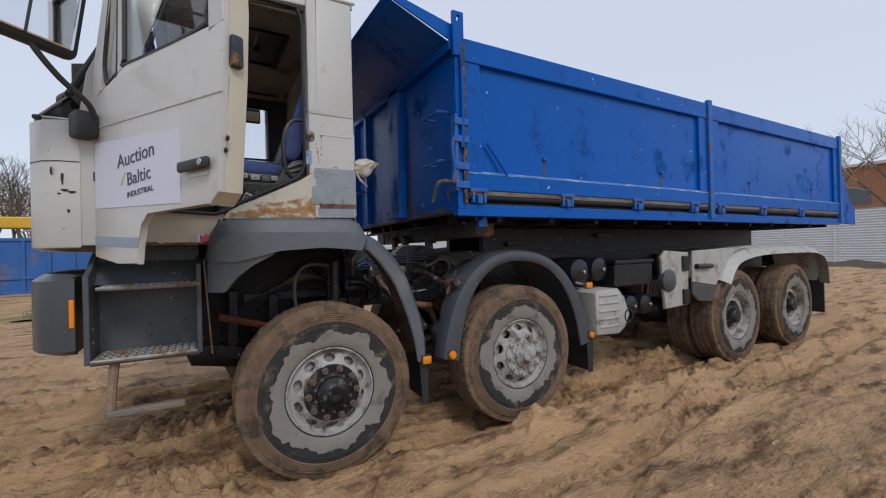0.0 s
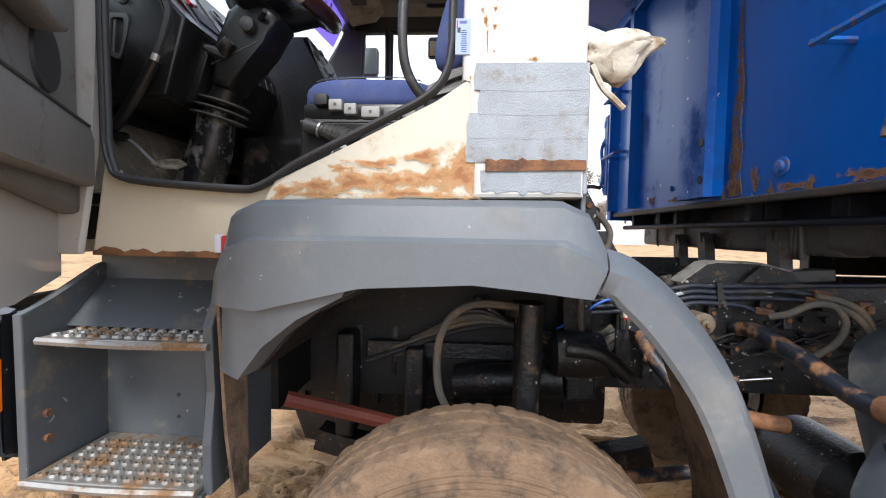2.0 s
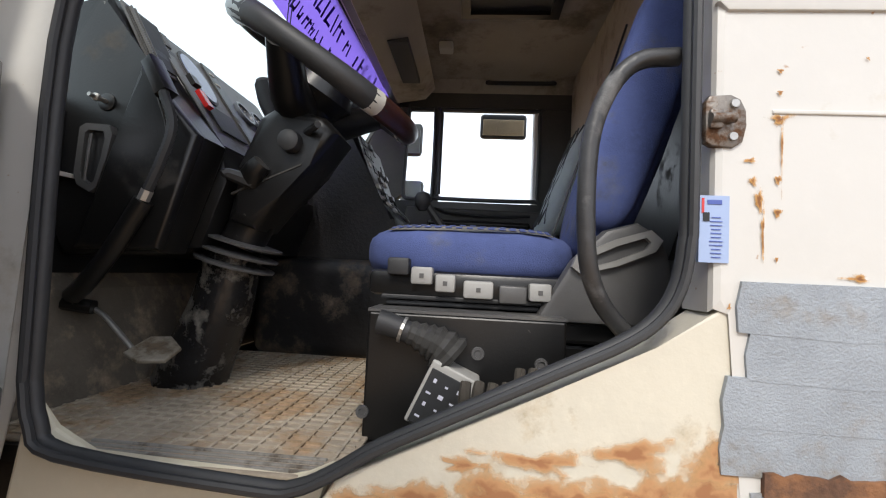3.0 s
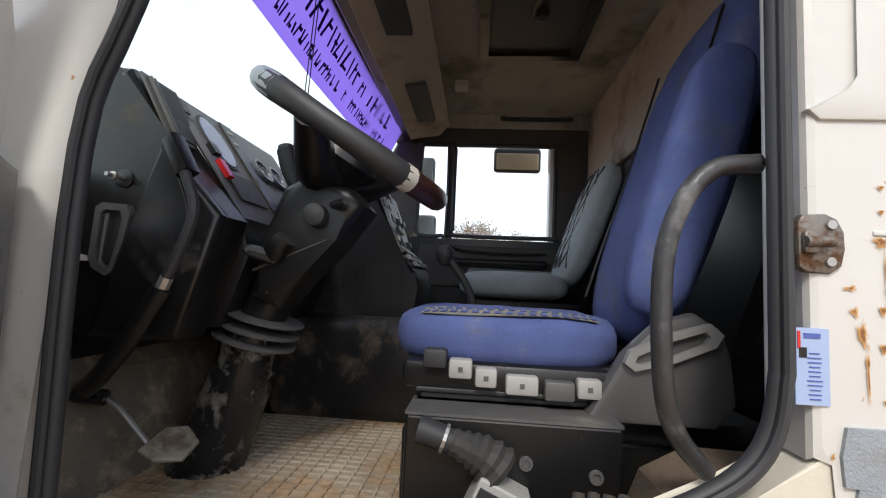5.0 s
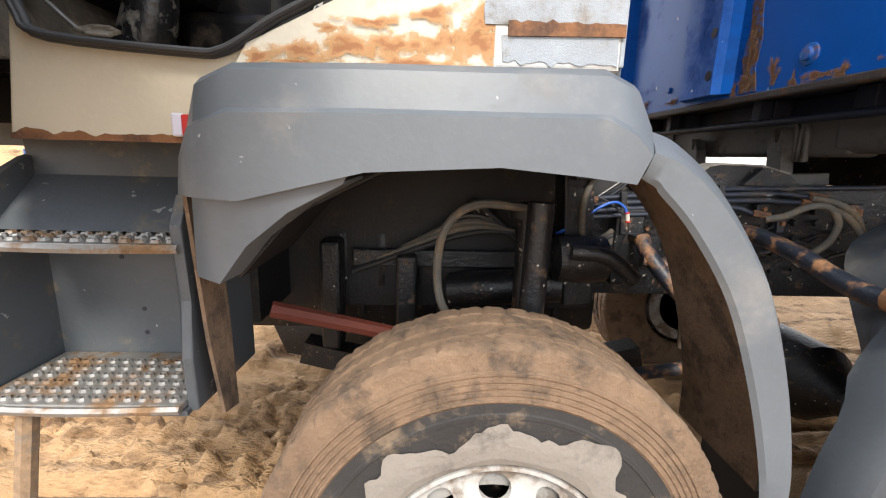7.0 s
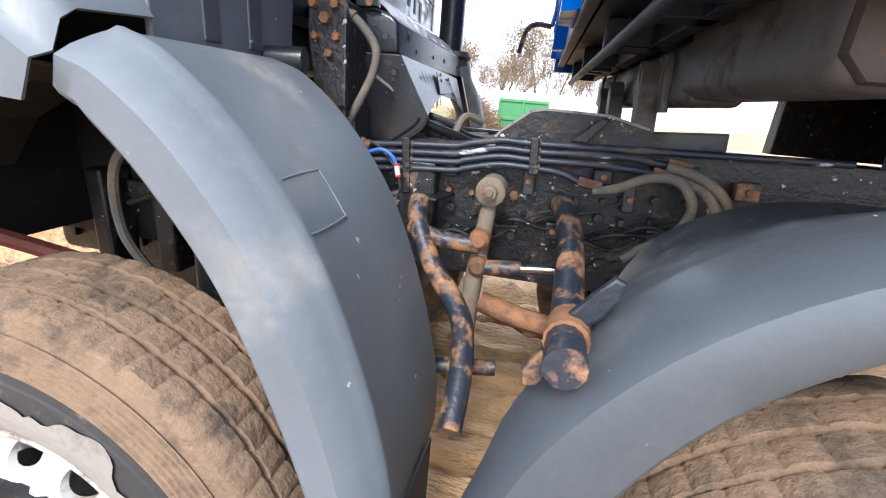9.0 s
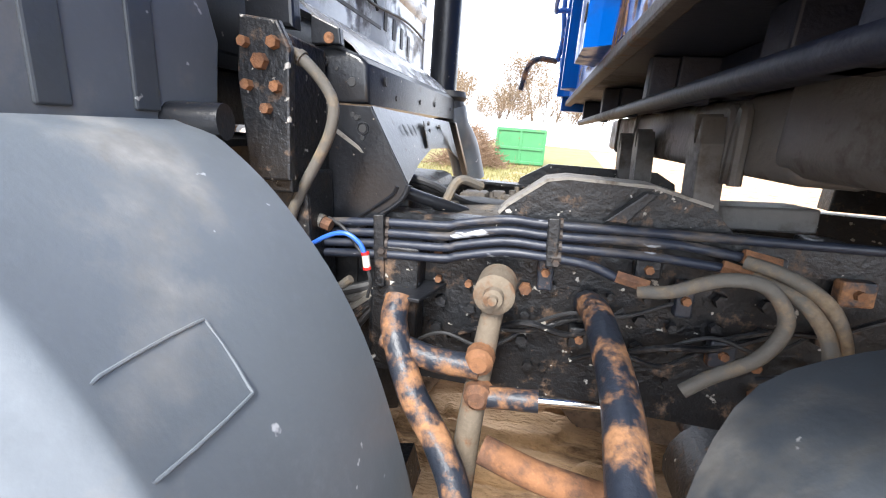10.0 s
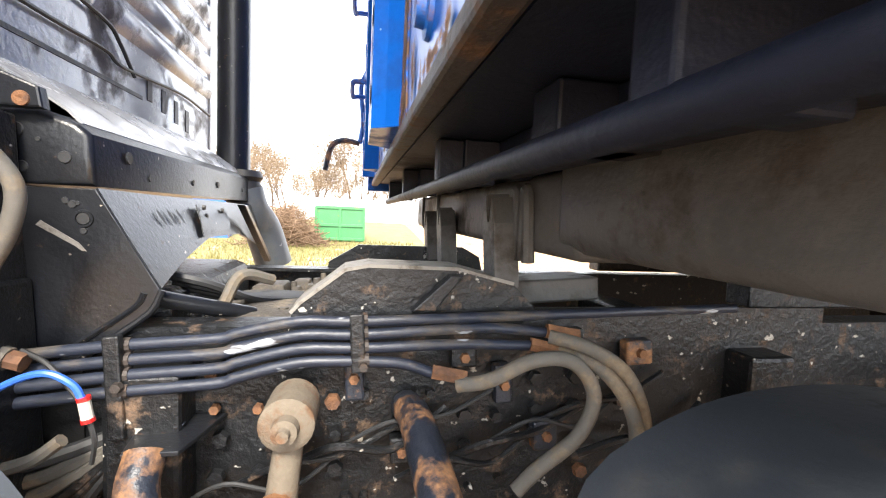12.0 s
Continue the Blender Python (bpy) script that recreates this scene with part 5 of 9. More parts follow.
lab = part("service_label", box(-0.111, -0.069, CY0 - 0.003, CY0 + 0.004, 2.183, 2.281), mat("label_paper", (0.31, 0.40, 0.60), 0.5, var=0.05, bump=0), cab, "small pale blue service label")
LABELBLUE = mat("label_blue", (0.07, 0.11, 0.38), 0.5, bump=0)
part("label_mark", box(-0.100, -0.080, CY0 - 0.0042, CY0 - 0.003, 2.268, 2.2745), LABELBLUE, lab)
part("label_mark", box(-0.108, -0.1045, CY0 - 0.0042, CY0 - 0.003, 2.255, 2.277), REDLENS, lab)
part("label_mark", box(-0.106, -0.097, CY0 - 0.0042, CY0 - 0.003, 2.243, 2.256), INTERIOR, lab)
for i in range(11):
    half = 0.006 + 0.006 * abs(noise.noise((i * 1.7, 0.5, 0.0)))
    part("label_line", box(-0.0875 - half, -0.0875 + half, CY0 - 0.0042, CY0 - 0.003, 2.190 + i * 0.0058, 2.1914 + i * 0.0058), LABELBLUE, lab)
part("pillar_pressing", prism([(-0.02, 3.44), (0.245, 3.44), (0.245, 2.56), (-0.075, 2.56), (-0.09, 2.575), (-0.035, 2.60), (-0.023, 2.62)], CY0 - 0.006, CY0 + 0.01, bev=0.004), WHITE, cab, "", True)
part("pressed_line", box(-0.01, 0.256, CY0 - 0.003, CY0 + 0.01, 2.405, 2.412, 0.002), WHITE, cab)
for x, z, w, h in ((0.0, 2.398, 0.03, 0.014), (-0.04, 2.335, 0.014, 0.008), (-0.037, 2.305, 0.012, 0.012), (-0.028, 2.278, 0.012, 0.03), (-0.022, 2.23, 0.004, 0.08), (0.0, 2.469, 0.007, 0.007), (0.0, 2.437, 0.007, 0.007), (-0.002, 2.307, 0.009, 0.014), (-0.002, 2.259, 0.009, 0.014), (-0.003, 2.192, 0.004, 0.006), (-0.067, 2.12, 0.006, 0.01), (0.003, 2.35, 0.003, 0.09), (0.106, 2.170, 0.03, 0.012), (0.12, 2.49, 0.006, 0.005)):
    stain_patch(x, z, w, h, CY0 - 0.0025, STAIN, cab)
# rust eating upwards from the lower edge of the side panel
for x, z, w, h in ((-0.60, 1.80, 0.10, 0.05), (-0.50, 1.815, 0.14, 0.05), (-0.40, 1.825, 0.16, 0.06), (-0.29, 1.83, 0.17, 0.06), (-0.18, 1.84, 0.15, 0.07), (-0.09, 1.85, 0.12, 0.12), (-0.33, 1.88, 0.14, 0.03), (-0.20, 1.90, 0.13, 0.035), (-0.44, 1.865, 0.06, 0.025), (-0.085, 1.89, 0.06, 0.06), (-0.25, 1.795, 0.3, 0.03), (-0.50, 1.79, 0.2, 0.02)):
    stain_patch(x, z, w, h, CY0 + 0.0032 - 0.004 * abs(math.sin(x * 57 + z * 91)) - 0.0003, RUSTBAND, cab, "rust_bloom")
edge = []
for i in range(40):
    x = -1.215 + i * 0.0125
    edge.append((x, 1.612 + 0.022 * abs(noise.noise((x * 9, 3.0, 1.0))) + 0.012 * noise.noise((x * 31, 1.0, 1.0))))
part("rust_edge", prism([(-1.215, 1.597), *edge, (-0.725, 1.597)], CY0 + 0.027, CY0 + 0.04), RUSTMAT, cab, "rusted lower edge of the sill")
part("rust_flake", prism([(-0.745, 1.60), (-0.725, 1.60), (-0.675, 1.76), (-0.69, 1.77), (-0.72, 1.70), (-0.735, 1.66)], CY0 + 0.026, CY0 + 0.04), RUSTMAT, cab, "rusted sill end")
# red and white reflector on the sill's end
part("reflector", box(-0.80, -0.735, CY0 + 0.015, CY0 + 0.035, 1.615, 1.665, 0.005), REDLENS, cab, "cracked red and white reflector")
part("reflector_white", box(-0.825, -0.80, CY0 + 0.017, CY0 + 0.035, 1.612, 1.668, 0.005), STICKER, cab)

# rear wall with pressed ribs, roof, front
part("rear_splash_panel", prism([(CY0 + 0.02, 1.60), (0.74, 1.62), (0.76, 1.80), (0.70, 1.97), (CY0 + 0.02, 1.97)], 0.252, 0.266, "x", bev=0.004), GREY, cab, "grey dusty rear splash panel")
for y in (0.40, 0.55):
    part("panel_pressing", box(0.264, 0.272, y, y + 0.05, 1.66, 1.95, 0.004), GREY_DARK, cab)
REARWALL = mat("grimy_glossy_white", (0.36, 0.37, 0.385), 0.22, metal=0.15, var=0.2, scale=3, dirt=(0.13, 0.125, 0.12), dirt_amount=0.4, dirt_scale=5, bump=0.1)
part("rear_wall", box(0.20, 0.245, CY0 + 0.05, CY1 - 0.05, 1.95, 3.46), REARWALL, cab, "grimy white ribbed rear wall of the cab")
part("wall_gap", box(0.244, 0.2475, 0.60, 1.74, 2.028, 2.040), RUBBER, cab)
for i in range(4):
    part("wall_slot", box(0.244, 0.248, 1.775 + i * 0.113, 1.812 + i * 0.113, 2.035 - 0.016 * i, 2.115 - 0.012 * i, 0.002), RUBBER, cab)
part("wall_cable", tube([(0.258, 0.70, 2.10), (0.258, 1.24, 2.10), (0.258, 1.50, 2.108), (0.262, 1.60, 2.088), (0.258, 2.05, 2.125), (0.26, 2.37, 2.11)], 0.006, 6), RUBBER, cab, "black cable along the rear wall", True)
part("wall_cable", tube([(0.258, 1.22, 2.20), (0.258, 1.50, 2.19), (0.26, 1.58, 2.15), (0.26, 1.66, 2.08)], 0.006, 6), RUBBER, cab, "", True)
for z in np.arange(2.24, 3.30, 0.115):
    bm = prism([(0.245, z - 0.05), (0.254, z - 0.036), (0.266, z - 0.012), (0.266, z + 0.012), (0.254, z + 0.036), (0.245, z + 0.05)], 1.45, CY1 - 0.09, bev=0.006, seg=2)
    part("pressed_rib", bm, REARWALL, cab, "", True)
roof_pts = [(CY0 + 0.0, 3.42), (CY0 + 0.03, 3.49), (CY0 + 0.25, 3.56), (1.375, 3.60), (CY1 - 0.25, 3.56), (CY1 - 0.03, 3.49), (CY1, 3.42), (CY1 - 0.06, 3.42), (CY1 - 0.2, 3.50), (1.375, 3.54), (CY0 + 0.2, 3.50), (CY0 + 0.06, 3.42)]
part("roof", prism(roof_pts, -1.06, 0.27, "x", bev=0.01), WHITE, cab, "white cab roof", True)
part("roof_gutter", tube([(-1.0, CY0 - 0.005, 3.44), (0.28, CY0 - 0.005, 3.46)], 0.012, 6, 0), WHITE, cab)
part("headliner", sheet([[(x, y, z) for y, z in ((CY0 + 0.09, 3.33), (CY0 + 0.16, 3.42), (CY0 + 0.4, 3.475), (1.375, 3.50), (CY1 - 0.4, 3.475), (CY1 - 0.16, 3.42), (CY1 - 0.09, 3.33))] for x in (-1.0, -0.5, 0.0, 0.2)], 0.01), HEADLINER, cab, "stained beige headliner", True)
# corner panel, front panel
corner = [(-1.405, CY0 - 0.005), (-1.50, CY0 - 0.005), (-1.585, CY0 + 0.035), (-1.655, CY0 + 0.13), (-1.69, CY0 + 0.30), (-1.64, CY0 + 0.30), (-1.56, CY0 + 0.10), (-1.405, CY0 + 0.04)]
part("corner_panel", prism(corner, 1.585, 2.33, "z", bev=0.015), WHITE, cab, "chipped white front corner panel", True)
part("corner_panel", prism([(x, mirror_y(y)) for x, y in corner], 1.585, 2.33, "z", bev=0.015), WHITE, cab, "white front corner panel", True)
part("panel_seam", prism([(x - 0.002, y - 0.001) for x, y in corner[:5]] + [(x, y + 0.003) for x, y in reversed(corner[:5])], 2.085, 2.091, "z"), INTERIOR, cab)
for x, z, w, h in ((-1.485, 1.985, 0.012, 0.09), (-1.475, 1.92, 0.03, 0.02), (-1.50, 1.90, 0.015, 0.012), (-1.535, 2.03, 0.006, 0.06), (-1.445, 1.91, 0.035, 0.02), (-1.46, 1.80, 0.012, 0.03)):
    pts = [(x + w / 2 * math.cos(a) * (1 + 0.4 * math.sin(3 * a + x * 30)), z + h / 2 * math.sin(a) * (1 + 0.3 * math.cos(2 * a))) for a in (2 * math.pi * j / 12 for j in range(12))]
    part("paint_chip", prism(pts, CY0 - 0.008, CY0 + 0.02), INTERIOR, cab)
part("front_panel", prism([(-1.64, CY0 + 0.28), (-1.73, 0.8), (-1.75, 1.375), (-1.73, 1.95), (-1.64, CY1 - 0.28), (-1.58, CY1 - 0.28), (-1.68, 1.375), (-1.58, CY0 + 0.28)], 1.58, 2.36, "z", bev=0.01), WHITE, cab, "white front panel", True)
part("scuttle", sheet([[(-1.41, y, 2.33) for y in (CY0, 0.7, 1.375, 2.05, CY1)], [(-1.62, CY0 + 0.1, 2.36), (-1.72, 0.7, 2.38), (-1.74, 1.375, 2.38), (-1.72, 2.05, 2.38), (-1.62, CY1 - 0.1, 2.36)], [(-1.46, CY0 + 0.06, 2.50), (-1.58, 0.7, 2.55), (-1.60, 1.375, 2.55), (-1.58, 2.05, 2.55), (-1.46, CY1 - 0.06, 2.50)]], 0.01), WHITE, cab, "", True)
part("washer_nozzle", box(-1.63, -1.59, CY0 + 0.06, CY0 + 0.10, 2.335, 2.362, 0.01), RUBBER, cab)
ws = [[(-1.46, CY0 + 0.06, 2.50), (-1.58, 0.7, 2.55), (-1.60, 1.375, 2.55), (-1.58, 2.05, 2.55), (-1.46, CY1 - 0.06, 2.50)], [(-1.03, CY0 + 0.07, 3.36), (-1.12, 0.7, 3.42), (-1.14, 1.375, 3.43), (-1.12, 2.05, 3.42), (-1.03, CY1 - 0.07, 3.36)]]
scr = part("windscreen", sheet(ws, 0.006), GLASS_TINT, cab, "clear windscreen")
scr.visible_shadow = False
part("windscreen_seal", tube([*ws[0], *[(-1.245, CY1 - 0.06, 2.93)], *reversed(ws[1]), (-1.245, CY0 + 0.06, 2.93), ws[0][0]], 0.022, 8, 4), RUBBER, cab, "black windscreen seal", True)


def on_screen(y, f):
    i = 0 if y < 0.7 else 1 if y < 1.375 else 2 if y < 2.05 else 3
    t = (y - ws[0][i][1]) / (ws[0][i + 1][1] - ws[0][i][1])
    a, b = Vector(ws[0][i]).lerp(Vector(ws[0][i + 1]), t), Vector(ws[1][i]).lerp(Vector(ws[1][i + 1]), t)
    p = a.lerp(b, f)
    return (p.x + 0.012, y, p.z - 0.004)


yy = [CY0 + 0.12, 0.5, 0.8, 1.1, 1.375, 1.65, 1.95, 2.25, CY1 - 0.12]
banner = part("sun_banner", sheet([[on_screen(y, 0.70) for y in yy], [on_screen(y, 0.97) for y in yy]], 0.003), PURPLE, cab, "purple sun strip with dark lettering on the windscreen")
letter = random.Random(8)
for row, (f0, f1, ya, yb, wide) in enumerate(((0.845, 0.935, 0.45, 2.2, 0.055), (0.745, 0.80, 0.40, 2.25, 0.030))):
    y = ya
    while y < yb:
        w = wide * letter.uniform(0.5, 1.0)
        if letter.random() > 0.15:
            rise = letter.choice((1.0, 1.0, 0.72))
            lean = wide * letter.choice((0.0, 0.25, -0.25))
            ends = [on_screen(y + lean, f0), on_screen(y + w * 0.34 + lean, f0)], [on_screen(y, f0 + (f1 - f0) * rise), on_screen(y + w * 0.34, f0 + (f1 - f0) * rise)]
            part("banner_bar", sheet([[(x + 0.004, v, z - 0.002) for x, v, z in e] for e in ends], 0.002), PURPLE_INK, banner)
            if letter.random() > 0.35:
                fm = f0 + (f1 - f0) * letter.choice((0.05, 0.45, 0.62))
                ends = [on_screen(y, fm), on_screen(y + w, fm)], [on_screen(y, fm + 0.014), on_screen(y + w, fm + 0.014)]
                part("banner_bar", sheet([[(x + 0.004, v, z - 0.002) for x, v, z in e] for e in ends], 0.002), PURPLE_INK, banner)
        y += w + wide * 0.25

# ---- far door, closed
fy = CY1 - 0.06
part("far_door_lower", prism([(-1.22, 1.78), (0.20, 1.78), (0.20, 2.61), (-1.30, 2.61)], fy - 0.05, fy + 0.05), INTERIOR, cab, "dark far door trim")
part("far_door_upper", prism([(-1.10, 3.245), (0.20, 3.245), (0.20, 3.46), (-1.02, 3.46)], fy - 0.05, fy + 0.05), FASCIA_D, cab)
part("far_window_post", box(-0.738, -0.704, fy - 0.04, fy + 0.04, 2.60, 3.25, 0.01), FASCIA_D, cab)
part("far_rear_post", box(-0.05, 0.20, fy - 0.045, fy + 0.04, 2.60, 3.25, 0.01), FASCIA_D, cab)
part("far_front_post", prism([(-1.35, 2.60), (-1.0, 2.60), (-0.945, 2.66), (-0.925, 3.25), (-1.06, 3.28)], fy - 0.04, fy + 0.04), FASCIA_D, cab)
for loop in ([(-0.700, 2.66), (-0.685, 2.632), (-0.075, 2.632), (-0.055, 2.66), (-0.055, 3.20), (-0.08, 3.228), (-0.68, 3.228), (-0.700, 3.20), (-0.700, 2.66)], [(-0.938, 2.68), (-0.915, 2.628), (-0.77, 2.628), (-0.742, 2.66), (-0.742, 3.20), (-0.77, 3.23), (-0.90, 3.23), (-0.922, 3.2), (-0.938, 2.68)]):
    part("window_seal", tube([(x, fy - 0.04, z) for x, z in loop], 0.014, 6, 3), RUBBER, cab)
pane = part("far_door_glass", box(-1.0, 0.03, fy, fy + 0.004, 2.605, 3.25), GLASS, cab)
pane.visible_shadow = False
part("far_trim_panel", prism([(-0.95, 2.30), (0.10, 2.30), (0.10, 2.56), (-0.90, 2.57)], fy - 0.065, fy - 0.045, bev=0.01), FASCIA_D, cab)
part("far_trim_cloth", prism([(-0.62, 2.33), (0.05, 2.33), (0.05, 2.42), (-0.58, 2.43)], fy - 0.07, fy - 0.06, bev=0.006), SEATGREY, cab, "grey cloth inset of the far door")
part("far_armrest", box(-0.75, -0.1, fy - 0.13, fy - 0.05, 2.44, 2.485, 0.02), INTERIOR, cab)
part("far_pull", tube([(-0.72, fy - 0.06, 2.56), (-0.6, fy - 0.08, 2.53), (-0.3, fy - 0.08, 2.52), (-0.1, fy - 0.06, 2.53)], 0.010, 6), INTERIOR, cab)
MIRRORBACK = mat("pale_mirror_glass", (0.55, 0.60, 0.62), 0.25, metal=0.4, var=0.1, bump=0)
for x0, x1, z0, z1 in ((-1.0, -0.86, 2.98, 3.22), (-1.0, -0.835, 2.63, 2.80)):
    fm = part("far_mirror", box(x0, x1, CY1 + 0.13, CY1 + 0.20, z0, z1, 0.03), RUBBER, cab, "far side mirror", True)
    part("mirror_face", box(x0 + 0.012, x1 - 0.012, CY1 + 0.124, CY1 + 0.131, z0 + 0.012, z1 - 0.012, 0.003), MIRRORBACK, fm)
part("far_mirror_arm", tube([(-1.15, CY1, 2.4), (-1.03, CY1 + 0.17, 2.55), (-0.985, CY1 + 0.17, 2.75), (-0.985, CY1 + 0.17, 3.25), (-1.05, CY1, 3.4)], 0.012, 8), RUBBER, cab)
rm = part("kerb_mirror", box(-0.444, -0.116, CY1 + 0.12, CY1 + 0.18, 3.12, 3.295, 0.025, 3), RUBBER, cab, "kerb mirror outside the far window", True)
part("kerb_mirror_glass", box(-0.425, -0.135, CY1 + 0.113, CY1 + 0.121, 3.135, 3.25, 0.004), mat("tinted_mirror", (0.80, 0.66, 0.46), 0.3, metal=0.2, bump=0), rm, "beige mirror glass")

# ---- open door
HX, HY, OPEN = -1.345, CY0 + 0.01, 62.0
DM = Matrix.Translation((HX, HY, 0)) @ Matrix.Rotation(radians(-OPEN), 4, 'Z')
low_out = [(0.0, 1.53), (0.30, 1.49), (0.53, 1.485), (0.545, 1.60), (0.575, 1.70), (0.65, 1.755), (1.22, 1.745), (1.29, 1.80), (1.34, 2.30), (1.355, 2.53), (0.44, 2.57), (0.20, 2.50), (0.0, 2.46)]
dbm = prism(low_out, 0.0, 0.035, bev=0.008)
door = part("cab_door", dbm, WHITE, truck, "white cab door standing open", True)
door.matrix_world = DM


def dpart(name, bm, material, label="", smooth=False):
    o = part(name, bm, material, door, label, smooth)
    return o


dpart("door_edge", prism([(1.22, 1.745), (1.29, 1.80), (1.34, 2.30), (1.36, 2.60), (1.35, 3.30), (1.24, 3.36), (1.20, 3.28), (1.25, 2.55), (1.22, 2.2), (1.19, 1.85)], 0.030, 0.12, bev=0.008), SILL, "beige rear edge of the door", True)
dpart("rear_window_post", prism([(1.24, 2.50), (1.355, 2.53), (1.35, 3.30), (1.25, 3.25)], 0.0, 0.05, bev=0.006), WHITE)
dpart("window_divider", prism([(0.335, 2.54), (0.385, 2.555), (0.42, 3.30), (0.38, 3.30)], 0.0, 0.05, bev=0.006), WHITE)
dpart("front_window_post", prism([(0.0, 2.44), (0.12, 2.50), (0.16, 2.66), (0.36, 3.28), (0.30, 3.34), (0.02, 2.65)], 0.0, 0.05, bev=0.006), WHITE)
dpart("window_top", prism([(0.32, 3.26), (1.27, 3.26), (1.34, 3.34), (0.34, 3.36)], 0.0, 0.05, bev=0.006), WHITE)
for loop in ([(0.17, 2.58), (0.19, 2.52), (0.30, 2.545), (0.33, 2.58), (0.37, 3.2), (0.33, 3.22), (0.17, 2.70), (0.17, 2.58)], [(0.41, 2.60), (0.44, 2.57), (1.15, 2.545), (1.22, 2.60), (1.24, 2.7), (1.24, 3.2), (1.2, 3.25), (0.5, 3.25), (0.44, 3.2), (0.41, 2.60)]):
    dpart("window_seal", tube([(s, 0.008, z) for s, z in loop], 0.012, 6, 3), RUBBER, "black window seal", True)
g = dpart("door_glass", prism([(0.15, 2.50), (1.25, 2.54), (1.25, 3.28), (0.40, 3.28)], 0.018, 0.022), GLASS, "door window glass")
g.visible_shadow = False
dpart("door_crease", prism([(0.0, 2.285), (1.34, 2.225), (1.34, 2.232), (0.0, 2.292)], -0.004, 0.004), WHITE)
dpart("door_lower_band", prism([(0.0, 1.60), (0.54, 1.572), (0.545, 1.60), (0.555, 1.625), (0.0, 1.655)], -0.002, 0.002), mat("blue_grey_trim", (0.30, 0.36, 0.44), 0.5, var=0.08, bump=0.03), "faded blue grey band")
stk = dpart("sticker", prism([(0.03, 1.815), (0.985, 1.775), (0.985, 2.125), (0.03, 2.20)], -0.0035, 0.001), STICKER, "pale vinyl sticker with printed lettering")


def lettering(text, s, z, size, material, tilt):
    c = bpy.data.curves.new("lettering", "FONT")
    c.body, c.size, c.extrude = text, size, 0.0008
    tmp = bpy.data.objects.new("tmp", c)
    scene.collection.objects.link(tmp)
    bpy.context.view_layer.update()
    me = bpy.data.meshes.new_from_object(tmp.evaluated_get(bpy.context.evaluated_depsgraph_get()))
    bpy.data.objects.remove(tmp)
    me.materials.append(material)
    o = new("lettering", me)
    o.parent = stk
    o.matrix_basis = Matrix.Translation((s, -0.0055, z)) @ Matrix.Rotation(radians(-tilt), 4, 'Y').inverted() @ Matrix.Rotation(radians(90), 4, 'X') @ Matrix.Scale(1.25, 4, (1, 0, 0))
    return o


lettering("Auction", 0.33, 2.015, 0.105, INK, -2.8)
lettering("Baltic", 0.44, 1.91, 0.098, INK, -2.8)
lettering("INDUSTRIAL", 0.44, 1.845, 0.042, INK, -2.8)
lettering("/", 0.365, 1.925, 0.11, LIME, 20)
dpart("model_badge", box(-0.09, 0.02, -0.006, 0.004, 1.98, 2.035, 0.003), INK, "small dark model badge")
rec = dpart("handle_recess", box(1.05, 1.22, -0.004, 0.0, 1.88, 2.01, 0.002), WHITE)
hd = dpart("door_handle", box(1.02, 1.265, -0.04, -0.012, 1.905, 1.955, 0.012), RUBBER, "black door handle", True)
part("handle_lock", lathe([(-0.044, 0.014), (-0.040, 0.016)], (1.22, 0, 1.932), "y", 16), STEEL, hd)
dpart("door_latch", box(1.30, 1.375, 0.03, 0.085, 2.34, 2.48, 0.012), RUSTPIPE, "dark door latch", True)
for s, z in ((1.315, 1.98), (1.33, 2.03)):
    dpart("edge_screw", lathe([(0.028, 0.012), (0.022, 0.012), (0.018, 0.0)], (s, 0.0, z), "y", 10), INTERIOR)
dpart("door_trim", prism([(0.05, 1.72), (0.60, 1.80), (1.17, 1.83), (1.20, 2.2), (1.22, 2.50), (0.42, 2.53), (0.08, 2.46)], 0.035, 0.10, bev=0.02), TRIMGREY, "dark grey inner door trim", True)
dpart("trim_armrest", prism([(0.35, 2.15), (0.40, 2.13), (0.98, 2.15), (1.02, 2.19), (0.98, 2.245), (0.45, 2.25), (0.37, 2.21)], 0.095, 0.17, bev=0.02, seg=3), TRIMGREY, "moulded armrest", True)
dpart("pull_recess", prism([(0.48, 2.19), (0.52, 2.175), (0.90, 2.18), (0.92, 2.205), (0.88, 2.22), (0.52, 2.22)], 0.165, 0.1715), RUBBER)
dpart("trim_pocket", prism([(0.12, 1.80), (0.60, 1.815), (1.12, 1.84), (1.14, 1.97), (1.10, 2.0), (0.16, 1.97), (0.12, 1.94)], 0.095, 0.155, bev=0.018, seg=3), TRIMGREY, "door pocket", True)
dpart("pocket_mouth", prism([(0.17, 1.962), (1.08, 1.99), (1.08, 1.996), (0.17, 1.968)], 0.11, 0.1565), RUBBER)
dpart("speaker_grille", lathe([(0.10, 0.085), (0.108, 0.08), (0.108, 0.0)], (0.30, 0.0, 2.10), "y", 24), RUBBER, "round black speaker grille", True)
dpart("inner_handle", tube([(0.95, 0.105, 2.33), (1.0, 0.13, 2.335), (1.08, 0.13, 2.34), (1.11, 0.105, 2.345)], 0.010, 8), RUBBER, "black inner door handle", True)
dpart("window_winder", tube([(0.62, 0.10, 2.36), (0.62, 0.14, 2.36), (0.70, 0.145, 2.32), (0.72, 0.17, 2.31)], 0.010, 8), RUBBER, "", True)
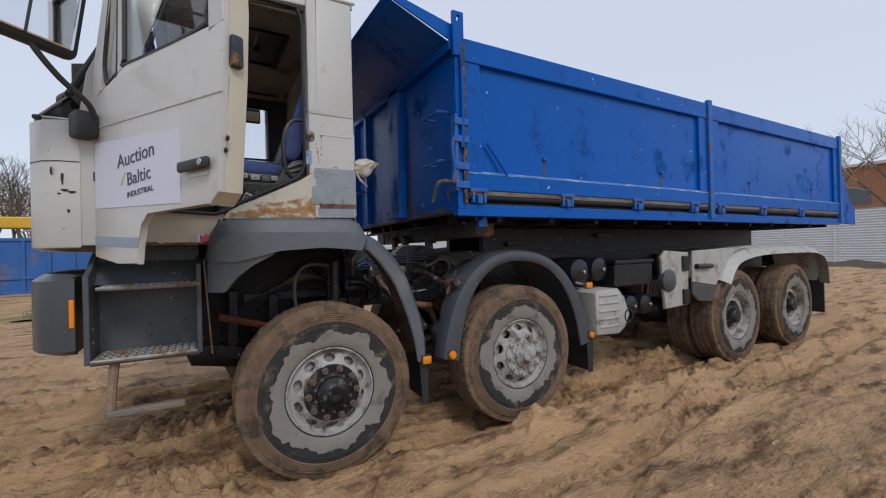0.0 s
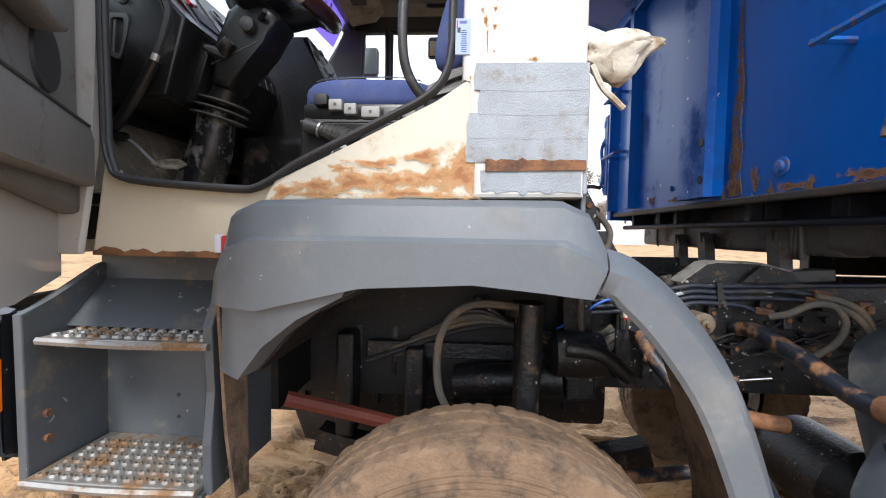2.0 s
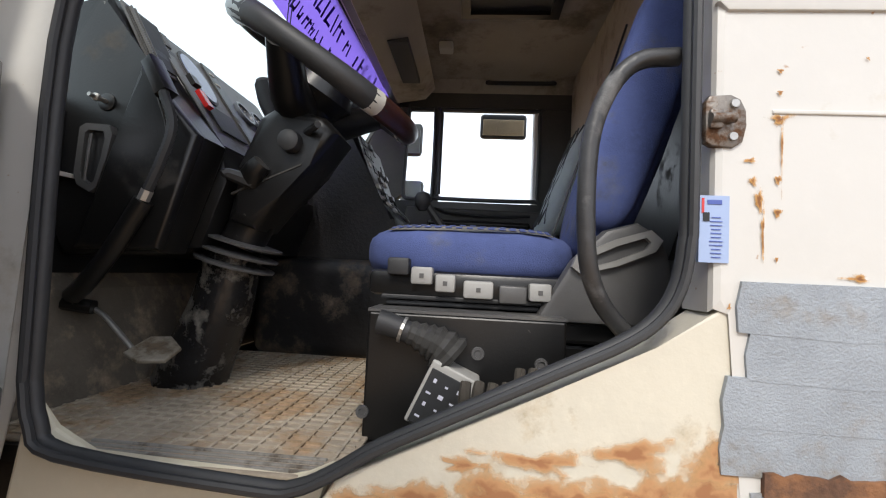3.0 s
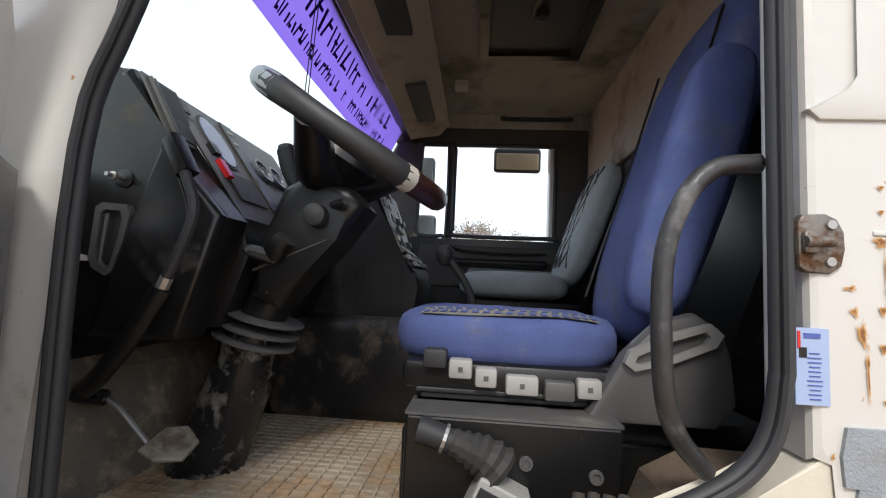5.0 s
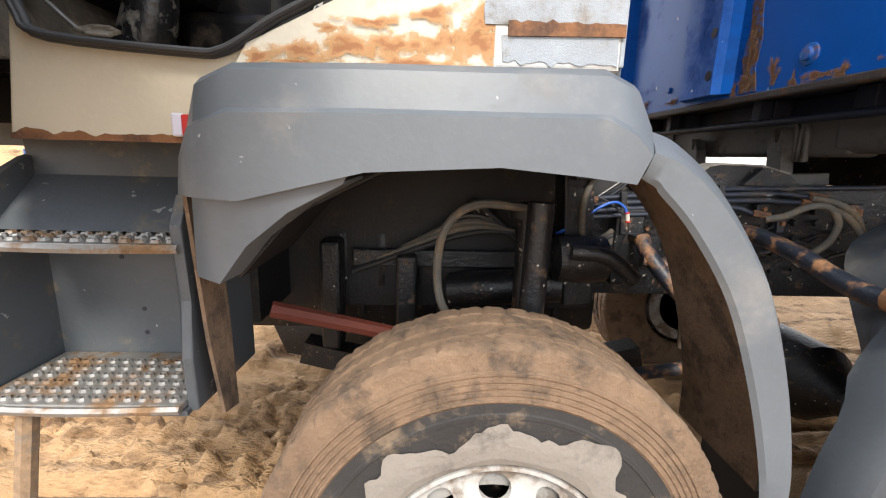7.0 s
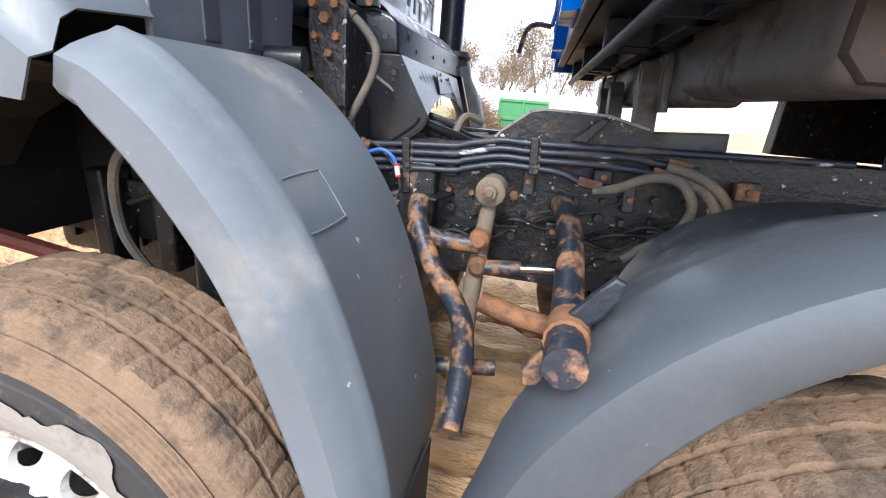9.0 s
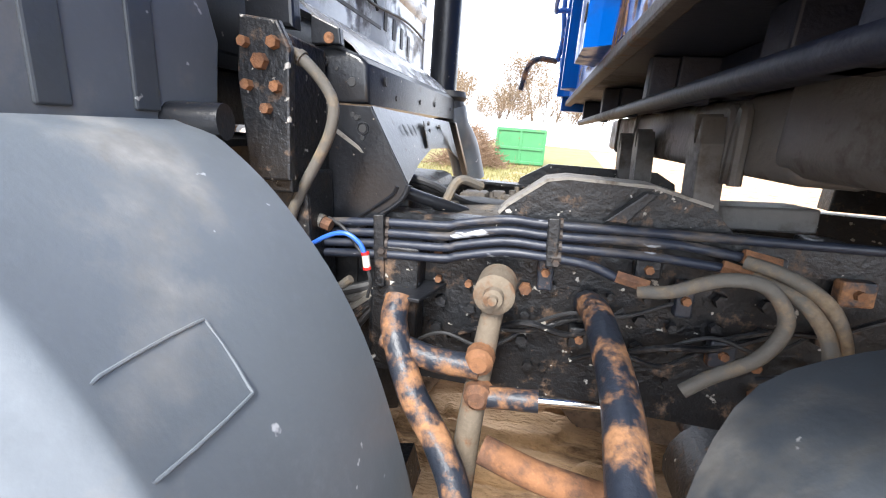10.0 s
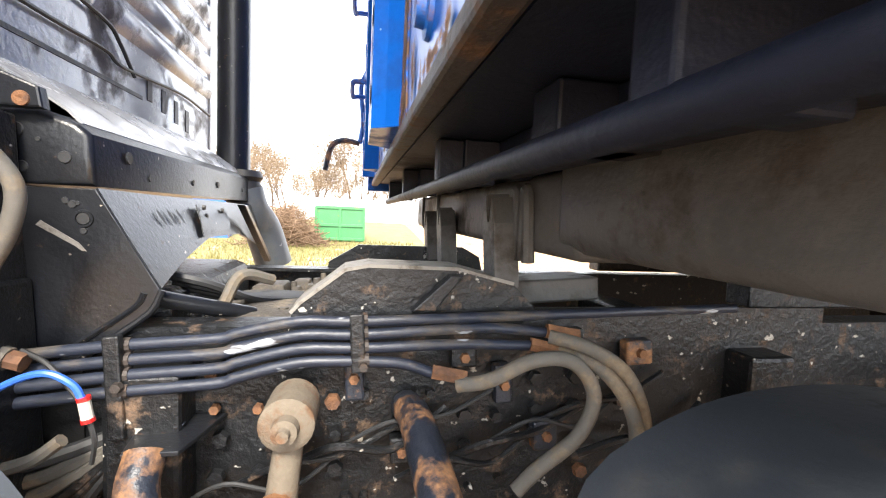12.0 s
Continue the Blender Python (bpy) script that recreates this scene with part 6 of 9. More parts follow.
# mirror on its arm
mb = dpart("mirror_foot", box(-0.03, 0.10, -0.11, 0.0, 2.22, 2.37, 0.02), RUBBER, "black mirror foot", True)
part("mirror_arm", tube([DM.inverted() @ Vector(p) for p in ((-1.30, 0.06, 2.30), (-1.325, 0.0, 2.37), (-1.42, -0.08, 2.46), (-1.50, -0.14, 2.57), (-1.52, -0.15, 2.63))], 0.016, 8), RUBBER, mb, "black mirror arm", True)
MM = Matrix.Translation((-1.52, -0.16, 2.80)) @ Matrix.Rotation(radians(28), 4, 'Z') @ Matrix.Rotation(radians(8), 4, 'Y')
mh = part("mirror_housing", box(-0.20, 0.22, -0.03, 0.07, -0.21, 0.30, 0.04, 3), RUBBER, truck, "black mirror housing", True)
mh.matrix_world = MM
mh.parent = door
mh.matrix_parent_inverse = DM.inverted()
part("mirror_glass", box(-0.17, 0.19, -0.036, -0.029, -0.18, 0.27, 0.01), MIRROR, mh, "mirror glass")
part("mirror_divider", box(0.0, 0.012, -0.04, -0.03, -0.18, 0.27), RUBBER, mh)
mh2 = part("upper_mirror", box(-0.08, 0.22, -0.05, 0.03, 0.16, 0.36, 0.03), RUBBER, mh, "small upper mirror", True)

# ---------------------------------------------------------------- cab interior
part("cab_floor", box(-1.42, 0.22, CY0 + 0.10, CY1 - 0.08, 1.76, 1.79), INTERIOR, cab)
fm_ = part("floor_mat", box(-1.44, -0.64, CY0 + 0.11, 1.25, 1.79, 1.799, 0.003), FLOORMAT, cab, "mud-covered rubber floor mat with square ribs")
rib = bmesh.new()
for i in range(20):
    box(-1.435 + i * 0.04, -1.429 + i * 0.04, CY0 + 0.12, 1.24, 1.798, 1.8035, bm=rib)
for i in range(28):
    box(-1.435, -0.65, CY0 + 0.125 + i * 0.032, CY0 + 0.131 + i * 0.032, 1.798, 1.803, bm=rib)
part("mat_ribs", rib, MATRIB, fm_, "square grid of worn raised ribs")
part("toe_board", prism([(-1.46, 1.79), (-1.36, 1.79), (-1.43, 2.06), (-1.46, 2.10)], CY0 + 0.12, 1.2, bev=0.008), mat("muddy_toe_board", (0.13, 0.11, 0.085), 0.8, var=0.4, scale=7, dirt=(0.27, 0.21, 0.15), dirt_amount=0.45, dirt_scale=8, bump=0.3), cab, "muddy toe board under the dashboard")
part("firewall", box(-1.50, -1.46, CY0 + 0.10, CY1 - 0.1, 1.78, 2.5), INTERIOR, cab)
part("kick_panel", box(-1.50, -1.34, CY0 + 0.06, CY0 + 0.10, 1.79, 2.42, 0.01), SHADE_LINER, cab)
dash_end = [(-1.50, 2.78), (-1.40, 2.798), (-1.372, 2.80), (-1.276, 2.63), (-1.102, 2.445), (-1.192, 2.161), (-1.442, 2.146), (-1.50, 2.245)]
part("dashboard", prism(dash_end, 0.57, 0.68, bev=0.016, seg=3), INTERIOR, cab, "dusty black dashboard", True)
bulge = [(-1.258, 2.615), (-1.10, 2.445), (-1.178, 2.168), (-1.392, 2.162), (-1.288, 2.43), (-1.285, 2.49)]
part("dash_side_pod", prism(bulge, 0.545, 0.585, bev=0.014, seg=3), INTERIOR, cab, "moulded black side of the dashboard", True)
part("pod_seam", tube([(-1.205, 0.5455, 2.535), (-1.172, 0.544, 2.43), (-1.21, 0.544, 2.30), (-1.25, 0.5455, 2.175)], 0.004, 6, 5), FASCIA_D, cab)
part("instrument_panel", prism([(-1.50, 2.78), (-1.40, 2.80), (-1.375, 2.80), (-1.121, 2.451), (-1.10, 2.36), (-1.16, 2.18), (-1.45, 2.15)], 0.68, 1.30, bev=0.012), INTERIOR, cab, "black instrument panel", True)
CONSOLE_A, CONSOLE_B, CONSOLE_C = (-0.955, 2.715), (-0.858, 2.45), (-0.765, 2.36)
part("centre_console", prism([(-1.47, 2.72), CONSOLE_A, CONSOLE_B, CONSOLE_C, (-0.75, 2.30), (-0.78, 2.05), (-1.45, 2.0)], 1.30, 1.75, bev=0.02), SHADE_LINER, cab, "black centre console", True)
part("glove_box", prism([(-1.47, 2.62), (-1.25, 2.62), (-1.10, 2.40), (-1.12, 2.15), (-1.45, 2.12)], 1.75, CY1 - 0.1, bev=0.02), INTERIOR, cab)


def on_face(a, b, t, y, off):
    """A point on the dashboard's sloping face between (x, z) points a and b, standing off it."""
    d = Vector((b[0] - a[0], 0, b[1] - a[1]))
    n = Vector((-d.z, 0, d.x)).normalized()
    if n.x < 0:
        n = -n
    return Vector((a[0], y, a[1])) + d * t + n * off


def face_plate(a, b, t0, t1, y0, y1, thick, material, name, parent, label="", lift=0.0):
    rows = [[on_face(a, b, t, y, lift + thick) for y in (y0, y1)] for t in (t0, t1)]
    return part(name, sheet(rows, thick), material, parent, label)


FA, FB = (-1.375, 2.80), (-1.121, 2.451)
DIAL = mat("dial_face", (0.10, 0.11, 0.13), 0.3, var=0.1, bump=0)
CREAM = mat("cream_switch", (0.55, 0.53, 0.47), 0.5, var=0.1, bump=0.02)
FASCIA = mat("grey_fascia", (0.095, 0.093, 0.092), 0.42, var=0.15, scale=8, dirt=(0.15, 0.14, 0.125), dirt_amount=0.3, dirt_scale=8, bump=0.04)
face_plate(FA, FB, 0.03, 0.98, 0.685, 1.28, 0.003, FASCIA, "fascia_plate", cab, "worn grey fascia plate")


def face_disc(a, b, t, y, ra, rb, thick, material, name, label=""):
    """An oval set flat on the sloping face: half lengths ra down the slope and rb across."""
    c, n = on_face(a, b, t, y, 0.003), (on_face(a, b, t, y, 1.0) - on_face(a, b, t, y, 0.0))
    d = Vector((b[0] - a[0], 0, b[1] - a[1])).normalized()
    bm = bmesh.new()
    k = 28
    lo = [bm.verts.new(c + d * ra * math.cos(q) + Vector((0, rb * math.sin(q), 0))) for q in (2 * math.pi * j / k for j in range(k))]
    hi = [bm.verts.new(v.co + n * thick) for v in lo]
    for j in range(k):
        bm.faces.new((lo[j], lo[(j + 1) % k], hi[(j + 1) % k], hi[j]))
    bm.faces.new(hi)
    return part(name, bm, material, cab, label)


GAUGEGLASS = mat("grey_gauge_glass", (0.20, 0.23, 0.36), 0.15, var=0.1, bump=0)
face_disc(FA, FB, 0.32, 0.80, 0.098, 0.060, 0.004, RUBBER, "tachograph_bezel")
face_disc(FA, FB, 0.32, 0.80, 0.088, 0.052, 0.006, GAUGEGLASS, "tachograph_glass", "oval blue grey gauge glass")
face_plate(FA, FB, 0.60, 0.83, 0.73, 0.87, 0.0045, RUBBER, "display_frame", cab)
face_plate(FA, FB, 0.63, 0.80, 0.745, 0.855, 0.006, GAUGEGLASS, "display", cab, "small rectangular display")
face_plate(FA, FB, 0.04, 0.97, 0.90, 0.965, 0.005, INTERIOR, "dark_panel", cab)
face_disc(FA, FB, 0.50, 0.945, 0.006, 0.006, 0.007, REDLENS, "warning_lamp", "red warning lamp")
for i in range(4):
    face_plate(FA, FB, 0.12 + i * 0.05, 0.135 + i * 0.05, 0.915, 0.94, 0.006, CREAM, "printed_symbol", cab)
for i, y in enumerate((1.02, 1.12, 1.22)):
    c = on_face(FA, FB, 0.4, y, 0.006)
    n = (on_face(FA, FB, 0.4, y, 1.0) - on_face(FA, FB, 0.4, y, 0.0))
    q = n.to_track_quat('Z', 'Y').to_matrix().to_4x4()
    bm = lathe([(0.0, 0.046), (0.012, 0.046), (0.012, 0.038), (0.004, 0.036), (0.004, 0.0)], (0, 0, 0), "z", 24)
    o = part("gauge", bm, DIAL, cab, "round black gauge with pale marks", True)
    o.matrix_world = Matrix.Translation(c) @ q
    tick = bmesh.new()
    for j in range(9):
        a = radians(-45 + j * 33)
        box(-0.002, 0.002, 0.026, 0.034, 0.0045, 0.006, bm=tick, m=Matrix.Rotation(a, 4, 'Z'))
    box(-0.0012, 0.0012, -0.004, 0.026, 0.006, 0.0075, bm=tick, m=Matrix.Rotation(radians(130 - 50 * i), 4, 'Z'))
    part("dial_marks", tick, CREAM, o)
for i in range(6):
    face_plate(FA, FB, 0.76, 0.90, 1.0 + i * 0.045, 1.034 + i * 0.045, 0.010, FASCIA if i % 3 else CREAM, "dash_switch", cab)
for i in range(6):
    face_plate((-1.121, 2.451), (-1.10, 2.36), 0.2, 0.75, 0.92 + i * 0.06, 0.965 + i * 0.06, 0.008, FASCIA, "dash_switch", cab)
PANELGREY = mat("pale_grey_panel", (0.30, 0.30, 0.29), 0.5, var=0.2, scale=10, dirt=(0.16, 0.15, 0.13), dirt_amount=0.4, dirt_scale=12, bump=0.04)
face_plate(CONSOLE_A, CONSOLE_B, 0.02, 0.97, 1.31, 1.74, 0.004, PANELGREY, "console_panel", cab, "worn grey switch panel on the console")
for j in range(5):
    for i in range(4):
        if (i, j) in ((3, 0), (0, 3)):
            continue
        y, t = 1.335 + i * 0.10, 0.07 + j * 0.185
        hole = face_plate(CONSOLE_A, CONSOLE_B, t, t + 0.115, y, y + 0.062, 0.006, RUBBER, "switch_frame", cab)
        if (i + j) % 3:
            face_plate(CONSOLE_A, CONSOLE_B, t + 0.02, t + 0.095, y + 0.01, y + 0.052, 0.012, FASCIA if (i + 2 * j) % 4 else CREAM, "console_switch", cab)
for j in range(3):
    face_plate(CONSOLE_B, CONSOLE_C, 0.08 + j * 0.30, 0.26 + j * 0.30, 1.34, 1.70, 0.010, PANELGREY if j != 1 else CREAM, "radio_slot", cab)
    face_plate(CONSOLE_B, CONSOLE_C, 0.12 + j * 0.30, 0.20 + j * 0.30, 1.40, 1.66, 0.0125, RUBBER, "radio_opening", cab)
SLOPE_A, SLOPE_B = (-1.372, 2.80), (-1.276, 2.63)
face_plate(SLOPE_A, SLOPE_B, 0.06, 1.02, 0.583, 0.705, 0.006, FASCIA, "vent_frame", cab, "grey air vent frame")
face_plate(SLOPE_A, SLOPE_B, 0.12, 0.96, 0.592, 0.696, 0.0075, RUBBER, "vent_opening", cab)
for i in range(9):
    y = 0.595 + i * 0.0115
    face_plate(SLOPE_A, SLOPE_B, 0.13, 0.95, y, y + 0.004, 0.012, FASCIA, "vent_slat", cab)
face_plate(SLOPE_A, SLOPE_B, 0.64, 0.74, 0.61, 0.675, 0.015, INTERIOR, "vent_tab", cab)
for i in range(3):
    face_plate(SLOPE_A, SLOPE_B, 0.12 + 0.3 * i, 0.34 + 0.3 * i, 0.710, 0.734, 0.012, INTERIOR if i else FASCIA, "rocker_switch", cab)
face_plate(FA, FB, 0.57, 0.70, 0.692, 0.716, 0.013, REDLENS, "red_switch", cab, "red rocker switch")
face_plate(FA, FB, 0.45, 0.53, 0.690, 0.718, 0.014, INTERIOR, "rocker_switch", cab)
part("ball_stud_base", lathe([(0.0, 0.022), (-0.004, 0.022), (-0.006, 0.016), (-0.006, 0.0)], (-1.355, 0.57, 2.525), "y", 18), INTERIOR, cab, "", True)
part("ball_stud", lathe([(0.0, 0.006), (-0.025, 0.006), (-0.027, 0.010), (-0.034, 0.010), (-0.036, 0.005), (-0.05, 0.005), (-0.05, 0.0)], (-1.355, 0.568, 2.525), "y", 12), STEEL, cab, "small steel stud", True)
grab = [(-1.40, 2.455), (-1.385, 2.465), (-1.325, 2.462), (-1.315, 2.44), (-1.325, 2.38), (-1.345, 2.31), (-1.36, 2.298), (-1.395, 2.315), (-1.405, 2.34)]
middle = Vector((sum(p[0] for p in grab), sum(p[1] for p in grab))) / len(grab)
grab_in = [tuple(middle + Vector(((p[0] - middle.x) * 0.62, (p[1] - middle.y) * 0.80))) for p in grab]
vent = part("grab_recess", ring_plate(grab, grab_in, 0.548, 0.572), FASCIA, cab, "moulded grab recess frame")
part("recess_back", prism(grab_in, 0.564, 0.5675), RUBBER, vent)
part("recess_bar", tube([(-1.372, 0.552, 2.44), (-1.375, 0.55, 2.38), (-1.38, 0.552, 2.325)], 0.004, 6), FASCIA, vent)
part("strap_holder", prism([(-1.228, 2.60), (-1.205, 2.622), (-1.158, 2.54), (-1.185, 2.52)], 0.505, 0.56, bev=0.010), INTERIOR, cab, "", True)
part("side_handle", tube([(-1.173, 0.52, 2.535), (-1.14, 0.515, 2.453), (-1.16, 0.515, 2.369), (-1.19, 0.518, 2.297)], 0.011, 8, 16, ribs=0.16), RUBBER, cab, "black taped conduit on the dashboard", True)
part("conduit_end", tube([(-1.188, 0.518, 2.302), (-1.197, 0.518, 2.279)], 0.014, 8, 0), STEEL, cab)
part("dash_strut", tube([(-1.197, 0.52, 2.279), (-1.266, 0.525, 2.165), (-1.331, 0.53, 2.08), (-1.37, 0.54, 2.05)], 0.021, 10), INTERIOR, cab, "black strut below the dashboard", True)
# steering column, wheel, stalk
col = part("steering_column", tube([(-1.24, 0.80, 1.79), (-1.20, 0.795, 1.90), (-1.155, 0.79, 2.02), (-1.12, 0.78, 2.18)], (0.10, 0.075), 14, 4), mat("scuffed_boot", (0.012, 0.012, 0.013), 0.25, var=0.3, scale=10, dirt=(0.20, 0.185, 0.16), dirt_amount=0.40, dirt_scale=16, bump=0.4, bump_scale=25), cab, "scuffed black steering column", True)
BELLOWS = mat("grey_bellows", (0.10, 0.10, 0.10), 0.5, var=0.3, scale=12, bump=0.1)
for i in range(3):
    bm = lathe([(0.0, 0.07), (0.004, 0.108 - i * 0.002), (0.010, 0.110 - i * 0.002), (0.014, 0.07)], (0, 0, 0), "z", 24)
    o = part("bellows_fold", bm, BELLOWS, cab, "rubber bellows fold", True)
    o.matrix_world = Matrix.Translation((-1.12 + i * 0.012, 0.78, 2.135 + i * 0.03)) @ Matrix.Rotation(radians(14), 4, 'Y')
part("column_cover", prism([(-1.03, 2.54), (-0.97, 2.58), (-0.85, 2.545), (-0.81, 2.50), (-0.88, 2.41), (-0.95, 2.33), (-1.02, 2.235), (-1.10, 2.26), (-1.07, 2.40)], 0.68, 0.84, bev=0.028, seg=3), INTERIOR, cab, "black plastic column cover", True)
part("cover_seam", prism([(-1.085, 2.325), (-0.90, 2.41), (-0.90, 2.414), (-1.085, 2.331)], 0.677, 0.843), FASCIA_D, cab)
part("column_clamp", tube([(-1.04, 0.69, 2.37), (-1.02, 0.672, 2.39), (-1.0, 0.668, 2.41)], (0.035, 0.025), 12, 4), INTERIOR, cab, "", True)
part("ignition_switch", lathe([(0.0, 0.03), (-0.03, 0.028), (-0.035, 0.02), (-0.035, 0.0)], (-0.93, 0.682, 2.47), "y", 16), RUBBER, cab, "", True)
part("column_tube", tube([(-1.10, 0.775, 2.20), (-1.02, 0.772, 2.36)], 0.06, 14, 0), INTERIOR, cab, "", True)
part("column_lever", tube([(-1.03, 0.68, 2.36), (-1.08, 0.65, 2.375), (-1.09, 0.64, 2.37)], (0.020, 0.010), 8, 3), RUBBER, cab, "", True)
part("stalk", tube([(-1.0, 0.75, 2.53), (-1.045, 0.76, 2.60), (-1.065, 0.767, 2.663)], (0.020, 0.026), 10, 3), RUBBER, cab, "thick black stalk", True)
part("stalk_cap", tube([(-1.066, 0.767, 2.664), (-1.069, 0.768, 2.674)], 0.021, 12, 0), FASCIA, cab)
part("stalk", tube([(-0.92, 0.72, 2.50), (-0.84, 0.62, 2.50)], (0.012, 0.009), 8, 0), RUBBER, cab)
WC, WNORM = Vector((-0.872, 0.77, 2.688)), Vector((0.54, -0.105, 0.833)).normalized()
WM = Matrix.Translation(WC) @ WNORM.to_track_quat('Z', 'Y').to_matrix().to_4x4()
sw_bm = bmesh.new()
n = 48
rows = []
for i in range(n):
    a = 2 * math.pi * i / n
    c = Vector((0.268 * math.cos(a), 0.268 * math.sin(a), 0))
    d = Vector((math.cos(a), math.sin(a), 0))
    rows.append([sw_bm.verts.new(c + (0.030 + 0.0025 * math.sin(5 * a)) * (math.cos(b) * d + math.sin(b) * Vector((0, 0, 1)))) for b in (2 * math.pi * k / 10 for k in range(10))])
for i in range(n):
    for k in range(10):
        sw_bm.faces.new((rows[i][k], rows[i][(k + 1) % 10], rows[(i + 1) % n][(k + 1) % 10], rows[(i + 1) % n][k]))
swheel = part("steering_wheel", sw_bm, RUBBER, cab, "worn black steering wheel", True)
swheel.matrix_world = WM
part("steering_hub", lathe([(-0.10, 0.07), (-0.05, 0.10), (-0.02, 0.09), (-0.015, 0.0)], (0, 0, 0), "z", 20), INTERIOR, swheel, "", True)
part("hub_stem", tube([(0, 0, -0.20), (0, 0, -0.09)], (0.06, 0.075), 14, 0), INTERIOR, swheel, "", True)
for a in (188, 350):
    c, q = math.cos(radians(a)), math.sin(radians(a))
    part("spoke", tube([(0.03 * c, 0.03 * q, -0.13), (0.12 * c, 0.12 * q, -0.10), (0.20 * c, 0.20 * q, -0.045), (0.262 * c, 0.262 * q, -0.004)], (0.060, 0.036), 12, 3), INTERIOR, swheel, "thick wheel spoke", True)
def rim_piece(a0, a1, r, material, name, label):
    pts = [(0.268 * math.cos(radians(a0 + (a1 - a0) * i / 6)), 0.268 * math.sin(radians(a0 + (a1 - a0) * i / 6)), 0) for i in range(7)]
    o = part(name, tube(pts, r, 12, 2), material, swheel, label, True)
    return o


def rim_angle(p):
    """Angle round the wheel of the rim point that lies nearest to p."""
    q = WM.inverted() @ Vector(p)
    return math.degrees(math.atan2(q.y, q.x))


aw = rim_angle((-0.62, 0.77, 2.52))
rim_piece(aw - 34, aw + 30, 0.0318, mat("worn_brown_rim", (0.05, 0.018, 0.012), 0.3, var=0.4, scale=12, bump=0.1), "bare_rim", "bare brown part of the rim")
rim_piece(aw + 30, aw + 36, 0.0325, CREAM, "torn_cover_edge", "torn pale edge of the cover")
rim_piece(aw - 40, aw - 34, 0.0325, CREAM, "torn_cover_edge", "torn pale edge of the cover")
rim_piece(122, 166, 0.0318, mat("pale_bare_rim", (0.42, 0.46, 0.45), 0.4, var=0.2, scale=20, bump=0.1), "bare_rim", "bare pale grey part of the rim")
# pedal and lever
part("pedal_arm", tube([(-1.38, 0.60, 2.02), (-1.34, 0.60, 2.0), (-1.28, 0.60, 1.945), (-1.25, 0.60, 1.92), (-1.215, 0.605, 1.918)], 0.007, 8), STEEL, cab, "bare steel pedal arm", True)
part("pedal_pivot", tube([(-1.42, 0.57, 2.03), (-1.36, 0.59, 2.02)], 0.018, 10, 0), INTERIOR, cab)
PM = Matrix.Translation((-1.195, 0.60, 1.925)) @ Matrix.Rotation(radians(24), 4, 'X') @ Matrix.Rotation(radians(8), 4, 'Y')
pedal = part("pedal", prism([(-0.058, -0.035), (-0.01, -0.052), (0.045, -0.035), (0.048, 0.02), (0.0, 0.055), (-0.045, 0.04)], -0.006, 0.006, "z", bev=0.004), mat("worn_pedal", (0.30, 0.27, 0.22), 0.5, metal=0.3, var=0.3, scale=14, dirt=(0.16, 0.12, 0.08), dirt_amount=0.5, dirt_scale=12, bump=0.2), cab, "worn steel pedal")
pedal.matrix_world = PM
# driver's seat
seat = part("driver_seat", box(-0.68, -0.05, 0.62, 1.14, 1.79, 2.0, 0.012), INTERIOR, cab, "suspension seat on a black base")
part("seat_riser", box(-0.66, 0.10, 0.60, 1.16, 2.0, 2.05, 0.01), INTERIOR, seat)
for i in range(4):
    part("suspension_fold", box(-0.64 - 0.01 * (i % 2), -0.1, 0.60 - 0.01 * (i % 2), 1.14, 2.04 + i * 0.014, 2.052 + i * 0.014, 0.004), RUBBER, seat)
part("seat_pan", box(-0.68, -0.06, 0.585, 1.15, 2.09, 2.15, 0.015), INTERIOR, seat, "", True)


PLUMP = 3.5


def cushion(x0, x1, y0, y1, z0, z1, m, rnd=0.05, sag=0.0, name="cushion", mat_=None, label="", parent=None):
    bm = bmesh.new()
    bmesh.ops.create_cube(bm, size=1.0)
    bmesh.ops.subdivide_edges(bm, edges=bm.edges, cuts=7, use_grid_fill=True)
    for v in bm.verts:
        c = v.co * 2
        p = PLUMP
        k = (abs(c.x) ** p + abs(c.y) ** p + abs(c.z) ** p) ** (1 / p)
        c = c / k * max(abs(c.x), abs(c.y), abs(c.z))
        v.co = Vector(((x0 + x1) / 2 + c.x * (x1 - x0) / 2, (y0 + y1) / 2 + c.y * (y1 - y0) / 2, (z0 + z1) / 2 + c.z * (z1 - z0) / 2))
        v.co.z -= sag * (1 - c.x ** 2) * (1 - c.y ** 2) * (1 if c.z > 0 else 0)
        v.co += 0.004 * noise.noise_vector(v.co * 14)
        if m:
            v.co = m @ v.co
    return part(name, bm, mat_, parent, label, True)


cushion(-0.725, -0.175, 0.595, 1.14, 2.115, 2.275, None, sag=0.025, mat_=SEATBLUE, label="blue cloth seat cushion with a worn band", parent=seat)
WORN = mat("worn_seat_band", (0.17, 0.17, 0.17), 0.95, var=0.4, scale=30, dirt=(0.28, 0.25, 0.19), dirt_amount=0.45, dirt_scale=14, bump=0.4)


def on_cushion(u, v):
    """A point on the cushion's skin: u along it, v from the side over the edge to the top."""
    c = Vector((u, -1, v)) if v <= 1 else Vector((u, -1 + (v - 1), 1))
    k = (abs(c.x) ** PLUMP + abs(c.y) ** PLUMP + abs(c.z) ** PLUMP) ** (1 / PLUMP)
    c = c / k * 1.012
    return (-0.45 + c.x * 0.275, 0.8675 + c.y * 0.2725, 2.195 + c.z * 0.08)


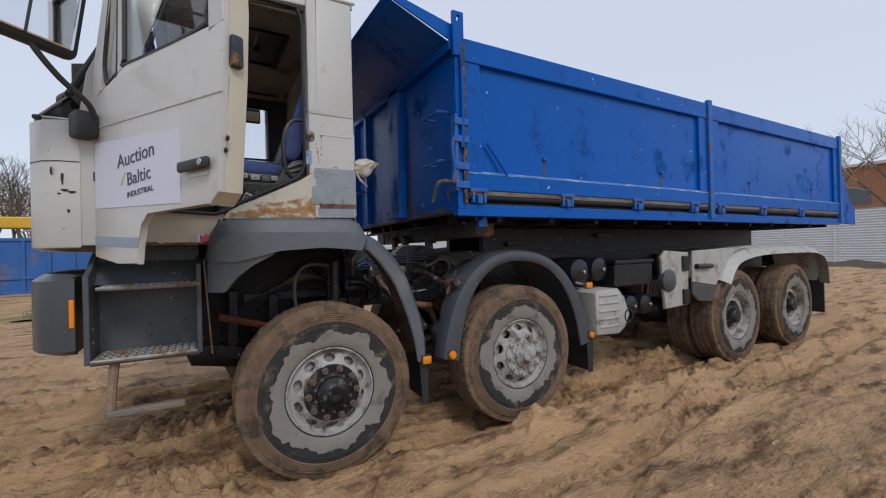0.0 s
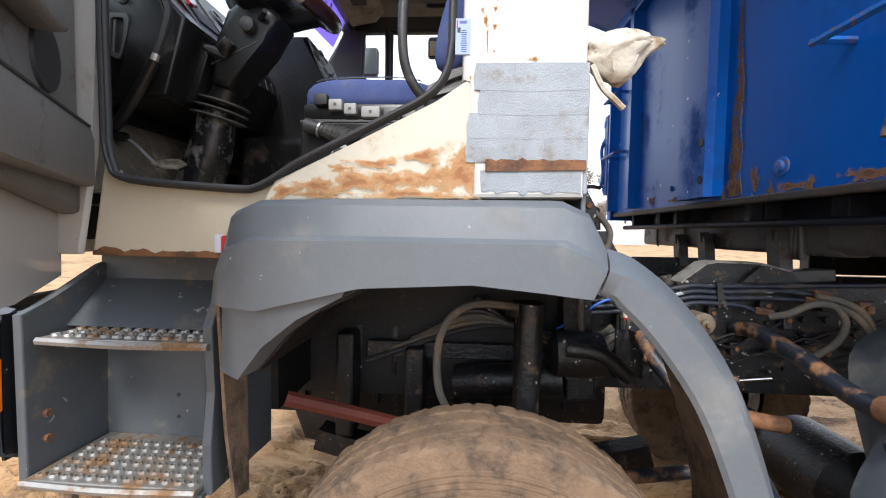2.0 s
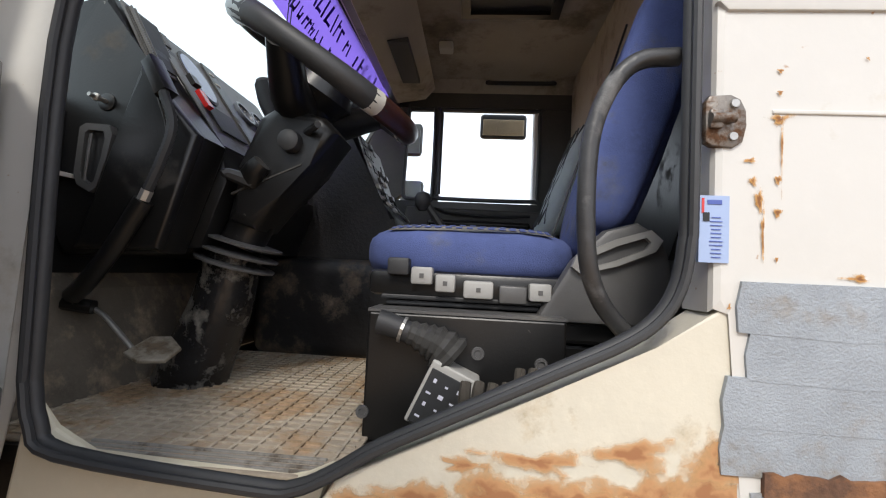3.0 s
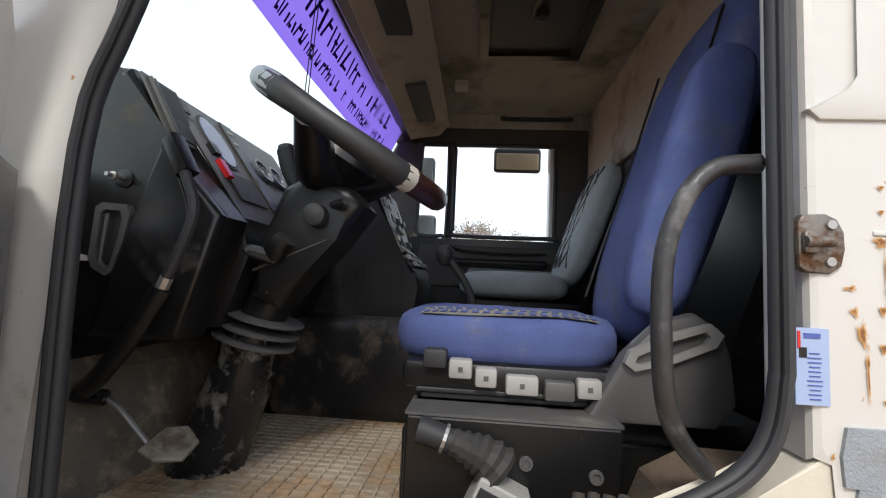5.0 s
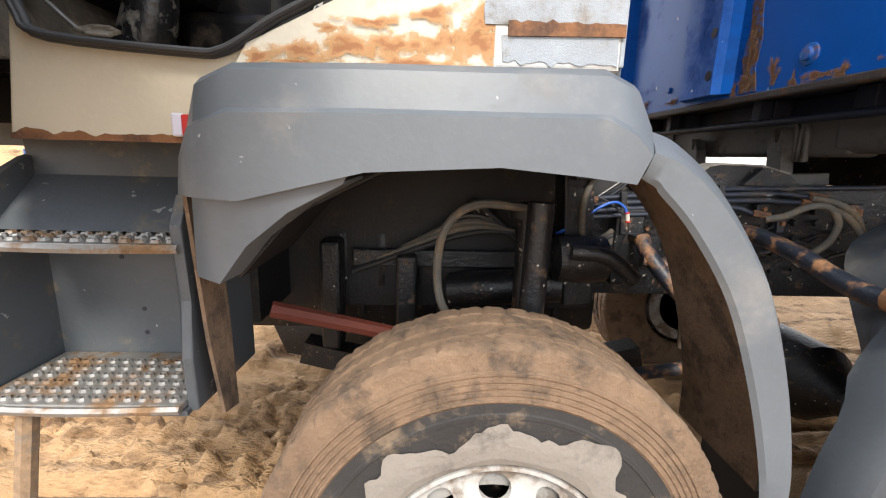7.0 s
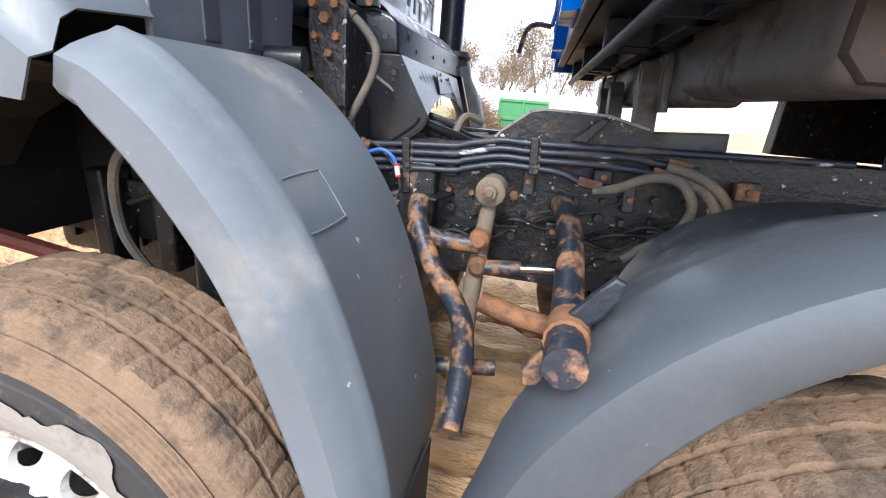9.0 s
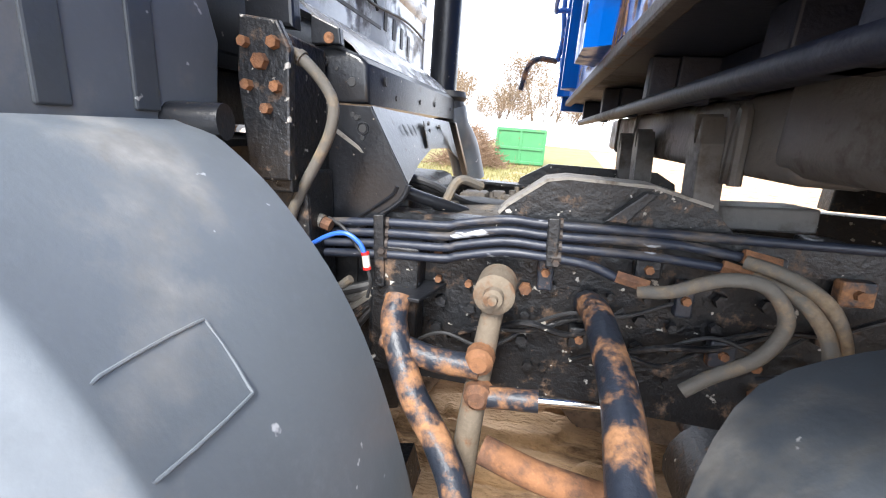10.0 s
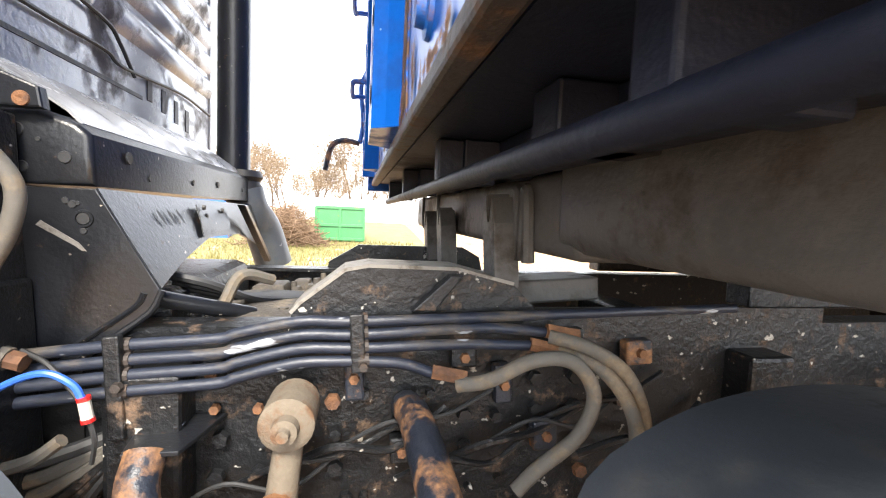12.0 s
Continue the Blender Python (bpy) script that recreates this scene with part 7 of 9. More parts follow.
us = np.linspace(-0.92, 0.9, 26)
band = part("seat_band", sheet([[on_cushion(u, 0.80 + 0.05 * math.sin(u * 4)) for u in us], [on_cushion(u, 1.0) for u in us], [on_cushion(u, 1.10 + 0.03 * math.sin(u * 7)) for u in us]], 0.002), WORN, seat, "worn grey patterned band", True)
for i in range(17):
    u = -0.88 + i * 0.106
    for v0, v1 in ((0.84, 0.93), (1.0, 1.06)):
        part("band_patch", sheet([[Vector(on_cushion(q, v)) + Vector((0, -0.002, 0.002)) for q in (u + 0.03 * (v0 > 0.9), u + 0.062 + 0.03 * (v0 > 0.9))] for v in (v0, v1)], 0.0015), SEATBLUE, band)
mat_btn = mat("grey_button", (0.36, 0.355, 0.34), 0.5, var=0.15, scale=20, bump=0.05)
for x, z, w, m_ in ((-0.608, 2.158, 0.050, RUBBER), (-0.553, 2.139, 0.050, mat_btn), (-0.499, 2.124, 0.046, mat_btn), (-0.424, 2.113, 0.068, mat_btn), (-0.347, 2.106, 0.062, FASCIA), (-0.287, 2.114, 0.050, mat_btn)):
    button = part("seat_button", box(x - w / 2, x + w / 2, 0.562, 0.60, z - 0.020, z + 0.020, 0.006, 2), m_, seat, "seat adjusting lever", True)
    if m_ is mat_btn:
        part("button_mark", box(x - 0.005, x + 0.005, 0.5605, 0.563, z - 0.005, z + 0.005), FASCIA, button)
BM_ = Matrix.Translation((-0.14, 0, 2.18)) @ Matrix.Rotation(radians(17), 4, 'Y')
cushion(-0.07, 0.07, 0.60, 1.14, 0.0, 0.98, BM_, name="backrest", mat_=SEATBLUE, label="blue cloth backrest", parent=seat)
cushion(-0.12, 0.03, 0.575, 0.67, 0.08, 0.72, BM_, name="backrest_bolster", mat_=SEATBLUE, label="blue side bolster", parent=seat)
for y in (0.685, 1.06):
    part("backrest_seam", tube([BM_ @ Vector((-0.069 - 0.002 * math.sin(z * 9), y, z)) for z in (0.10, 0.3, 0.5, 0.7, 0.86)], 0.004, 6, 3), INTERIOR, seat)
part("recliner_cover", prism([(-0.30, 2.05), (-0.04, 2.05), (0.0, 2.10), (-0.01, 2.20), (-0.03, 2.25), (-0.08, 2.28), (-0.15, 2.26), (-0.22, 2.19)], 0.56, 0.61, bev=0.015), FASCIA, seat, "dusty dark recliner cover", True)
part("recliner_lever", ring_plate([(-0.225, 2.175), (-0.205, 2.16), (-0.13, 2.18), (-0.05, 2.215), (-0.035, 2.24), (-0.06, 2.262), (-0.13, 2.24), (-0.215, 2.20)], [(-0.205, 2.178), (-0.195, 2.173), (-0.13, 2.193), (-0.07, 2.22), (-0.06, 2.235), (-0.07, 2.245), (-0.13, 2.224), (-0.20, 2.19)], 0.545, 0.562), mat("grey_lever", (0.30, 0.295, 0.28), 0.5, var=0.15, bump=0.05), seat, "grey recliner lever")
part("seat_belt", sheet([[(-0.02, 0.56, 2.2), (0.02, 0.56, 2.2)], [(0.08, 0.50, 2.6), (0.13, 0.50, 2.6)], [(0.14, 0.42, 3.0), (0.18, 0.42, 3.0)]], 0.003), INTERIOR, seat)
# passenger seat
ps = part("passenger_seat", box(-0.55, 0.0, 1.80, 2.30, 1.79, 2.25, 0.02), INTERIOR, cab, "grey passenger seat")
cushion(-0.62, -0.05, 1.78, 2.30, 2.25, 2.40, None, mat_=SEATGREY, label="grey seat cushion", parent=ps)
cushion(-0.08, 0.06, 1.78, 2.30, 0.0, 0.72, Matrix.Translation((-0.06, 0, 2.33)) @ Matrix.Rotation(radians(20), 4, 'Y'), name="backrest", mat_=SEATGREY, label="grey quilted backrest", parent=ps)
QUILT = mat("quilt_seam", (0.06, 0.065, 0.07), 0.9, bump=0)
back = Matrix.Translation((-0.06, 0, 2.33)) @ Matrix.Rotation(radians(20), 4, 'Y')
for i in range(-3, 7):
    for s_ in (-1, 1):
        pts = []
        for j in range(9):
            z = 0.08 + j * 0.07
            y = 1.78 + 0.11 * i + (s_ * z * 0.55) + (0.2 if s_ < 0 else -0.1)
            if 1.83 < y < 2.25:
                pts.append(back @ Vector((-0.079 + 0.05 * abs((y - 2.04) / 0.26) ** 4, y, z)))
        if len(pts) > 2:
            part("quilt_seam", tube(pts, 0.004, 5, 2), QUILT, ps)
# engine tunnel, gear lever, hand brake valve
TUNNEL = mat("dusty_tunnel_cover", (0.020, 0.020, 0.021), 0.42, var=0.3, scale=6, dirt=(0.16, 0.125, 0.09), dirt_amount=0.36, dirt_scale=6, bump=0.3, bump_scale=30)
part("engine_tunnel", box(-1.30, 0.2, 1.22, 1.74, 1.79, 2.18, 0.06, 3), TUNNEL, cab, "black carpeted engine tunnel", True)
part("gear_lever", tube([(-0.52, 1.35, 2.15), (-0.56, 1.32, 2.3), (-0.64, 1.30, 2.42)], (0.016, 0.016), 8), RUBBER, cab)
part("gear_knob", lathe([(-0.05, 0.015), (-0.03, 0.03), (0.0, 0.035), (0.02, 0.025), (0.03, 0.0)], (-0.655, 1.295, 2.44), "z", 14), RUBBER, cab, "black gear knob", True)
BOOT = mat("dark_rubber_boot", (0.05, 0.048, 0.045), 0.6, var=0.3, scale=14, bump=0.1)
bx_ = part("valve_bracket", box(-0.655, -0.24, 0.50, 0.56, 1.79, 2.06, 0.006), INTERIOR, cab, "black panel with the brake valve")
part("bracket_lip", box(-0.655, -0.24, 0.498, 0.62, 2.06, 2.066), FASCIA, bx_, "scuffed edge of the panel")
VM = Matrix.Translation((-0.475, 0.45, 1.925)) @ Matrix.Rotation(radians(24), 4, 'Y')
vb = part("brake_valve", box(-0.05, 0.05, -0.02, 0.05, -0.09, 0.04, 0.004), BOXGREY, bx_, "brake valve housing")
vb.matrix_world = VM
part("valve_plate", box(-0.044, 0.036, -0.024, -0.019, -0.085, 0.025, 0.001), RUBBER, vb, "black printed valve plate")
for i in range(4):
    for j in range(3):
        part("printed_mark", box(-0.036 + j * 0.025 + 0.004 * (i % 2), -0.026 + j * 0.025, -0.0255, -0.0238, -0.07 + i * 0.024, -0.0665 + i * 0.024 + 0.004 * ((i + j) % 2)), STICKER, vb)
part("valve_boot", tube([(-0.47, 0.475, 1.975), (-0.50, 0.475, 2.0), (-0.53, 0.475, 2.013), (-0.565, 0.475, 2.026)], (0.043, 0.02), 12, 4, ribs=0.2), BOOT, bx_, "wrinkled grey rubber boot")
part("valve_knob", tube([(-0.555, 0.475, 2.022), (-0.57, 0.475, 2.026), (-0.60, 0.475, 2.036), (-0.625, 0.475, 2.042)], (0.022, 0.026), 14, 3), RUBBER, bx_, "black brake knob", True)
part("knob_ring", tube([(-0.572, 0.475, 2.027), (-0.578, 0.475, 2.029)], 0.0275, 14, 0), STEEL, bx_)
for x, z in ((-0.42, 1.985), (-0.29, 1.97), (-0.655, 1.85)):
    part("panel_bolt", lathe([(0.0, 0.014), (-0.006, 0.013), (-0.006, 0.008), (-0.002, 0.007), (-0.002, 0.0)], (x, 0.50, z), "y", 14), FASCIA, bx_)
# work gloves lying on the floor by the sill
for gx, gy, gz in ((-0.40, 0.42, 1.875), (-0.30, 0.44, 1.90)):
    gl = bmesh.new()
    tube([(gx - 0.05, gy, gz - 0.03), (gx, gy + 0.01, gz), (gx + 0.06, gy + 0.02, gz - 0.01)], (0.045, 0.035), 10, 4, bm=gl)
    for k in range(4):
        tube([(gx - 0.04 + k * 0.022, gy - 0.02, gz + 0.01), (gx - 0.042 + k * 0.024, gy - 0.03, gz + 0.05 + 0.008 * (k % 2)), (gx - 0.04 + k * 0.025, gy - 0.02, gz + 0.075)], (0.013, 0.010), 8, 3, bm=gl)
    tagged(link("work_glove", gl, mat("dirty_glove", (0.06, 0.052, 0.042), 0.95, var=0.4, scale=12, bump=0.4), None, "", True), "dirty grey work glove lying in the cab", "glove", "gloves in the cab")
part("side_carpet", prism([(-0.30, 1.80), (0.15, 1.80), (0.15, 2.04), (-0.14, 2.045), (-0.22, 2.0)], CY0 + 0.11, 0.5, bev=0.02), mat("brown_carpet", (0.12, 0.085, 0.058), 0.95, var=0.3, scale=12, bump=0.4), cab, "brown dusty carpet beside the seat")
BARGREY = mat("worn_black_bar", (0.035, 0.035, 0.036), 0.4, var=0.3, scale=14, dirt=(0.13, 0.13, 0.13), dirt_amount=0.4, dirt_scale=10, bump=0.15)
# grab bar beside the door opening
part("grab_bar", tube([(-0.126, 0.29, 2.511), (-0.19, 0.285, 2.50), (-0.235, 0.28, 2.45), (-0.262, 0.28, 2.36), (-0.262, 0.28, 2.2), (-0.235, 0.30, 2.12), (-0.18, 0.33, 2.06)], 0.0145, 12), BARGREY, cab, "black grab bar worn to grey", True)
# rear wall trim, overhead shelf, roof hatch, lamp
part("rear_trim", box(0.17, 0.20, CY0 + 0.1, CY1 - 0.1, 1.79, 3.0, 0.01), INTERIOR, cab, "dark rear wall trim")
part("rear_curtain", box(0.14, 0.18, CY0 + 0.12, CY1 - 0.12, 2.95, 3.42, 0.01), HEADLINER, cab, "beige upper rear trim")
shelf = part("overhead_shelf", prism([(-1.08, 3.32), (-0.98, 3.22), (-0.80, 3.25), (-0.74, 3.32), (-0.78, 3.47), (-1.04, 3.47)], CY0 + 0.2, CY1 - 0.2, bev=0.02), HEADLINER, cab, "beige overhead shelf", True)
part("shelf_slot", box(-0.90, -0.80, 0.75, 1.15, 3.225, 3.262, 0.004), RUBBER, shelf)
part("shelf_slot", box(-0.90, -0.80, 1.55, 2.0, 3.225, 3.262, 0.004), RUBBER, shelf)
part("header_trim", prism([(-1.10, 3.43), (-1.085, 3.34), (-1.03, 3.24), (-0.985, 3.225), (-0.98, 3.40)], CY0 + 0.12, CY1 - 0.12, bev=0.012), INTERIOR, cab, "black header trim over the windscreen", True)
part("visor_cord", tube([(-1.12, 1.02, 3.35), (-1.14, 1.02, 2.9)], 0.002, 5, 0), RUBBER, cab)
part("visor_cord", tube([(-1.12, 1.045, 3.35), (-1.14, 1.045, 2.9)], 0.002, 5, 0), RUBBER, cab)
hatch = part("roof_hatch", ring_plate([(-0.56, 1.0), (-0.07, 1.0), (-0.07, 1.74), (-0.56, 1.74)], [(-0.515, 1.05), (-0.118, 1.05), (-0.118, 1.70), (-0.515, 1.70)], 3.452, 3.49, "z"), INTERIOR, cab, "dark roof hatch frame")
part("hatch_cover", box(-0.515, -0.118, 1.05, 1.70, 3.474, 3.484), RUBBER, hatch, "black hatch cover")
part("hatch_arm", box(-0.34, -0.31, 1.06, 1.40, 3.458, 3.474, 0.004), INTERIOR, hatch)
part("hatch_knob", lathe([(0.0, 0.03), (-0.03, 0.03), (-0.04, 0.0)], (-0.30, 1.38, 3.468), "z", 12), RUBBER, hatch)
part("roof_lamp", box(-0.70, -0.62, 1.98, 2.06, 3.43, 3.475, 0.008), CREAM, cab, "small square roof lamp")
part("roof_handle", tube([(-0.40, 2.30, 3.38), (-0.38, 2.27, 3.36), (-0.02, 2.27, 3.36), (0.0, 2.30, 3.38)], 0.014, 8), INTERIOR, cab, "black roof grab handle", True)

# ---------------------------------------------------------------- behind the cab
placed = set(truck.children)
# cab mount tower with bolts
tower = part("cab_mount", prism([(0.30, 1.58), (0.40, 1.58), (0.415, 1.86), (0.39, 1.915), (0.30, 1.93), (0.285, 1.80)], 0.765, 0.79, bev=0.006), CHASSIS, truck, "rusty cab mount bracket")
part("mount_web", box(0.30, 0.39, 0.79, 0.98, 1.55, 1.90, 0.006), CHASSIS, tower)
for x, z, r in ((0.312, 1.872, 0.018), (0.382, 1.868, 0.02), (0.348, 1.832, 0.026), (0.313, 1.785, 0.018), (0.382, 1.78, 0.019), (0.356, 1.735, 0.018)):
    part("mount_bolt", bolt((x, 0.765, z), r * 0.72, 0.016, "-y", bmesh.new(), x * 9), RUSTMAT, tower)
part("mount_tube", tube([(0.10, 0.62, 1.705), (0.33, 0.66, 1.70)], 0.036, 14, 0), BLACK, truck, "black stub tube", True)
part("lower_mount", box(0.27, 0.40, 0.84, 0.98, 1.0, 1.60, 0.01), CHASSIS, truck, "grimy lower mount")
# four brake pipes along the frame
for i in range(4):
    z0, z1 = 1.468 - i * 0.027, 1.488 - i * 0.026
    y = 0.935 - 0.006 * i
    pts = [(0.30, y, z0 - 0.01), (0.55, y, z0), (0.72, y, z0), (0.76, y, z0 + 0.008), (0.84, y, z1 + 0.012 * 0), (0.90, y, z1 + 0.004), (1.0, y, z1 - 0.004)]
    pts += {0: [(1.4, y, z1 - 0.015), (1.9, y, z1 - 0.03)], 1: [(1.25, y, 1.455), (1.40, y, 1.435)], 2: [(1.2, y, 1.425), (1.36, y, 1.41)], 3: [(1.08, y, 1.395), (1.14, y, 1.37)]}[i]
    part("brake_pipe", tube(pts, 0.0115, 10), PIPE, truck, "black pipe with flaking paint", True)
for x, z0, z1, nm in ((0.555, 1.30, 1.492, "pipe_clamp"), (0.99, 1.385, 1.505, "pipe_clamp")):
    part(nm, box(x - 0.014, x + 0.014, 0.905, 0.925, z0, z1, 0.004), CHASSIS, truck, "grimy pipe clamp")
for x, y, z, dx, r in ((1.14, 0.915, 1.37, 0.07, 0.016), (1.40, 0.925, 1.435, 0.07, 0.018), (1.36, 0.92, 1.41, 0.06, 0.016)):
    part("hose_fitting", tube([(x, y, z + 0.004), (x + dx, y - 0.01, z - 0.012)], r, 6, 0), RUSTMAT, truck, "rusted hose fitting")
part("brake_hose", tube([(1.19, 0.90, 1.345), (1.25, 0.87, 1.36), (1.34, 0.85, 1.40), (1.42, 0.84, 1.392), (1.465, 0.84, 1.32), (1.43, 0.84, 1.24), (1.34, 0.84, 1.18), (1.29, 0.84, 1.14)], 0.0155, 10), HOSE, truck, "dusty grey brake hose", True)
part("brake_hose", tube([(1.40, 0.91, 1.43), (1.47, 0.87, 1.41), (1.54, 0.85, 1.36), (1.575, 0.84, 1.28), (1.57, 0.82, 1.2)], 0.0155, 10), HOSE, truck, "dusty grey brake hose", True)
part("brake_hose", tube([(1.42, 0.91, 1.40), (1.50, 0.86, 1.36), (1.53, 0.80, 1.28), (1.50, 0.76, 1.18)], 0.0155, 10), HOSE, truck, "dusty grey brake hose", True)
# damper with its eye, link bars, stabiliser tubes
DUSTEYE = mat("dust_on_rubber", (0.185, 0.15, 0.11), 0.9, var=0.35, scale=14, dirt=(0.16, 0.085, 0.045), dirt_amount=0.42, dirt_scale=18, bump=0.35)
part("damper_eye", lathe([(0.06, 0.035), (0.05, 0.048), (-0.055, 0.048), (-0.062, 0.040), (-0.064, 0.024), (-0.085, 0.022), (-0.088, 0.012), (-0.10, 0.010), (-0.10, 0.0)], (0.865, 0.87, 1.335), "y", 24), DUSTEYE, truck, "dust-covered rubber damper eye", True)
part("damper", tube([(0.865, 0.86, 1.31), (0.845, 0.84, 1.18), (0.82, 0.82, 1.0), (0.80, 0.80, 0.8)], (0.026, 0.034), 12, 3), DUSTEYE, truck, "dusty rusty damper", True)
for z in (1.18, 1.09):
    part("damper_clamp", lathe([(0.0, 0.036), (-0.035, 0.034), (-0.05, 0.02), (-0.05, 0.0)], (0.84, 0.82, z), "y", 12), RUSTMAT, truck, "", True)

part("corner_bracket_web", prism([(0.55, 1.31), (0.66, 1.31), (0.58, 1.20), (0.55, 1.20)], 0.93, 0.94), RUSTPIPE, truck)
part("stabiliser_tube", tube([(0.62, 0.87, 1.29), (0.625, 0.82, 1.23), (0.69, 0.745, 1.11), (0.77, 0.69, 1.02), (0.825, 0.61, 0.955), (0.845, 0.48, 0.87), (0.84, 0.36, 0.78)], 0.034, 12), RUSTPIPE, truck, "bent tube with flaking black paint and rust", True)
part("stabiliser_tube", tube([(1.09, 0.98, 1.28), (1.10, 0.86, 1.29), (1.11, 0.62, 1.24), (1.10, 0.45, 1.19), (1.09, 0.30, 1.165), (1.075, 0.13, 1.18), (1.07, 0.05, 1.185)], 0.035, 12), RUSTPIPE, truck, "bent tube with flaking black paint and rust", True)
sl = part("mudguard_stay", tube([(1.09, 0.25, 1.17), (1.078, 0.15, 1.179)], 0.041, 14, 0), RUSTMAT, truck, "rusty mudguard stay clamp", True)
part("stay_lug", prism([(1.10, 1.185), (1.135, 1.21), (1.165, 1.25), (1.17, 1.285), (1.15, 1.295), (1.115, 1.255), (1.08, 1.22)], 0.18, 0.20, bev=0.008), RUSTPIPE, sl)
part("stay_lug", prism([(1.06, 1.12), (1.035, 1.085), (1.01, 1.08), (1.005, 1.11), (1.04, 1.16)], 0.15, 0.172, bev=0.005), RUSTPIPE, sl)
part("piston_rod", tube([(0.90, 0.80, 1.09), (1.12, 0.80, 1.10)], 0.012, 10, 0), mat("chrome_rod", (0.75, 0.75, 0.76), 0.15, metal=1.0, var=0.05, bump=0.02), truck, "bright piston rod", True)
part("rod_sleeve", tube([(0.84, 0.80, 1.085), (0.92, 0.80, 1.09), (0.98, 0.80, 1.092)], 0.026, 10, 0), RUSTPIPE, truck, "", True)
part("drag_link", tube([(0.60, 0.82, 1.20), (0.72, 0.80, 1.17), (0.84, 0.80, 1.16)], 0.03, 10), RUSTPIPE, truck, "", True)
part("drag_link", tube([(0.86, 0.74, 0.99), (0.98, 0.72, 0.96), (1.12, 0.72, 0.93)], 0.034, 10), RUSTMAT, truck, "", True)
for x in (0.63, 0.70, 0.78, 0.94, 1.0, 1.06, 1.14, 1.22, 1.30, 1.40, 1.5, 1.62):
    for z in (1.08, 1.16, 1.24, 1.31):
        if random.random() < 0.75:
            part("frame_bolt", bolt((x + random.uniform(-0.012, 0.012), 0.99, z + random.uniform(-0.01, 0.01)), random.choice((0.011, 0.015, 0.018)), 0.016, "-y", bmesh.new(), random.random()), random.choice((CHASSIS, RUSTMAT, CHASSIS)), truck)
# loose wiring, clips and caked dirt along the frame
for k in range(9):
    x0 = 0.62 + 0.11 * k
    z0 = 1.12 + 0.03 * (k % 4)
    part("frame_cable", tube([(x0, 0.975, z0), (x0 + 0.10, 0.95 - 0.01 * (k % 3), z0 + 0.05), (x0 + 0.22, 0.955, z0 + 0.02 + 0.03 * (k % 2)), (x0 + 0.34, 0.975, z0 + 0.09)], 0.005 + 0.002 * (k % 3), 7), (RUBBER, CHASSIS, CHASSIS)[k % 3], truck, "", True)
for k, (x, z, w, h) in enumerate(((0.68, 1.36, 0.05, 0.07), (0.96, 1.31, 0.04, 0.10), (1.19, 1.36, 0.06, 0.05), (1.29, 1.27, 0.04, 0.09), (1.46, 1.35, 0.05, 0.08), (1.62, 1.33, 0.07, 0.06), (1.05, 1.16, 0.05, 0.06), (1.38, 1.15, 0.06, 0.07))):
    part("frame_clip", box(x, x + w, 0.955, 0.99, z, z + h, 0.006), (CHASSIS, RUSTPIPE)[k % 2], truck, "grimy bracket on the frame")
    part("clip_bolt", bolt((x + w / 2, 0.955, z + h / 2), 0.012, 0.012, "-y", bmesh.new(), k), RUSTMAT, truck)
for x in (0.555, 0.99):
    for i in range(4):
        z = (1.468 if x < 0.7 else 1.488) - 0.0265 * i
        part("clamp_band", tube([(x, 0.936 - 0.006 * i, z - 0.0005), (x + 0.022, 0.936 - 0.006 * i, z)], 0.0145, 10, 0), EDGE, truck)
    part("clamp_bolt", bolt((x + 0.01, 0.905, 1.40), 0.010, 0.012, "-y", bmesh.new()), EDGE, truck)
GEARGREY = mat("oily_dusty_casting", (0.085, 0.075, 0.064), 0.7, metal=0.1, var=0.4, scale=14, dirt=(0.19, 0.155, 0.115), dirt_amount=0.45, dirt_scale=9, bump=0.5, bump_scale=60)
# castings on top of the gearbox
lump = random.Random(8)
for k in range(16):
    x, y, r = lump.uniform(0.66, 1.25), lump.uniform(1.1, 1.7), lump.uniform(0.025, 0.06)
    z = lump.uniform(1.46, 1.50)
    if k % 2:
        part("gearbox_casting", lathe([(-0.12, r), (0.0, r), (0.012, r * 0.8), (0.012, r * 0.35), (0.03, r * 0.3), (0.03, 0.0)], (x, y, z), "z", 14), GEARGREY, truck, "dirty aluminium casting", True)
    else:
        part("gearbox_casting", box(x - r, x + r, y - r * 1.4, y + r * 1.4, z - 0.12, z + 0.01, 0.012), GEARGREY, truck, "dirty aluminium casting", True)
# gearbox top, cables
part("gearbox", box(0.62, 1.5, 1.10, 1.45, 1.05, 1.47, 0.03), GEARGREY, truck, "dirty aluminium gearbox", True)
for i in range(9):
    part("gearbox_bolt", bolt((0.74 + 0.07 * i, 1.13 + 0.03 * (i % 3), 1.47), 0.014, 0.014, "z", bmesh.new()), GEARGREY, truck)
part("gear_pipe", tube([(0.62, 1.10, 1.44), (0.68, 1.12, 1.50), (0.72, 1.14, 1.57), (0.78, 1.2, 1.55)], 0.014, 8), HOSE, truck, "", True)
for k in range(5):
    part("cable", tube([(0.55, 1.15 + 0.05 * k, 1.58 - 0.02 * k), (0.64, 1.17 + 0.05 * k, 1.55 - 0.02 * k), (0.74, 1.25 + 0.03 * k, 1.49), (0.9, 1.35, 1.475)], 0.012, 8), RUBBER, truck, "", True)
part("intake_pipe", tube([(0.46, 2.28, 1.95), (0.46, 2.28, 3.6)], 0.075, 18, 0), BLACK, truck, "black upright intake pipe", True)
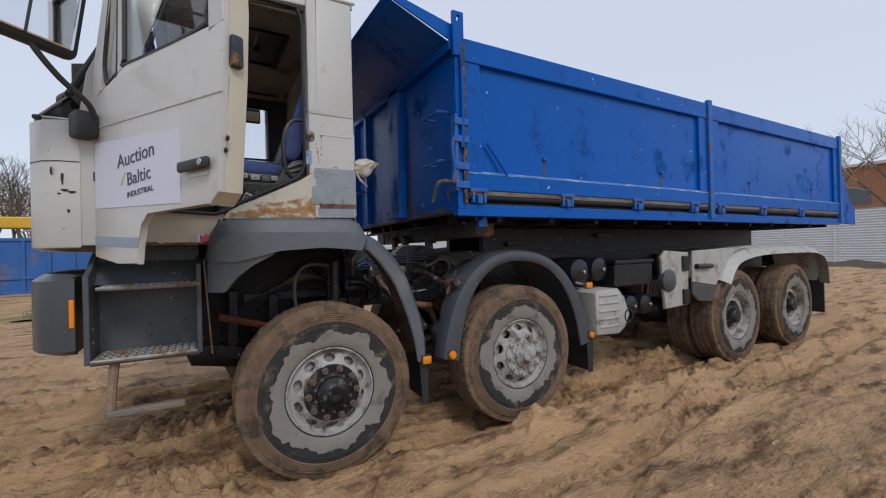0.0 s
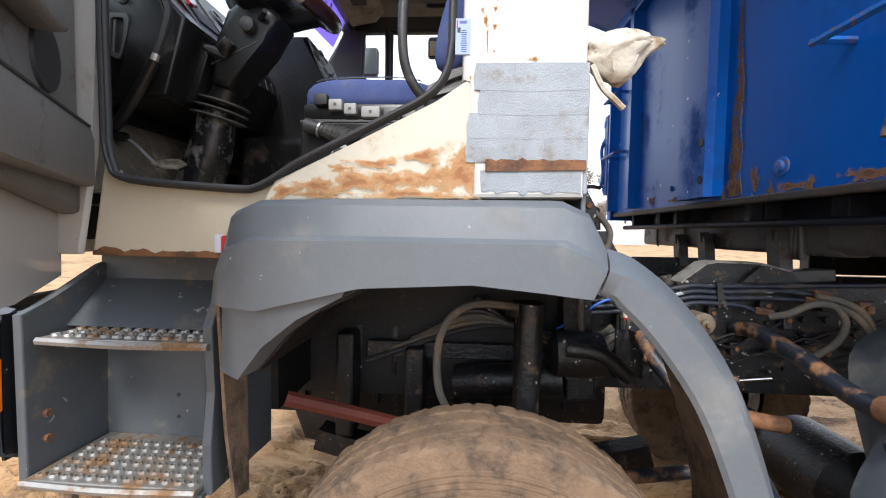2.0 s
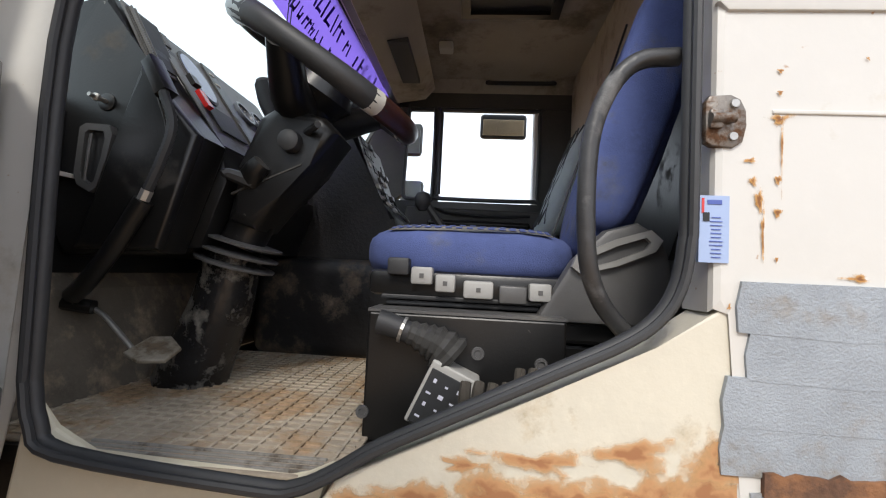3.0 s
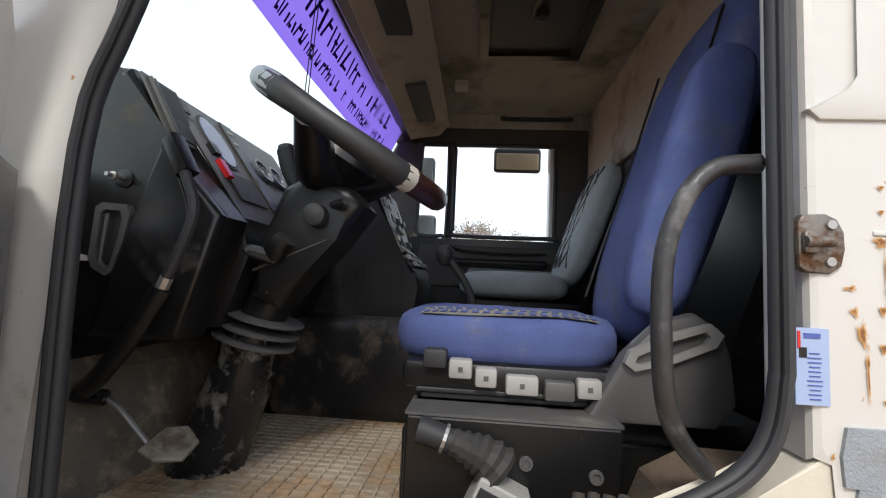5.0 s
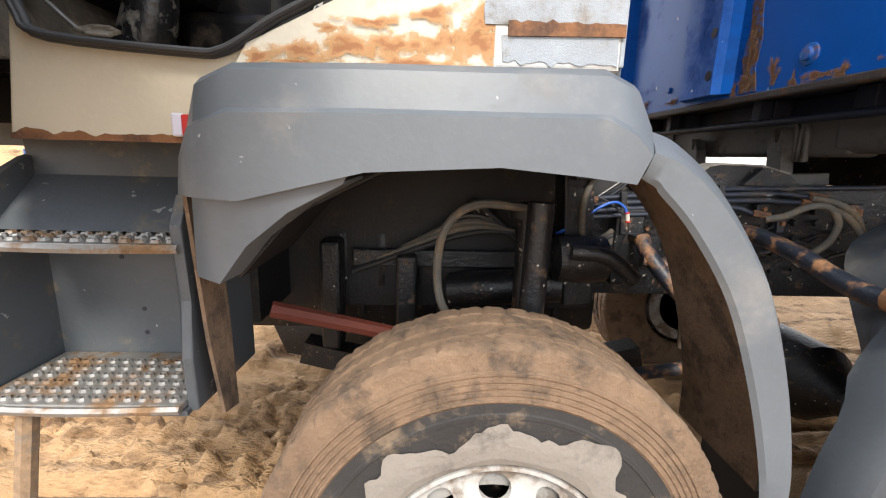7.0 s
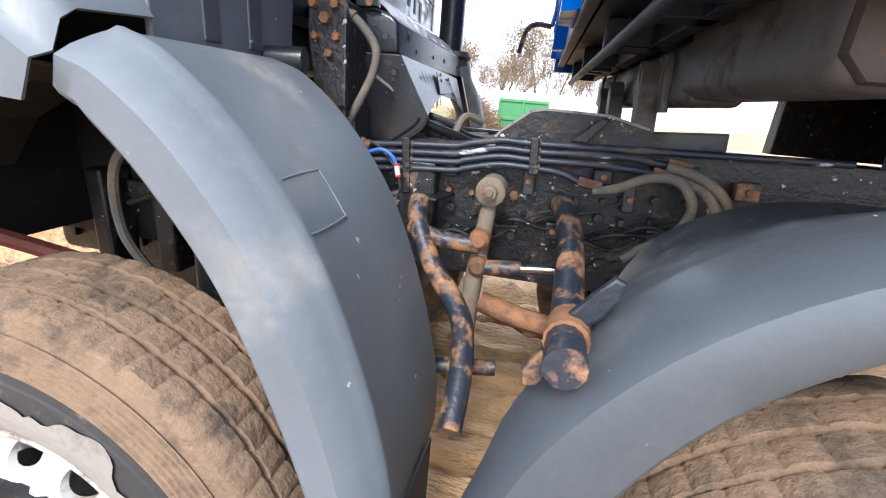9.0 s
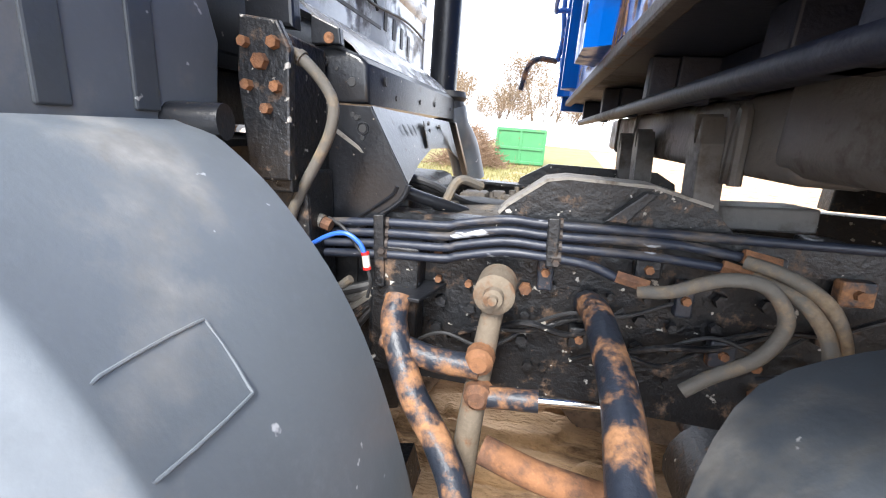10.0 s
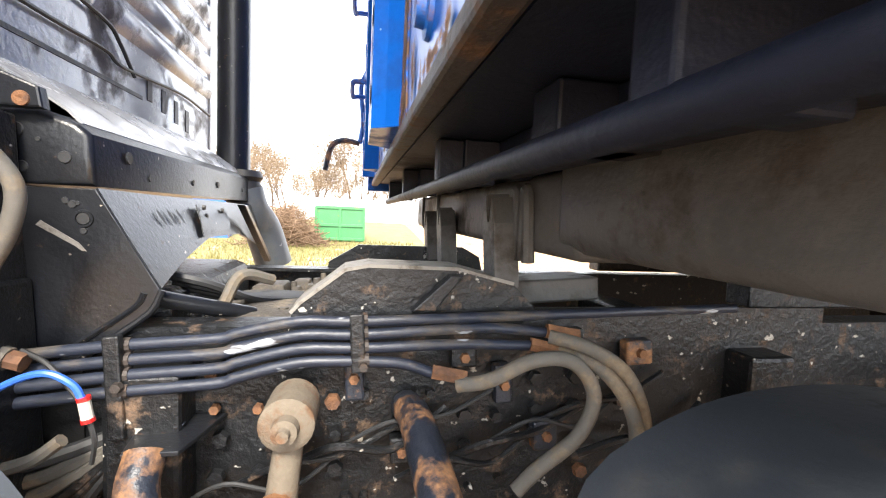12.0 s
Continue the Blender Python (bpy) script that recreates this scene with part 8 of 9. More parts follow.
part("intake_boot", lathe([(-0.10, 0.085), (-0.06, 0.075), (-0.04, 0.09), (0.0, 0.075), (0.02, 0.09), (0.05, 0.078)], (0.46, 2.28, 1.92), "z", 18), RUBBER, truck, "", True)
part("intake_elbow", tube([(0.46, 2.28, 1.88), (0.48, 2.30, 1.78), (0.52, 2.38, 1.68), (0.56, 2.42, 1.5)], 0.09, 14), GREY, truck, "grey far mudguard hose", True)
resite([o for o in truck.children if o not in placed])
# beam, shields and hoses behind the cab
part("rear_beam", prism([(0.20, 1.71), (0.36, 1.708), (0.513, 1.709), (0.507, 1.800), (0.485, 1.818), (0.43, 1.838), (0.354, 1.83), (0.20, 1.83)], 0.95, 2.08, bev=0.012, seg=3), BLACK, truck, "black pressed cross beam behind the cab", True)
for x, z, r in ((0.398, 1.800, 0.012), (0.469, 1.757, 0.011), (0.405, 1.738, 0.010), (0.43, 1.785, 0.004)):
    part("beam_hole", lathe([(0.0, r), (-0.002, r * 0.9), (-0.002, 0.0)], (x, 0.95, z), "y", 12), RUBBER, truck)
for y, z, r in ((1.07, 1.772, 0.013), (1.16, 1.738, 0.008), (1.42, 1.745, 0.008), (1.64, 1.752, 0.011), (1.95, 1.75, 0.008)):
    part("beam_hole", lathe([(0.0, r), (0.002, r * 0.9), (0.002, 0.0)], (0.512, y, z), "x", 12), RUBBER, truck)
ledge = []
for x, z in ((0.478, 1.822), (0.455, 1.845), (0.415, 1.872), (0.36, 1.905), (0.315, 1.94)):
    ledge.append([(x, 0.985 + 0.024 * i, z + (0.010 * math.sin(i * 0.42) ** 2 if 0.34 < x < 0.47 else 0.0)) for i in range(46)])
part("upper_sheet", sheet(ledge, 0.004), REARWALL, truck, "dented grey sheet above the beam", True)
upright = part("mount_upright", prism([(0.378, 1.833), (0.452, 1.833), (0.447, 1.868), (0.377, 1.896)], 0.925, 0.948, bev=0.004), BLACK, truck, "black upright plate with a rusty hole")
part("rusty_eye", lathe([(0.0, 0.013), (-0.003, 0.012), (-0.003, 0.006), (-0.001, 0.0)], (0.423, 0.925, 1.846), "y", 14), RUSTMAT, upright)
part("cab_corner_plate", prism([(0.255, 1.86), (0.372, 1.852), (0.368, 1.93), (0.35, 1.985), (0.255, 1.99)], 0.86, 0.90, bev=0.008), BLACK, truck, "black plate at the cab's lower corner")
shield = part("engine_shield", prism([(0.352, 1.704), (0.452, 1.703), (0.527, 1.705), (0.582, 1.605), (0.626, 1.530), (0.607, 1.490), (0.47, 1.386), (0.40, 1.41), (0.352, 1.50)], 0.926, 0.936, bev=0.003), BLACK, truck, "black engine shield with rust spots and bolt holes")
part("shield_lip", tube([(0.628, 0.928, 1.530), (0.609, 0.924, 1.490), (0.54, 0.922, 1.437), (0.47, 0.922, 1.384)], 0.006, 8, 3), BLACK, shield, "", True)
part("shield_bead", tube([(0.60, 0.925, 1.525), (0.585, 0.925, 1.500), (0.52, 0.925, 1.452), (0.45, 0.925, 1.405)], 0.005, 6, 4), BLACK, shield, "", True)
part("scrape", prism([(0.438, 1.640), (0.445, 1.648), (0.500, 1.612), (0.512, 1.597), (0.505, 1.598), (0.495, 1.606)], 0.9245, 0.9275), DUSTYGREY, shield, "dusty scrape across the shield")
for x, z, r in ((0.482, 1.683, 0.006), (0.492, 1.677, 0.007), (0.500, 1.679, 0.004), (0.508, 1.653, 0.011), (0.508, 1.632, 0.006), (0.372, 1.622, 0.008)):
    part("shield_hole", lathe([(0.0, r), (-0.002, r * 0.9), (-0.002, 0.0)], (x, 0.926, z), "y", 12), RUBBER, shield)
part("hole_ring", lathe([(0.0, 0.016), (-0.003, 0.015), (-0.003, 0.0115), (0.0, 0.011)], (0.508, 0.9265, 1.653), "y", 16, cap=False), BLACK, shield, "", True)
part("shield_back", sheet([[(0.528, 0.93, 1.706), (0.576, 0.93, 1.62), (0.626, 0.93, 1.533)], [(0.532, 1.12, 1.702), (0.566, 1.12, 1.63), (0.598, 1.12, 1.565)], [(0.532, 1.35, 1.70), (0.560, 1.35, 1.64), (0.578, 1.35, 1.60)], [(0.530, 1.7, 1.696), (0.552, 1.7, 1.64), (0.566, 1.7, 1.59)], [(0.522, 2.08, 1.69), (0.540, 2.08, 1.63), (0.550, 2.08, 1.52)]], 0.006), BLACK, truck, "glossy rear face of the engine shield", True)
for i in range(3):
    hole = bmesh.new()
    ring = []
    for j in range(12):
        a = 2 * math.pi * j / 12
        y, z = 1.10 + i * 0.05 + 0.008 * math.cos(a) - 0.006 * math.sin(a), 1.655 + 0.017 * math.sin(a)
        ring.append(hole.verts.new((0.532 + (1.702 - z) * 0.46 + 0.0055, y, z)))
    hole.faces.new(ring)
    part("shield_slot", hole, RUBBER, truck)
part("torn_plate", sheet([[(0.553, 1.32, 1.685), (0.556, 1.55, 1.68)], [(0.572, 1.30, 1.64), (0.574, 1.55, 1.635)], [(0.585, 1.28, 1.605), (0.580, 1.52, 1.615)]], 0.003), BLACK, truck, "bent loose plate on the shield", True)
for y, z in ((1.34, 1.678), (1.36, 1.655), (1.50, 1.67)):
    part("plate_rivet", bolt((0.562, y, z), 0.008, 0.006, "x", bmesh.new()), RUBBER, truck)
part("far_stay", prism([(1.62, 1.69), (1.66, 1.69), (2.10, 1.46), (2.06, 1.45)], 0.575, 0.60, "x", bev=0.003), BLACK, truck, "black flat stay with holes")
part("shield_brace", tube([(0.598, 0.955, 1.512), (0.66, 1.0, 1.488), (0.75, 1.07, 1.452)], 0.0165, 10, 3), BLACK, truck, "black stay tube", True)
part("breather_hose", tube([(0.352, 0.785, 1.803), (0.397, 0.79, 1.795), (0.429, 0.79, 1.783), (0.474, 0.79, 1.742), (0.499, 0.79, 1.698), (0.492, 0.79, 1.644), (0.466, 0.79, 1.588), (0.422, 0.79, 1.508), (0.396, 0.79, 1.44), (0.394, 0.79, 1.347), (0.41, 0.80, 1.26)], 0.0122, 12), HOSE, truck, "dusty grey rubber hose", True)
part("hose_clip", tube([(0.423, 0.79, 1.786), (0.433, 0.79, 1.780)], 0.0165, 12, 0), HOSE, truck)
part("corrugated_hose", tube([(0.335, 0.85, 1.745), (0.353, 0.86, 1.727), (0.379, 0.86, 1.68), (0.391, 0.86, 1.615), (0.395, 0.86, 1.526), (0.402, 0.86, 1.471)], 0.0125, 10, 18, ribs=0.16), RUBBER, truck, "black corrugated conduit")
con = part("cable_connector", tube([(0.380, 0.855, 1.452), (0.41, 0.852, 1.444), (0.445, 0.85, 1.434)], (0.022, 0.018), 10, 3), HOSE, truck, "dirty cable connector")
part("connector_cap", tube([(0.442, 0.85, 1.435), (0.466, 0.849, 1.428)], 0.015, 8, 0), RUSTMAT, con)
for k in range(4):
    part("connector_rib", tube([(0.392 + 0.011 * k, 0.853, 1.449 - 0.003 * k), (0.396 + 0.011 * k, 0.853, 1.448 - 0.003 * k)], 0.0225, 10, 0), HOSE, con)
part("blue_hose", tube([(0.30, 0.80, 1.30), (0.374, 0.80, 1.341), (0.428, 0.80, 1.384), (0.483, 0.80, 1.418), (0.524, 0.80, 1.428), (0.557, 0.80, 1.41), (0.570, 0.80, 1.386)], 0.0055, 8), BLUETUBE, truck, "bright blue air tube", True)
fit_ = part("hose_coupling", tube([(0.571, 0.80, 1.390), (0.577, 0.80, 1.352)], 0.0085, 12, 0), CREAM, truck, "pale coupling with red collars")
for q in (0.06, 0.94):
    c = Vector((0.571, 0.80, 1.390)).lerp(Vector((0.577, 0.80, 1.352)), q)
    part("coupling_collar", tube([tuple(c + Vector((-0.0005, 0, 0.003))), tuple(c - Vector((-0.0005, 0, 0.003)))], 0.0095, 12, 0), REDLENS, fit_)
part("loose_wire", tube([(0.455, 0.86, 1.445), (0.50, 0.84, 1.43), (0.54, 0.82, 1.40), (0.572, 0.80, 1.375)], 0.004, 6), RUBBER, truck)
part("loose_wire", tube([(0.579, 0.80, 1.352), (0.585, 0.80, 1.32), (0.575, 0.81, 1.28)], 0.004, 6), RUBBER, truck)
part("grey_hose_end", tube([(0.44, 0.82, 1.27), (0.49, 0.82, 1.285), (0.53, 0.82, 1.315)], 0.0105, 8), HOSE, truck, "", True)
part("corner_bracket", prism([(0.598, 0.93), (0.618, 0.80), (0.70, 0.80), (0.737, 0.93)], 1.288, 1.297, "z", bev=0.002), BLACK, truck, "black bracket plate")
# front suspension seen in the arch
part("suspension_post", tube([(0.16, 0.66, 1.40), (0.16, 0.66, 1.0), (0.15, 0.62, 0.75)], 0.045, 14, 0), CHASSIS, truck, "muddy damper in the wheel arch", True)
part("post_cap", lathe([(0.0, 0.075), (0.03, 0.08), (0.05, 0.06), (0.05, 0.0)], (0.16, 0.66, 1.38), "z", 18), CHASSIS, truck, "", True)
part("arch_damper", tube([(0.155, 0.50, 1.45), (0.15, 0.50, 1.2), (0.14, 0.50, 0.9)], 0.042, 14, 0), CHASSIS, truck, "muddy damper tube", True)
part("arch_hose", tube([(0.14, 0.60, 1.42), (-0.05, 0.55, 1.43), (-0.15, 0.52, 1.34), (-0.16, 0.52, 1.15), (-0.1, 0.55, 1.0)], 0.014, 8), HOSE, truck, "dusty brake hose in the arch", True)
part("leaf_spring", prism(arc(0.0, 3.4, 2.75, 255, 285, 14) + arc(0.0, 3.4, 2.66, 285, 255, 14), 0.80, 0.90), CHASSIS, truck, "muddy leaf spring")
part("red_rod", tube([(-0.70, 0.50, 1.085), (-0.45, 0.58, 1.00), (-0.15, 0.66, 0.90)], 0.028, 8), mat("rusty_red_paint", (0.16, 0.035, 0.02), 0.7, var=0.4, scale=12, dirt=(0.14, 0.09, 0.06), dirt_amount=0.4, dirt_scale=8, bump=0.3), truck, "rusty red rod", True)
# this plate and the arch roof and front plates carry painted-in deep shade
part("arch_back_plate", box(-1.2, 0.5, 0.93, 0.95, 0.95, 1.62), SHADE_LINER, truck)
engine = part("engine_block", box(-1.15, 0.60, 1.06, 1.72, 0.78, 1.50, 0.04), CHASSIS, truck, "grimy black engine block between the rails", True)
part("oil_sump", prism([(-0.95, 0.80), (0.30, 0.80), (0.22, 0.60), (-0.55, 0.56), (-0.88, 0.62)], 1.12, 1.64, bev=0.03), CHASSIS, engine, "", True)
for k in range(9):
    part("engine_rib", box(-1.05 + k * 0.18, -1.02 + k * 0.18, 1.035, 1.07, 0.86, 1.40, 0.006), CHASSIS, engine)
for k in range(3):
    part("oil_filter", lathe([(-0.14, 0.0), (-0.14, 0.05), (-0.12, 0.062), (0.10, 0.062), (0.12, 0.05), (0.14, 0.05)], (-0.55 + 0.16 * k, 0.99, 1.16), "z", 18), CHASSIS, engine, "", True)
part("frame_side_plate", box(-0.50, 0.34, 0.86, 0.885, 1.14, 1.21, 0.006), CHASSIS, truck, "grimy flat bar along the frame")
for k in range(5):
    part("spring_leaf", prism(arc(0.0, 3.4 - 0.012 * k, 2.75 + 0.016 * k, 262 - 4 + k, 282 - k, 12) + arc(0.0, 3.4 - 0.012 * k, 2.737 + 0.016 * k, 282 - k, 258 + k, 12), 0.775, 0.80), CHASSIS, truck, "muddy spring leaf")
part("tie_rod", tube([(-0.30, 0.62, 0.72), (0.2, 0.66, 0.74), (0.62, 0.70, 0.76), (0.95, 0.72, 0.80)], 0.026, 10, 3), RUSTPIPE, truck, "rusty steering tie rod", True)
part("arch_roof_plate", box(-0.8, 0.30, 0.40, 0.93, 1.60, 1.615), SHADE_LINER, truck)
part("arch_front_plate", box(-0.80, -0.775, 0.60, 0.95, 1.0, 1.62), SHADE_LINER, truck)
part("spring_hanger", box(-0.62, -0.54, 0.80, 0.92, 0.80, 1.25, 0.015), CHASSIS, truck, "muddy spring hanger")
part("frame_bracket", box(-0.32, -0.24, 0.78, 0.92, 0.9, 1.20, 0.012), CHASSIS, truck, "grimy frame bracket")
part("steering_box", tube([(-0.10, 0.86, 1.05), (0.10, 0.80, 1.08), (0.32, 0.78, 1.10)], 0.07, 12), CHASSIS, truck, "grimy steering box", True)
for k in range(6):
    part("arch_pipe", tube([(-0.5 + 0.1 * k, 0.86, 1.12 + 0.05 * k), (0.0, 0.82, 1.30 + 0.02 * k), (0.4, 0.86, 1.25 - 0.03 * k), (0.62, 0.90, 1.3)], 0.013, 8), random.choice((CHASSIS, RUBBER, HOSE)), truck, "", True)
part("brake_chamber", lathe([(-0.12, 0.05), (-0.10, 0.085), (0.0, 0.09), (0.08, 0.085), (0.10, 0.04)], (0.38, 0.72, 1.22), "x", 20), CHASSIS, truck, "grimy brake chamber", True)
part("arch_pipe_stub", tube([(0.30, 0.60, 1.27), (0.42, 0.58, 1.26), (0.52, 0.58, 1.18)], 0.028, 10), CHASSIS, truck, "", True)

# ---------------------------------------------------------------- plastic bag tied to the cab corner
bagm = bmesh.new()
bmesh.ops.create_icosphere(bagm, subdivisions=4, radius=1.0)
for v in bagm.verts:
    c = v.co.copy()
    taper = 1.0 - 0.55 * smooth01(0.1, 1.0, c.x)
    drop = -0.55 * smooth01(-0.2, -1.0, c.z) * (1 - abs(c.x))
    f = 1 + 0.22 * noise.noise(c * 2.6) + 0.10 * noise.noise(c * 7.0)
    v.co = Vector((0.355 + 0.115 * c.x * f, 0.30 + 0.05 * c.y * f * taper, 2.215 + 0.052 * c.z * f * taper + 0.022 * c.x + 0.09 * drop))
bag = tagged(link("plastic_bag", bagm, BAG, None, "", True), "crumpled dirty white plastic bag tied to cab corner", "bag")
cordm = tube([(0.27, 0.27, 2.16), (0.30, 0.27, 2.10), (0.335, 0.27, 2.065), (0.36, 0.27, 2.04)], 0.009, 6)
cord = tagged(link("tied_rag", cordm, BAG, None, "", True), "twisted white rag end hanging from bag", "rag")

# ---------------------------------------------------------------- surroundings
def fence_run(x0, y0, x1, y1, z, h):
    """Sheet fence with level ribs, one panel for each two metres, and posts."""
    f = thing("metal_fence", "pale corrugated sheet metal fence with level ribs", "fence")
    a, b = Vector((x0, y0, 0)), Vector((x1, y1, 0))
    n = max(1, round((b - a).length / 2.4))
    d = (b - a).normalized()
    nrm = Vector((-d.y, d.x, 0))
    ribs = 22
    for i in range(n):
        p, q = a.lerp(b, i / n) + d * 0.01, a.lerp(b, (i + 1) / n) - d * 0.01
        rows = []
        for k in range(ribs * 2 + 1):
            off = nrm * (0.03 if k % 2 else -0.03)
            zz = z + h * k / (ribs * 2)
            rows.append([tuple(p + off + Vector((0, 0, zz))), tuple(q + off + Vector((0, 0, zz)))])
        bm = bmesh.new()
        g = [[bm.verts.new(c) for c in r] for r in rows]
        for k in range(len(g) - 1):
            bm.faces.new((g[k][0], g[k][1], g[k + 1][1], g[k + 1][0]))
        part("fence_panel", bm, FENCE, f)
        c = p - d * 0.01
        part("fence_post", box(c.x - 0.04, c.x + 0.04, c.y - 0.04, c.y + 0.04, z - 0.3, z + h + 0.03), FENCE, f)
    return f


fence_run(-3.2, 31.0, 30.0, 31.0, 0.75, 1.75)
fence_run(30.0, 31.0, 28.0, -30.0, 0.2, 3.0)

# soil bank along the fence
bm = bmesh.new()
g = []
for i in range(60):
    y = 22 - i * 0.75
    row = []
    for k, (dx, h) in enumerate(((-3.2, -0.3), (-2.4, 0.25), (-1.5, 0.62), (-0.7, 0.72), (0.2, 0.4), (0.9, -0.3))):
        row.append(bm.verts.new((26.2 + dx, y, h * (0.8 + 0.5 * noise.noise((y * 0.5, k, 0))) + 0.15 * noise.noise((y * 1.4, dx, 3)))))
    g.append(row)
for a, b in zip(g, g[1:]):
    for k in range(5):
        bm.faces.new((a[k], a[k + 1], b[k + 1], b[k]))
tagged(link("soil_bank", bm, mat("dark_soil", (0.09, 0.065, 0.045), 0.95, var=0.35, scale=2, bump=0.5, bump_scale=12), None, "", True), "low bank of dark soil below the fence", "soil bank", kind="structure")


def waste_container(m, material, rib_material, label, length=6.0, height=2.0):
    c = thing("waste_container", label, "container", "containers at the yard's edge")
    c.matrix_world = m
    L, D, H = length, 2.4, height
    part("container_wall", box(0, L, 0, 0.05, 0.2, H), material, c)
    part("container_wall", box(0, L, D - 0.05, D, 0.2, H), material, c)
    part("container_end", box(0, 0.05, 0, D, 0.2, H), material, c)
    part("container_end", box(L - 0.05, L, 0, D, 0.2, H), material, c)
    part("container_floor", box(0, L, 0, D, 0.15, 0.25), rib_material, c)
    for z in (0.25, 0.85, H):
        part("container_rail", box(-0.03, L + 0.03, -0.06, 0.06, z - 0.06, z + 0.06, 0.01), rib_material, c)
    k = int(L / 0.75)
    for i in range(k + 1):
        x = i * L / k
        part("container_rib", box(x - 0.05, x + 0.05, -0.07, 0.02, 0.2, H, 0.008), rib_material, c)
    return c


waste_container(pose(-8.2, 19.7, 0.02, 0, 0, 3), CONTBLUE, CONTBLUE, "ribbed blue steel waste container on bare soil", 3.8, 2.35)
waste_container(pose(-10.5, 19.6, 0.02, 0, 0, 3), CONTBLUE, CONTBROWN, "blue and rusty brown waste container on soil", 2.15, 2.3)
waste_container(pose(-0.76, 19.45, 0.18, 0, 0, 0), GREENBOX, GREENBOX, "green steel waste container before the fence", 2.05, 1.62)


def drum(x, y, z):
    b = tagged(link("steel_drum", lathe([(0, 0.0), (0, 0.29), (0.02, 0.3), (0.3, 0.29), (0.31, 0.3), (0.58, 0.29), (0.6, 0.3), (0.86, 0.29), (0.88, 0.3), (0.88, 0.27), (0.86, 0.0)], (x, y, z), "z", 24), CONTBLUE, None, "", True), "blue steel drum standing on soil", "drum", "blue drums")
    return b


for x, y in ((-10.6, 11.6), (-11.25, 11.9), (-9.9, 11.9)):
    drum(x, y, ground_height(x, y) - 0.08)

# yellow crane truck behind the containers
crane = thing("crane_truck", "yellow mobile crane parked on bare soil", "crane", at=(-13.0, 20.5, 0.1))
crane.rotation_euler = (0, 0, radians(8))
part("carrier", box(-2.4, 2.2, -1.1, 1.1, 0.85, 1.35, 0.04), BLACK, crane, "dark carrier frame")
part("cabin", prism([(-0.2, 1.35), (1.9, 1.35), (1.9, 2.1), (1.5, 2.75), (-0.2, 2.75)], -1.1, 1.1, bev=0.06), YELLOW, crane, "yellow cabin", True)
part("cabin_window", prism([(0.3, 2.05), (1.7, 2.05), (1.4, 2.6), (0.3, 2.6)], -1.12, -1.09), INTERIOR, crane)
part("superstructure", box(-2.3, -0.3, -1.1, 1.1, 1.4, 2.3, 0.08), YELLOW, crane, "yellow crane house")
part("boom", box(-2.4, 7.4, -0.35, 0.35, 2.78, 3.25, 0.04), YELLOW, crane, "yellow telescopic boom")
part("red_block", box(7.0, 7.6, -0.4, 0.4, 2.5, 3.2, 0.03), REDLENS, crane)
part("cabin_window", prism([(-0.1, 2.05), (0.2, 2.05), (0.2, 2.6), (-0.1, 2.6)], -1.12, -1.09), INTERIOR, crane)
part("tool_locker", box(-2.2, 1.0, -1.16, -1.1, 0.9, 1.3, 0.02), BLACK, crane, "dark locker below the deck")
part("hand_rail", tube([(-2.2, -1.1, 2.3), (-2.2, -1.1, 2.7), (-0.4, -1.1, 2.7), (-0.4, -1.1, 2.3)], 0.02, 6, 0), YELLOW, crane)
for x in (1.2, -0.2, -1.6):
    w = part("crane_wheel", lathe([(-1.25, 0.0), (-1.25, 0.3), (-1.2, 0.5), (-1.15, 0.55), (-0.85, 0.55), (-0.8, 0.3)], (x, 0, 0.55), "y", 28), RUBBER, crane, "dusty wheel", True)
    part("crane_rim", lathe([(-1.255, 0.0), (-1.26, 0.28), (-1.24, 0.3)], (x, 0, 0.55), "y", 24), RIM, w)

# sand mound beyond the truck's nose
bm = bmesh.new()
bmesh.ops.create_grid(bm, x_segments=50, y_segments=30, size=1)
for v in bm.verts:
    x, y = v.co.x, v.co.y
    h = max(0, 1 - x * x) * max(0, 1 - y * y)
    v.co = Vector((-20 + x * 9, 24 + y * 4, -0.3 + 2.9 * h ** 0.7 + 0.5 * noise.noise((x * 4, y * 4, 0)) * h + 0.15 * noise.noise((x * 14, y * 14, 0))))
tagged(link("sand_mound", bm, SOIL, None, "", True), "heap of pale excavated sand", "sand heap", kind="structure")

# grass strip and brush pile beyond the gap
GRASS = mat("grass_blades", (0.20, 0.175, 0.06), 0.9, var=0.45, scale=1.5, bump=0.0)
rnd = random.Random(4)
gvs, gfs = [], []
for i in range(5000):
    x, y = rnd.uniform(-5, 3.5), rnd.uniform(12.5, 19.3)
    z = ground_height(x, y)
    a, h, w = rnd.uniform(0, 6.28), rnd.uniform(0.06, 0.22), rnd.uniform(0.012, 0.03)
    k = len(gvs)
    gvs += [(x - w * math.cos(a), y - w * math.sin(a), z - 0.02), (x + w * math.cos(a), y + w * math.sin(a), z - 0.02), (x + rnd.uniform(-.08, .08), y + rnd.uniform(-.08, .08), z + h)]
    gfs.append((k, k + 1, k + 2))
gm = bpy.data.meshes.new("grass")
gm.from_pydata(gvs, [], gfs)
gm.materials.append(GRASS)
tagged(new("grass", gm), "rough yellow green grass before the fence", "grass", kind="stuff")
turf = bmesh.new()
gg = [[turf.verts.new((x, y, ground_height(x, y) + 0.025)) for x in np.linspace(-5.5, 4, 24)] for y in np.linspace(12, 30.8, 30)]
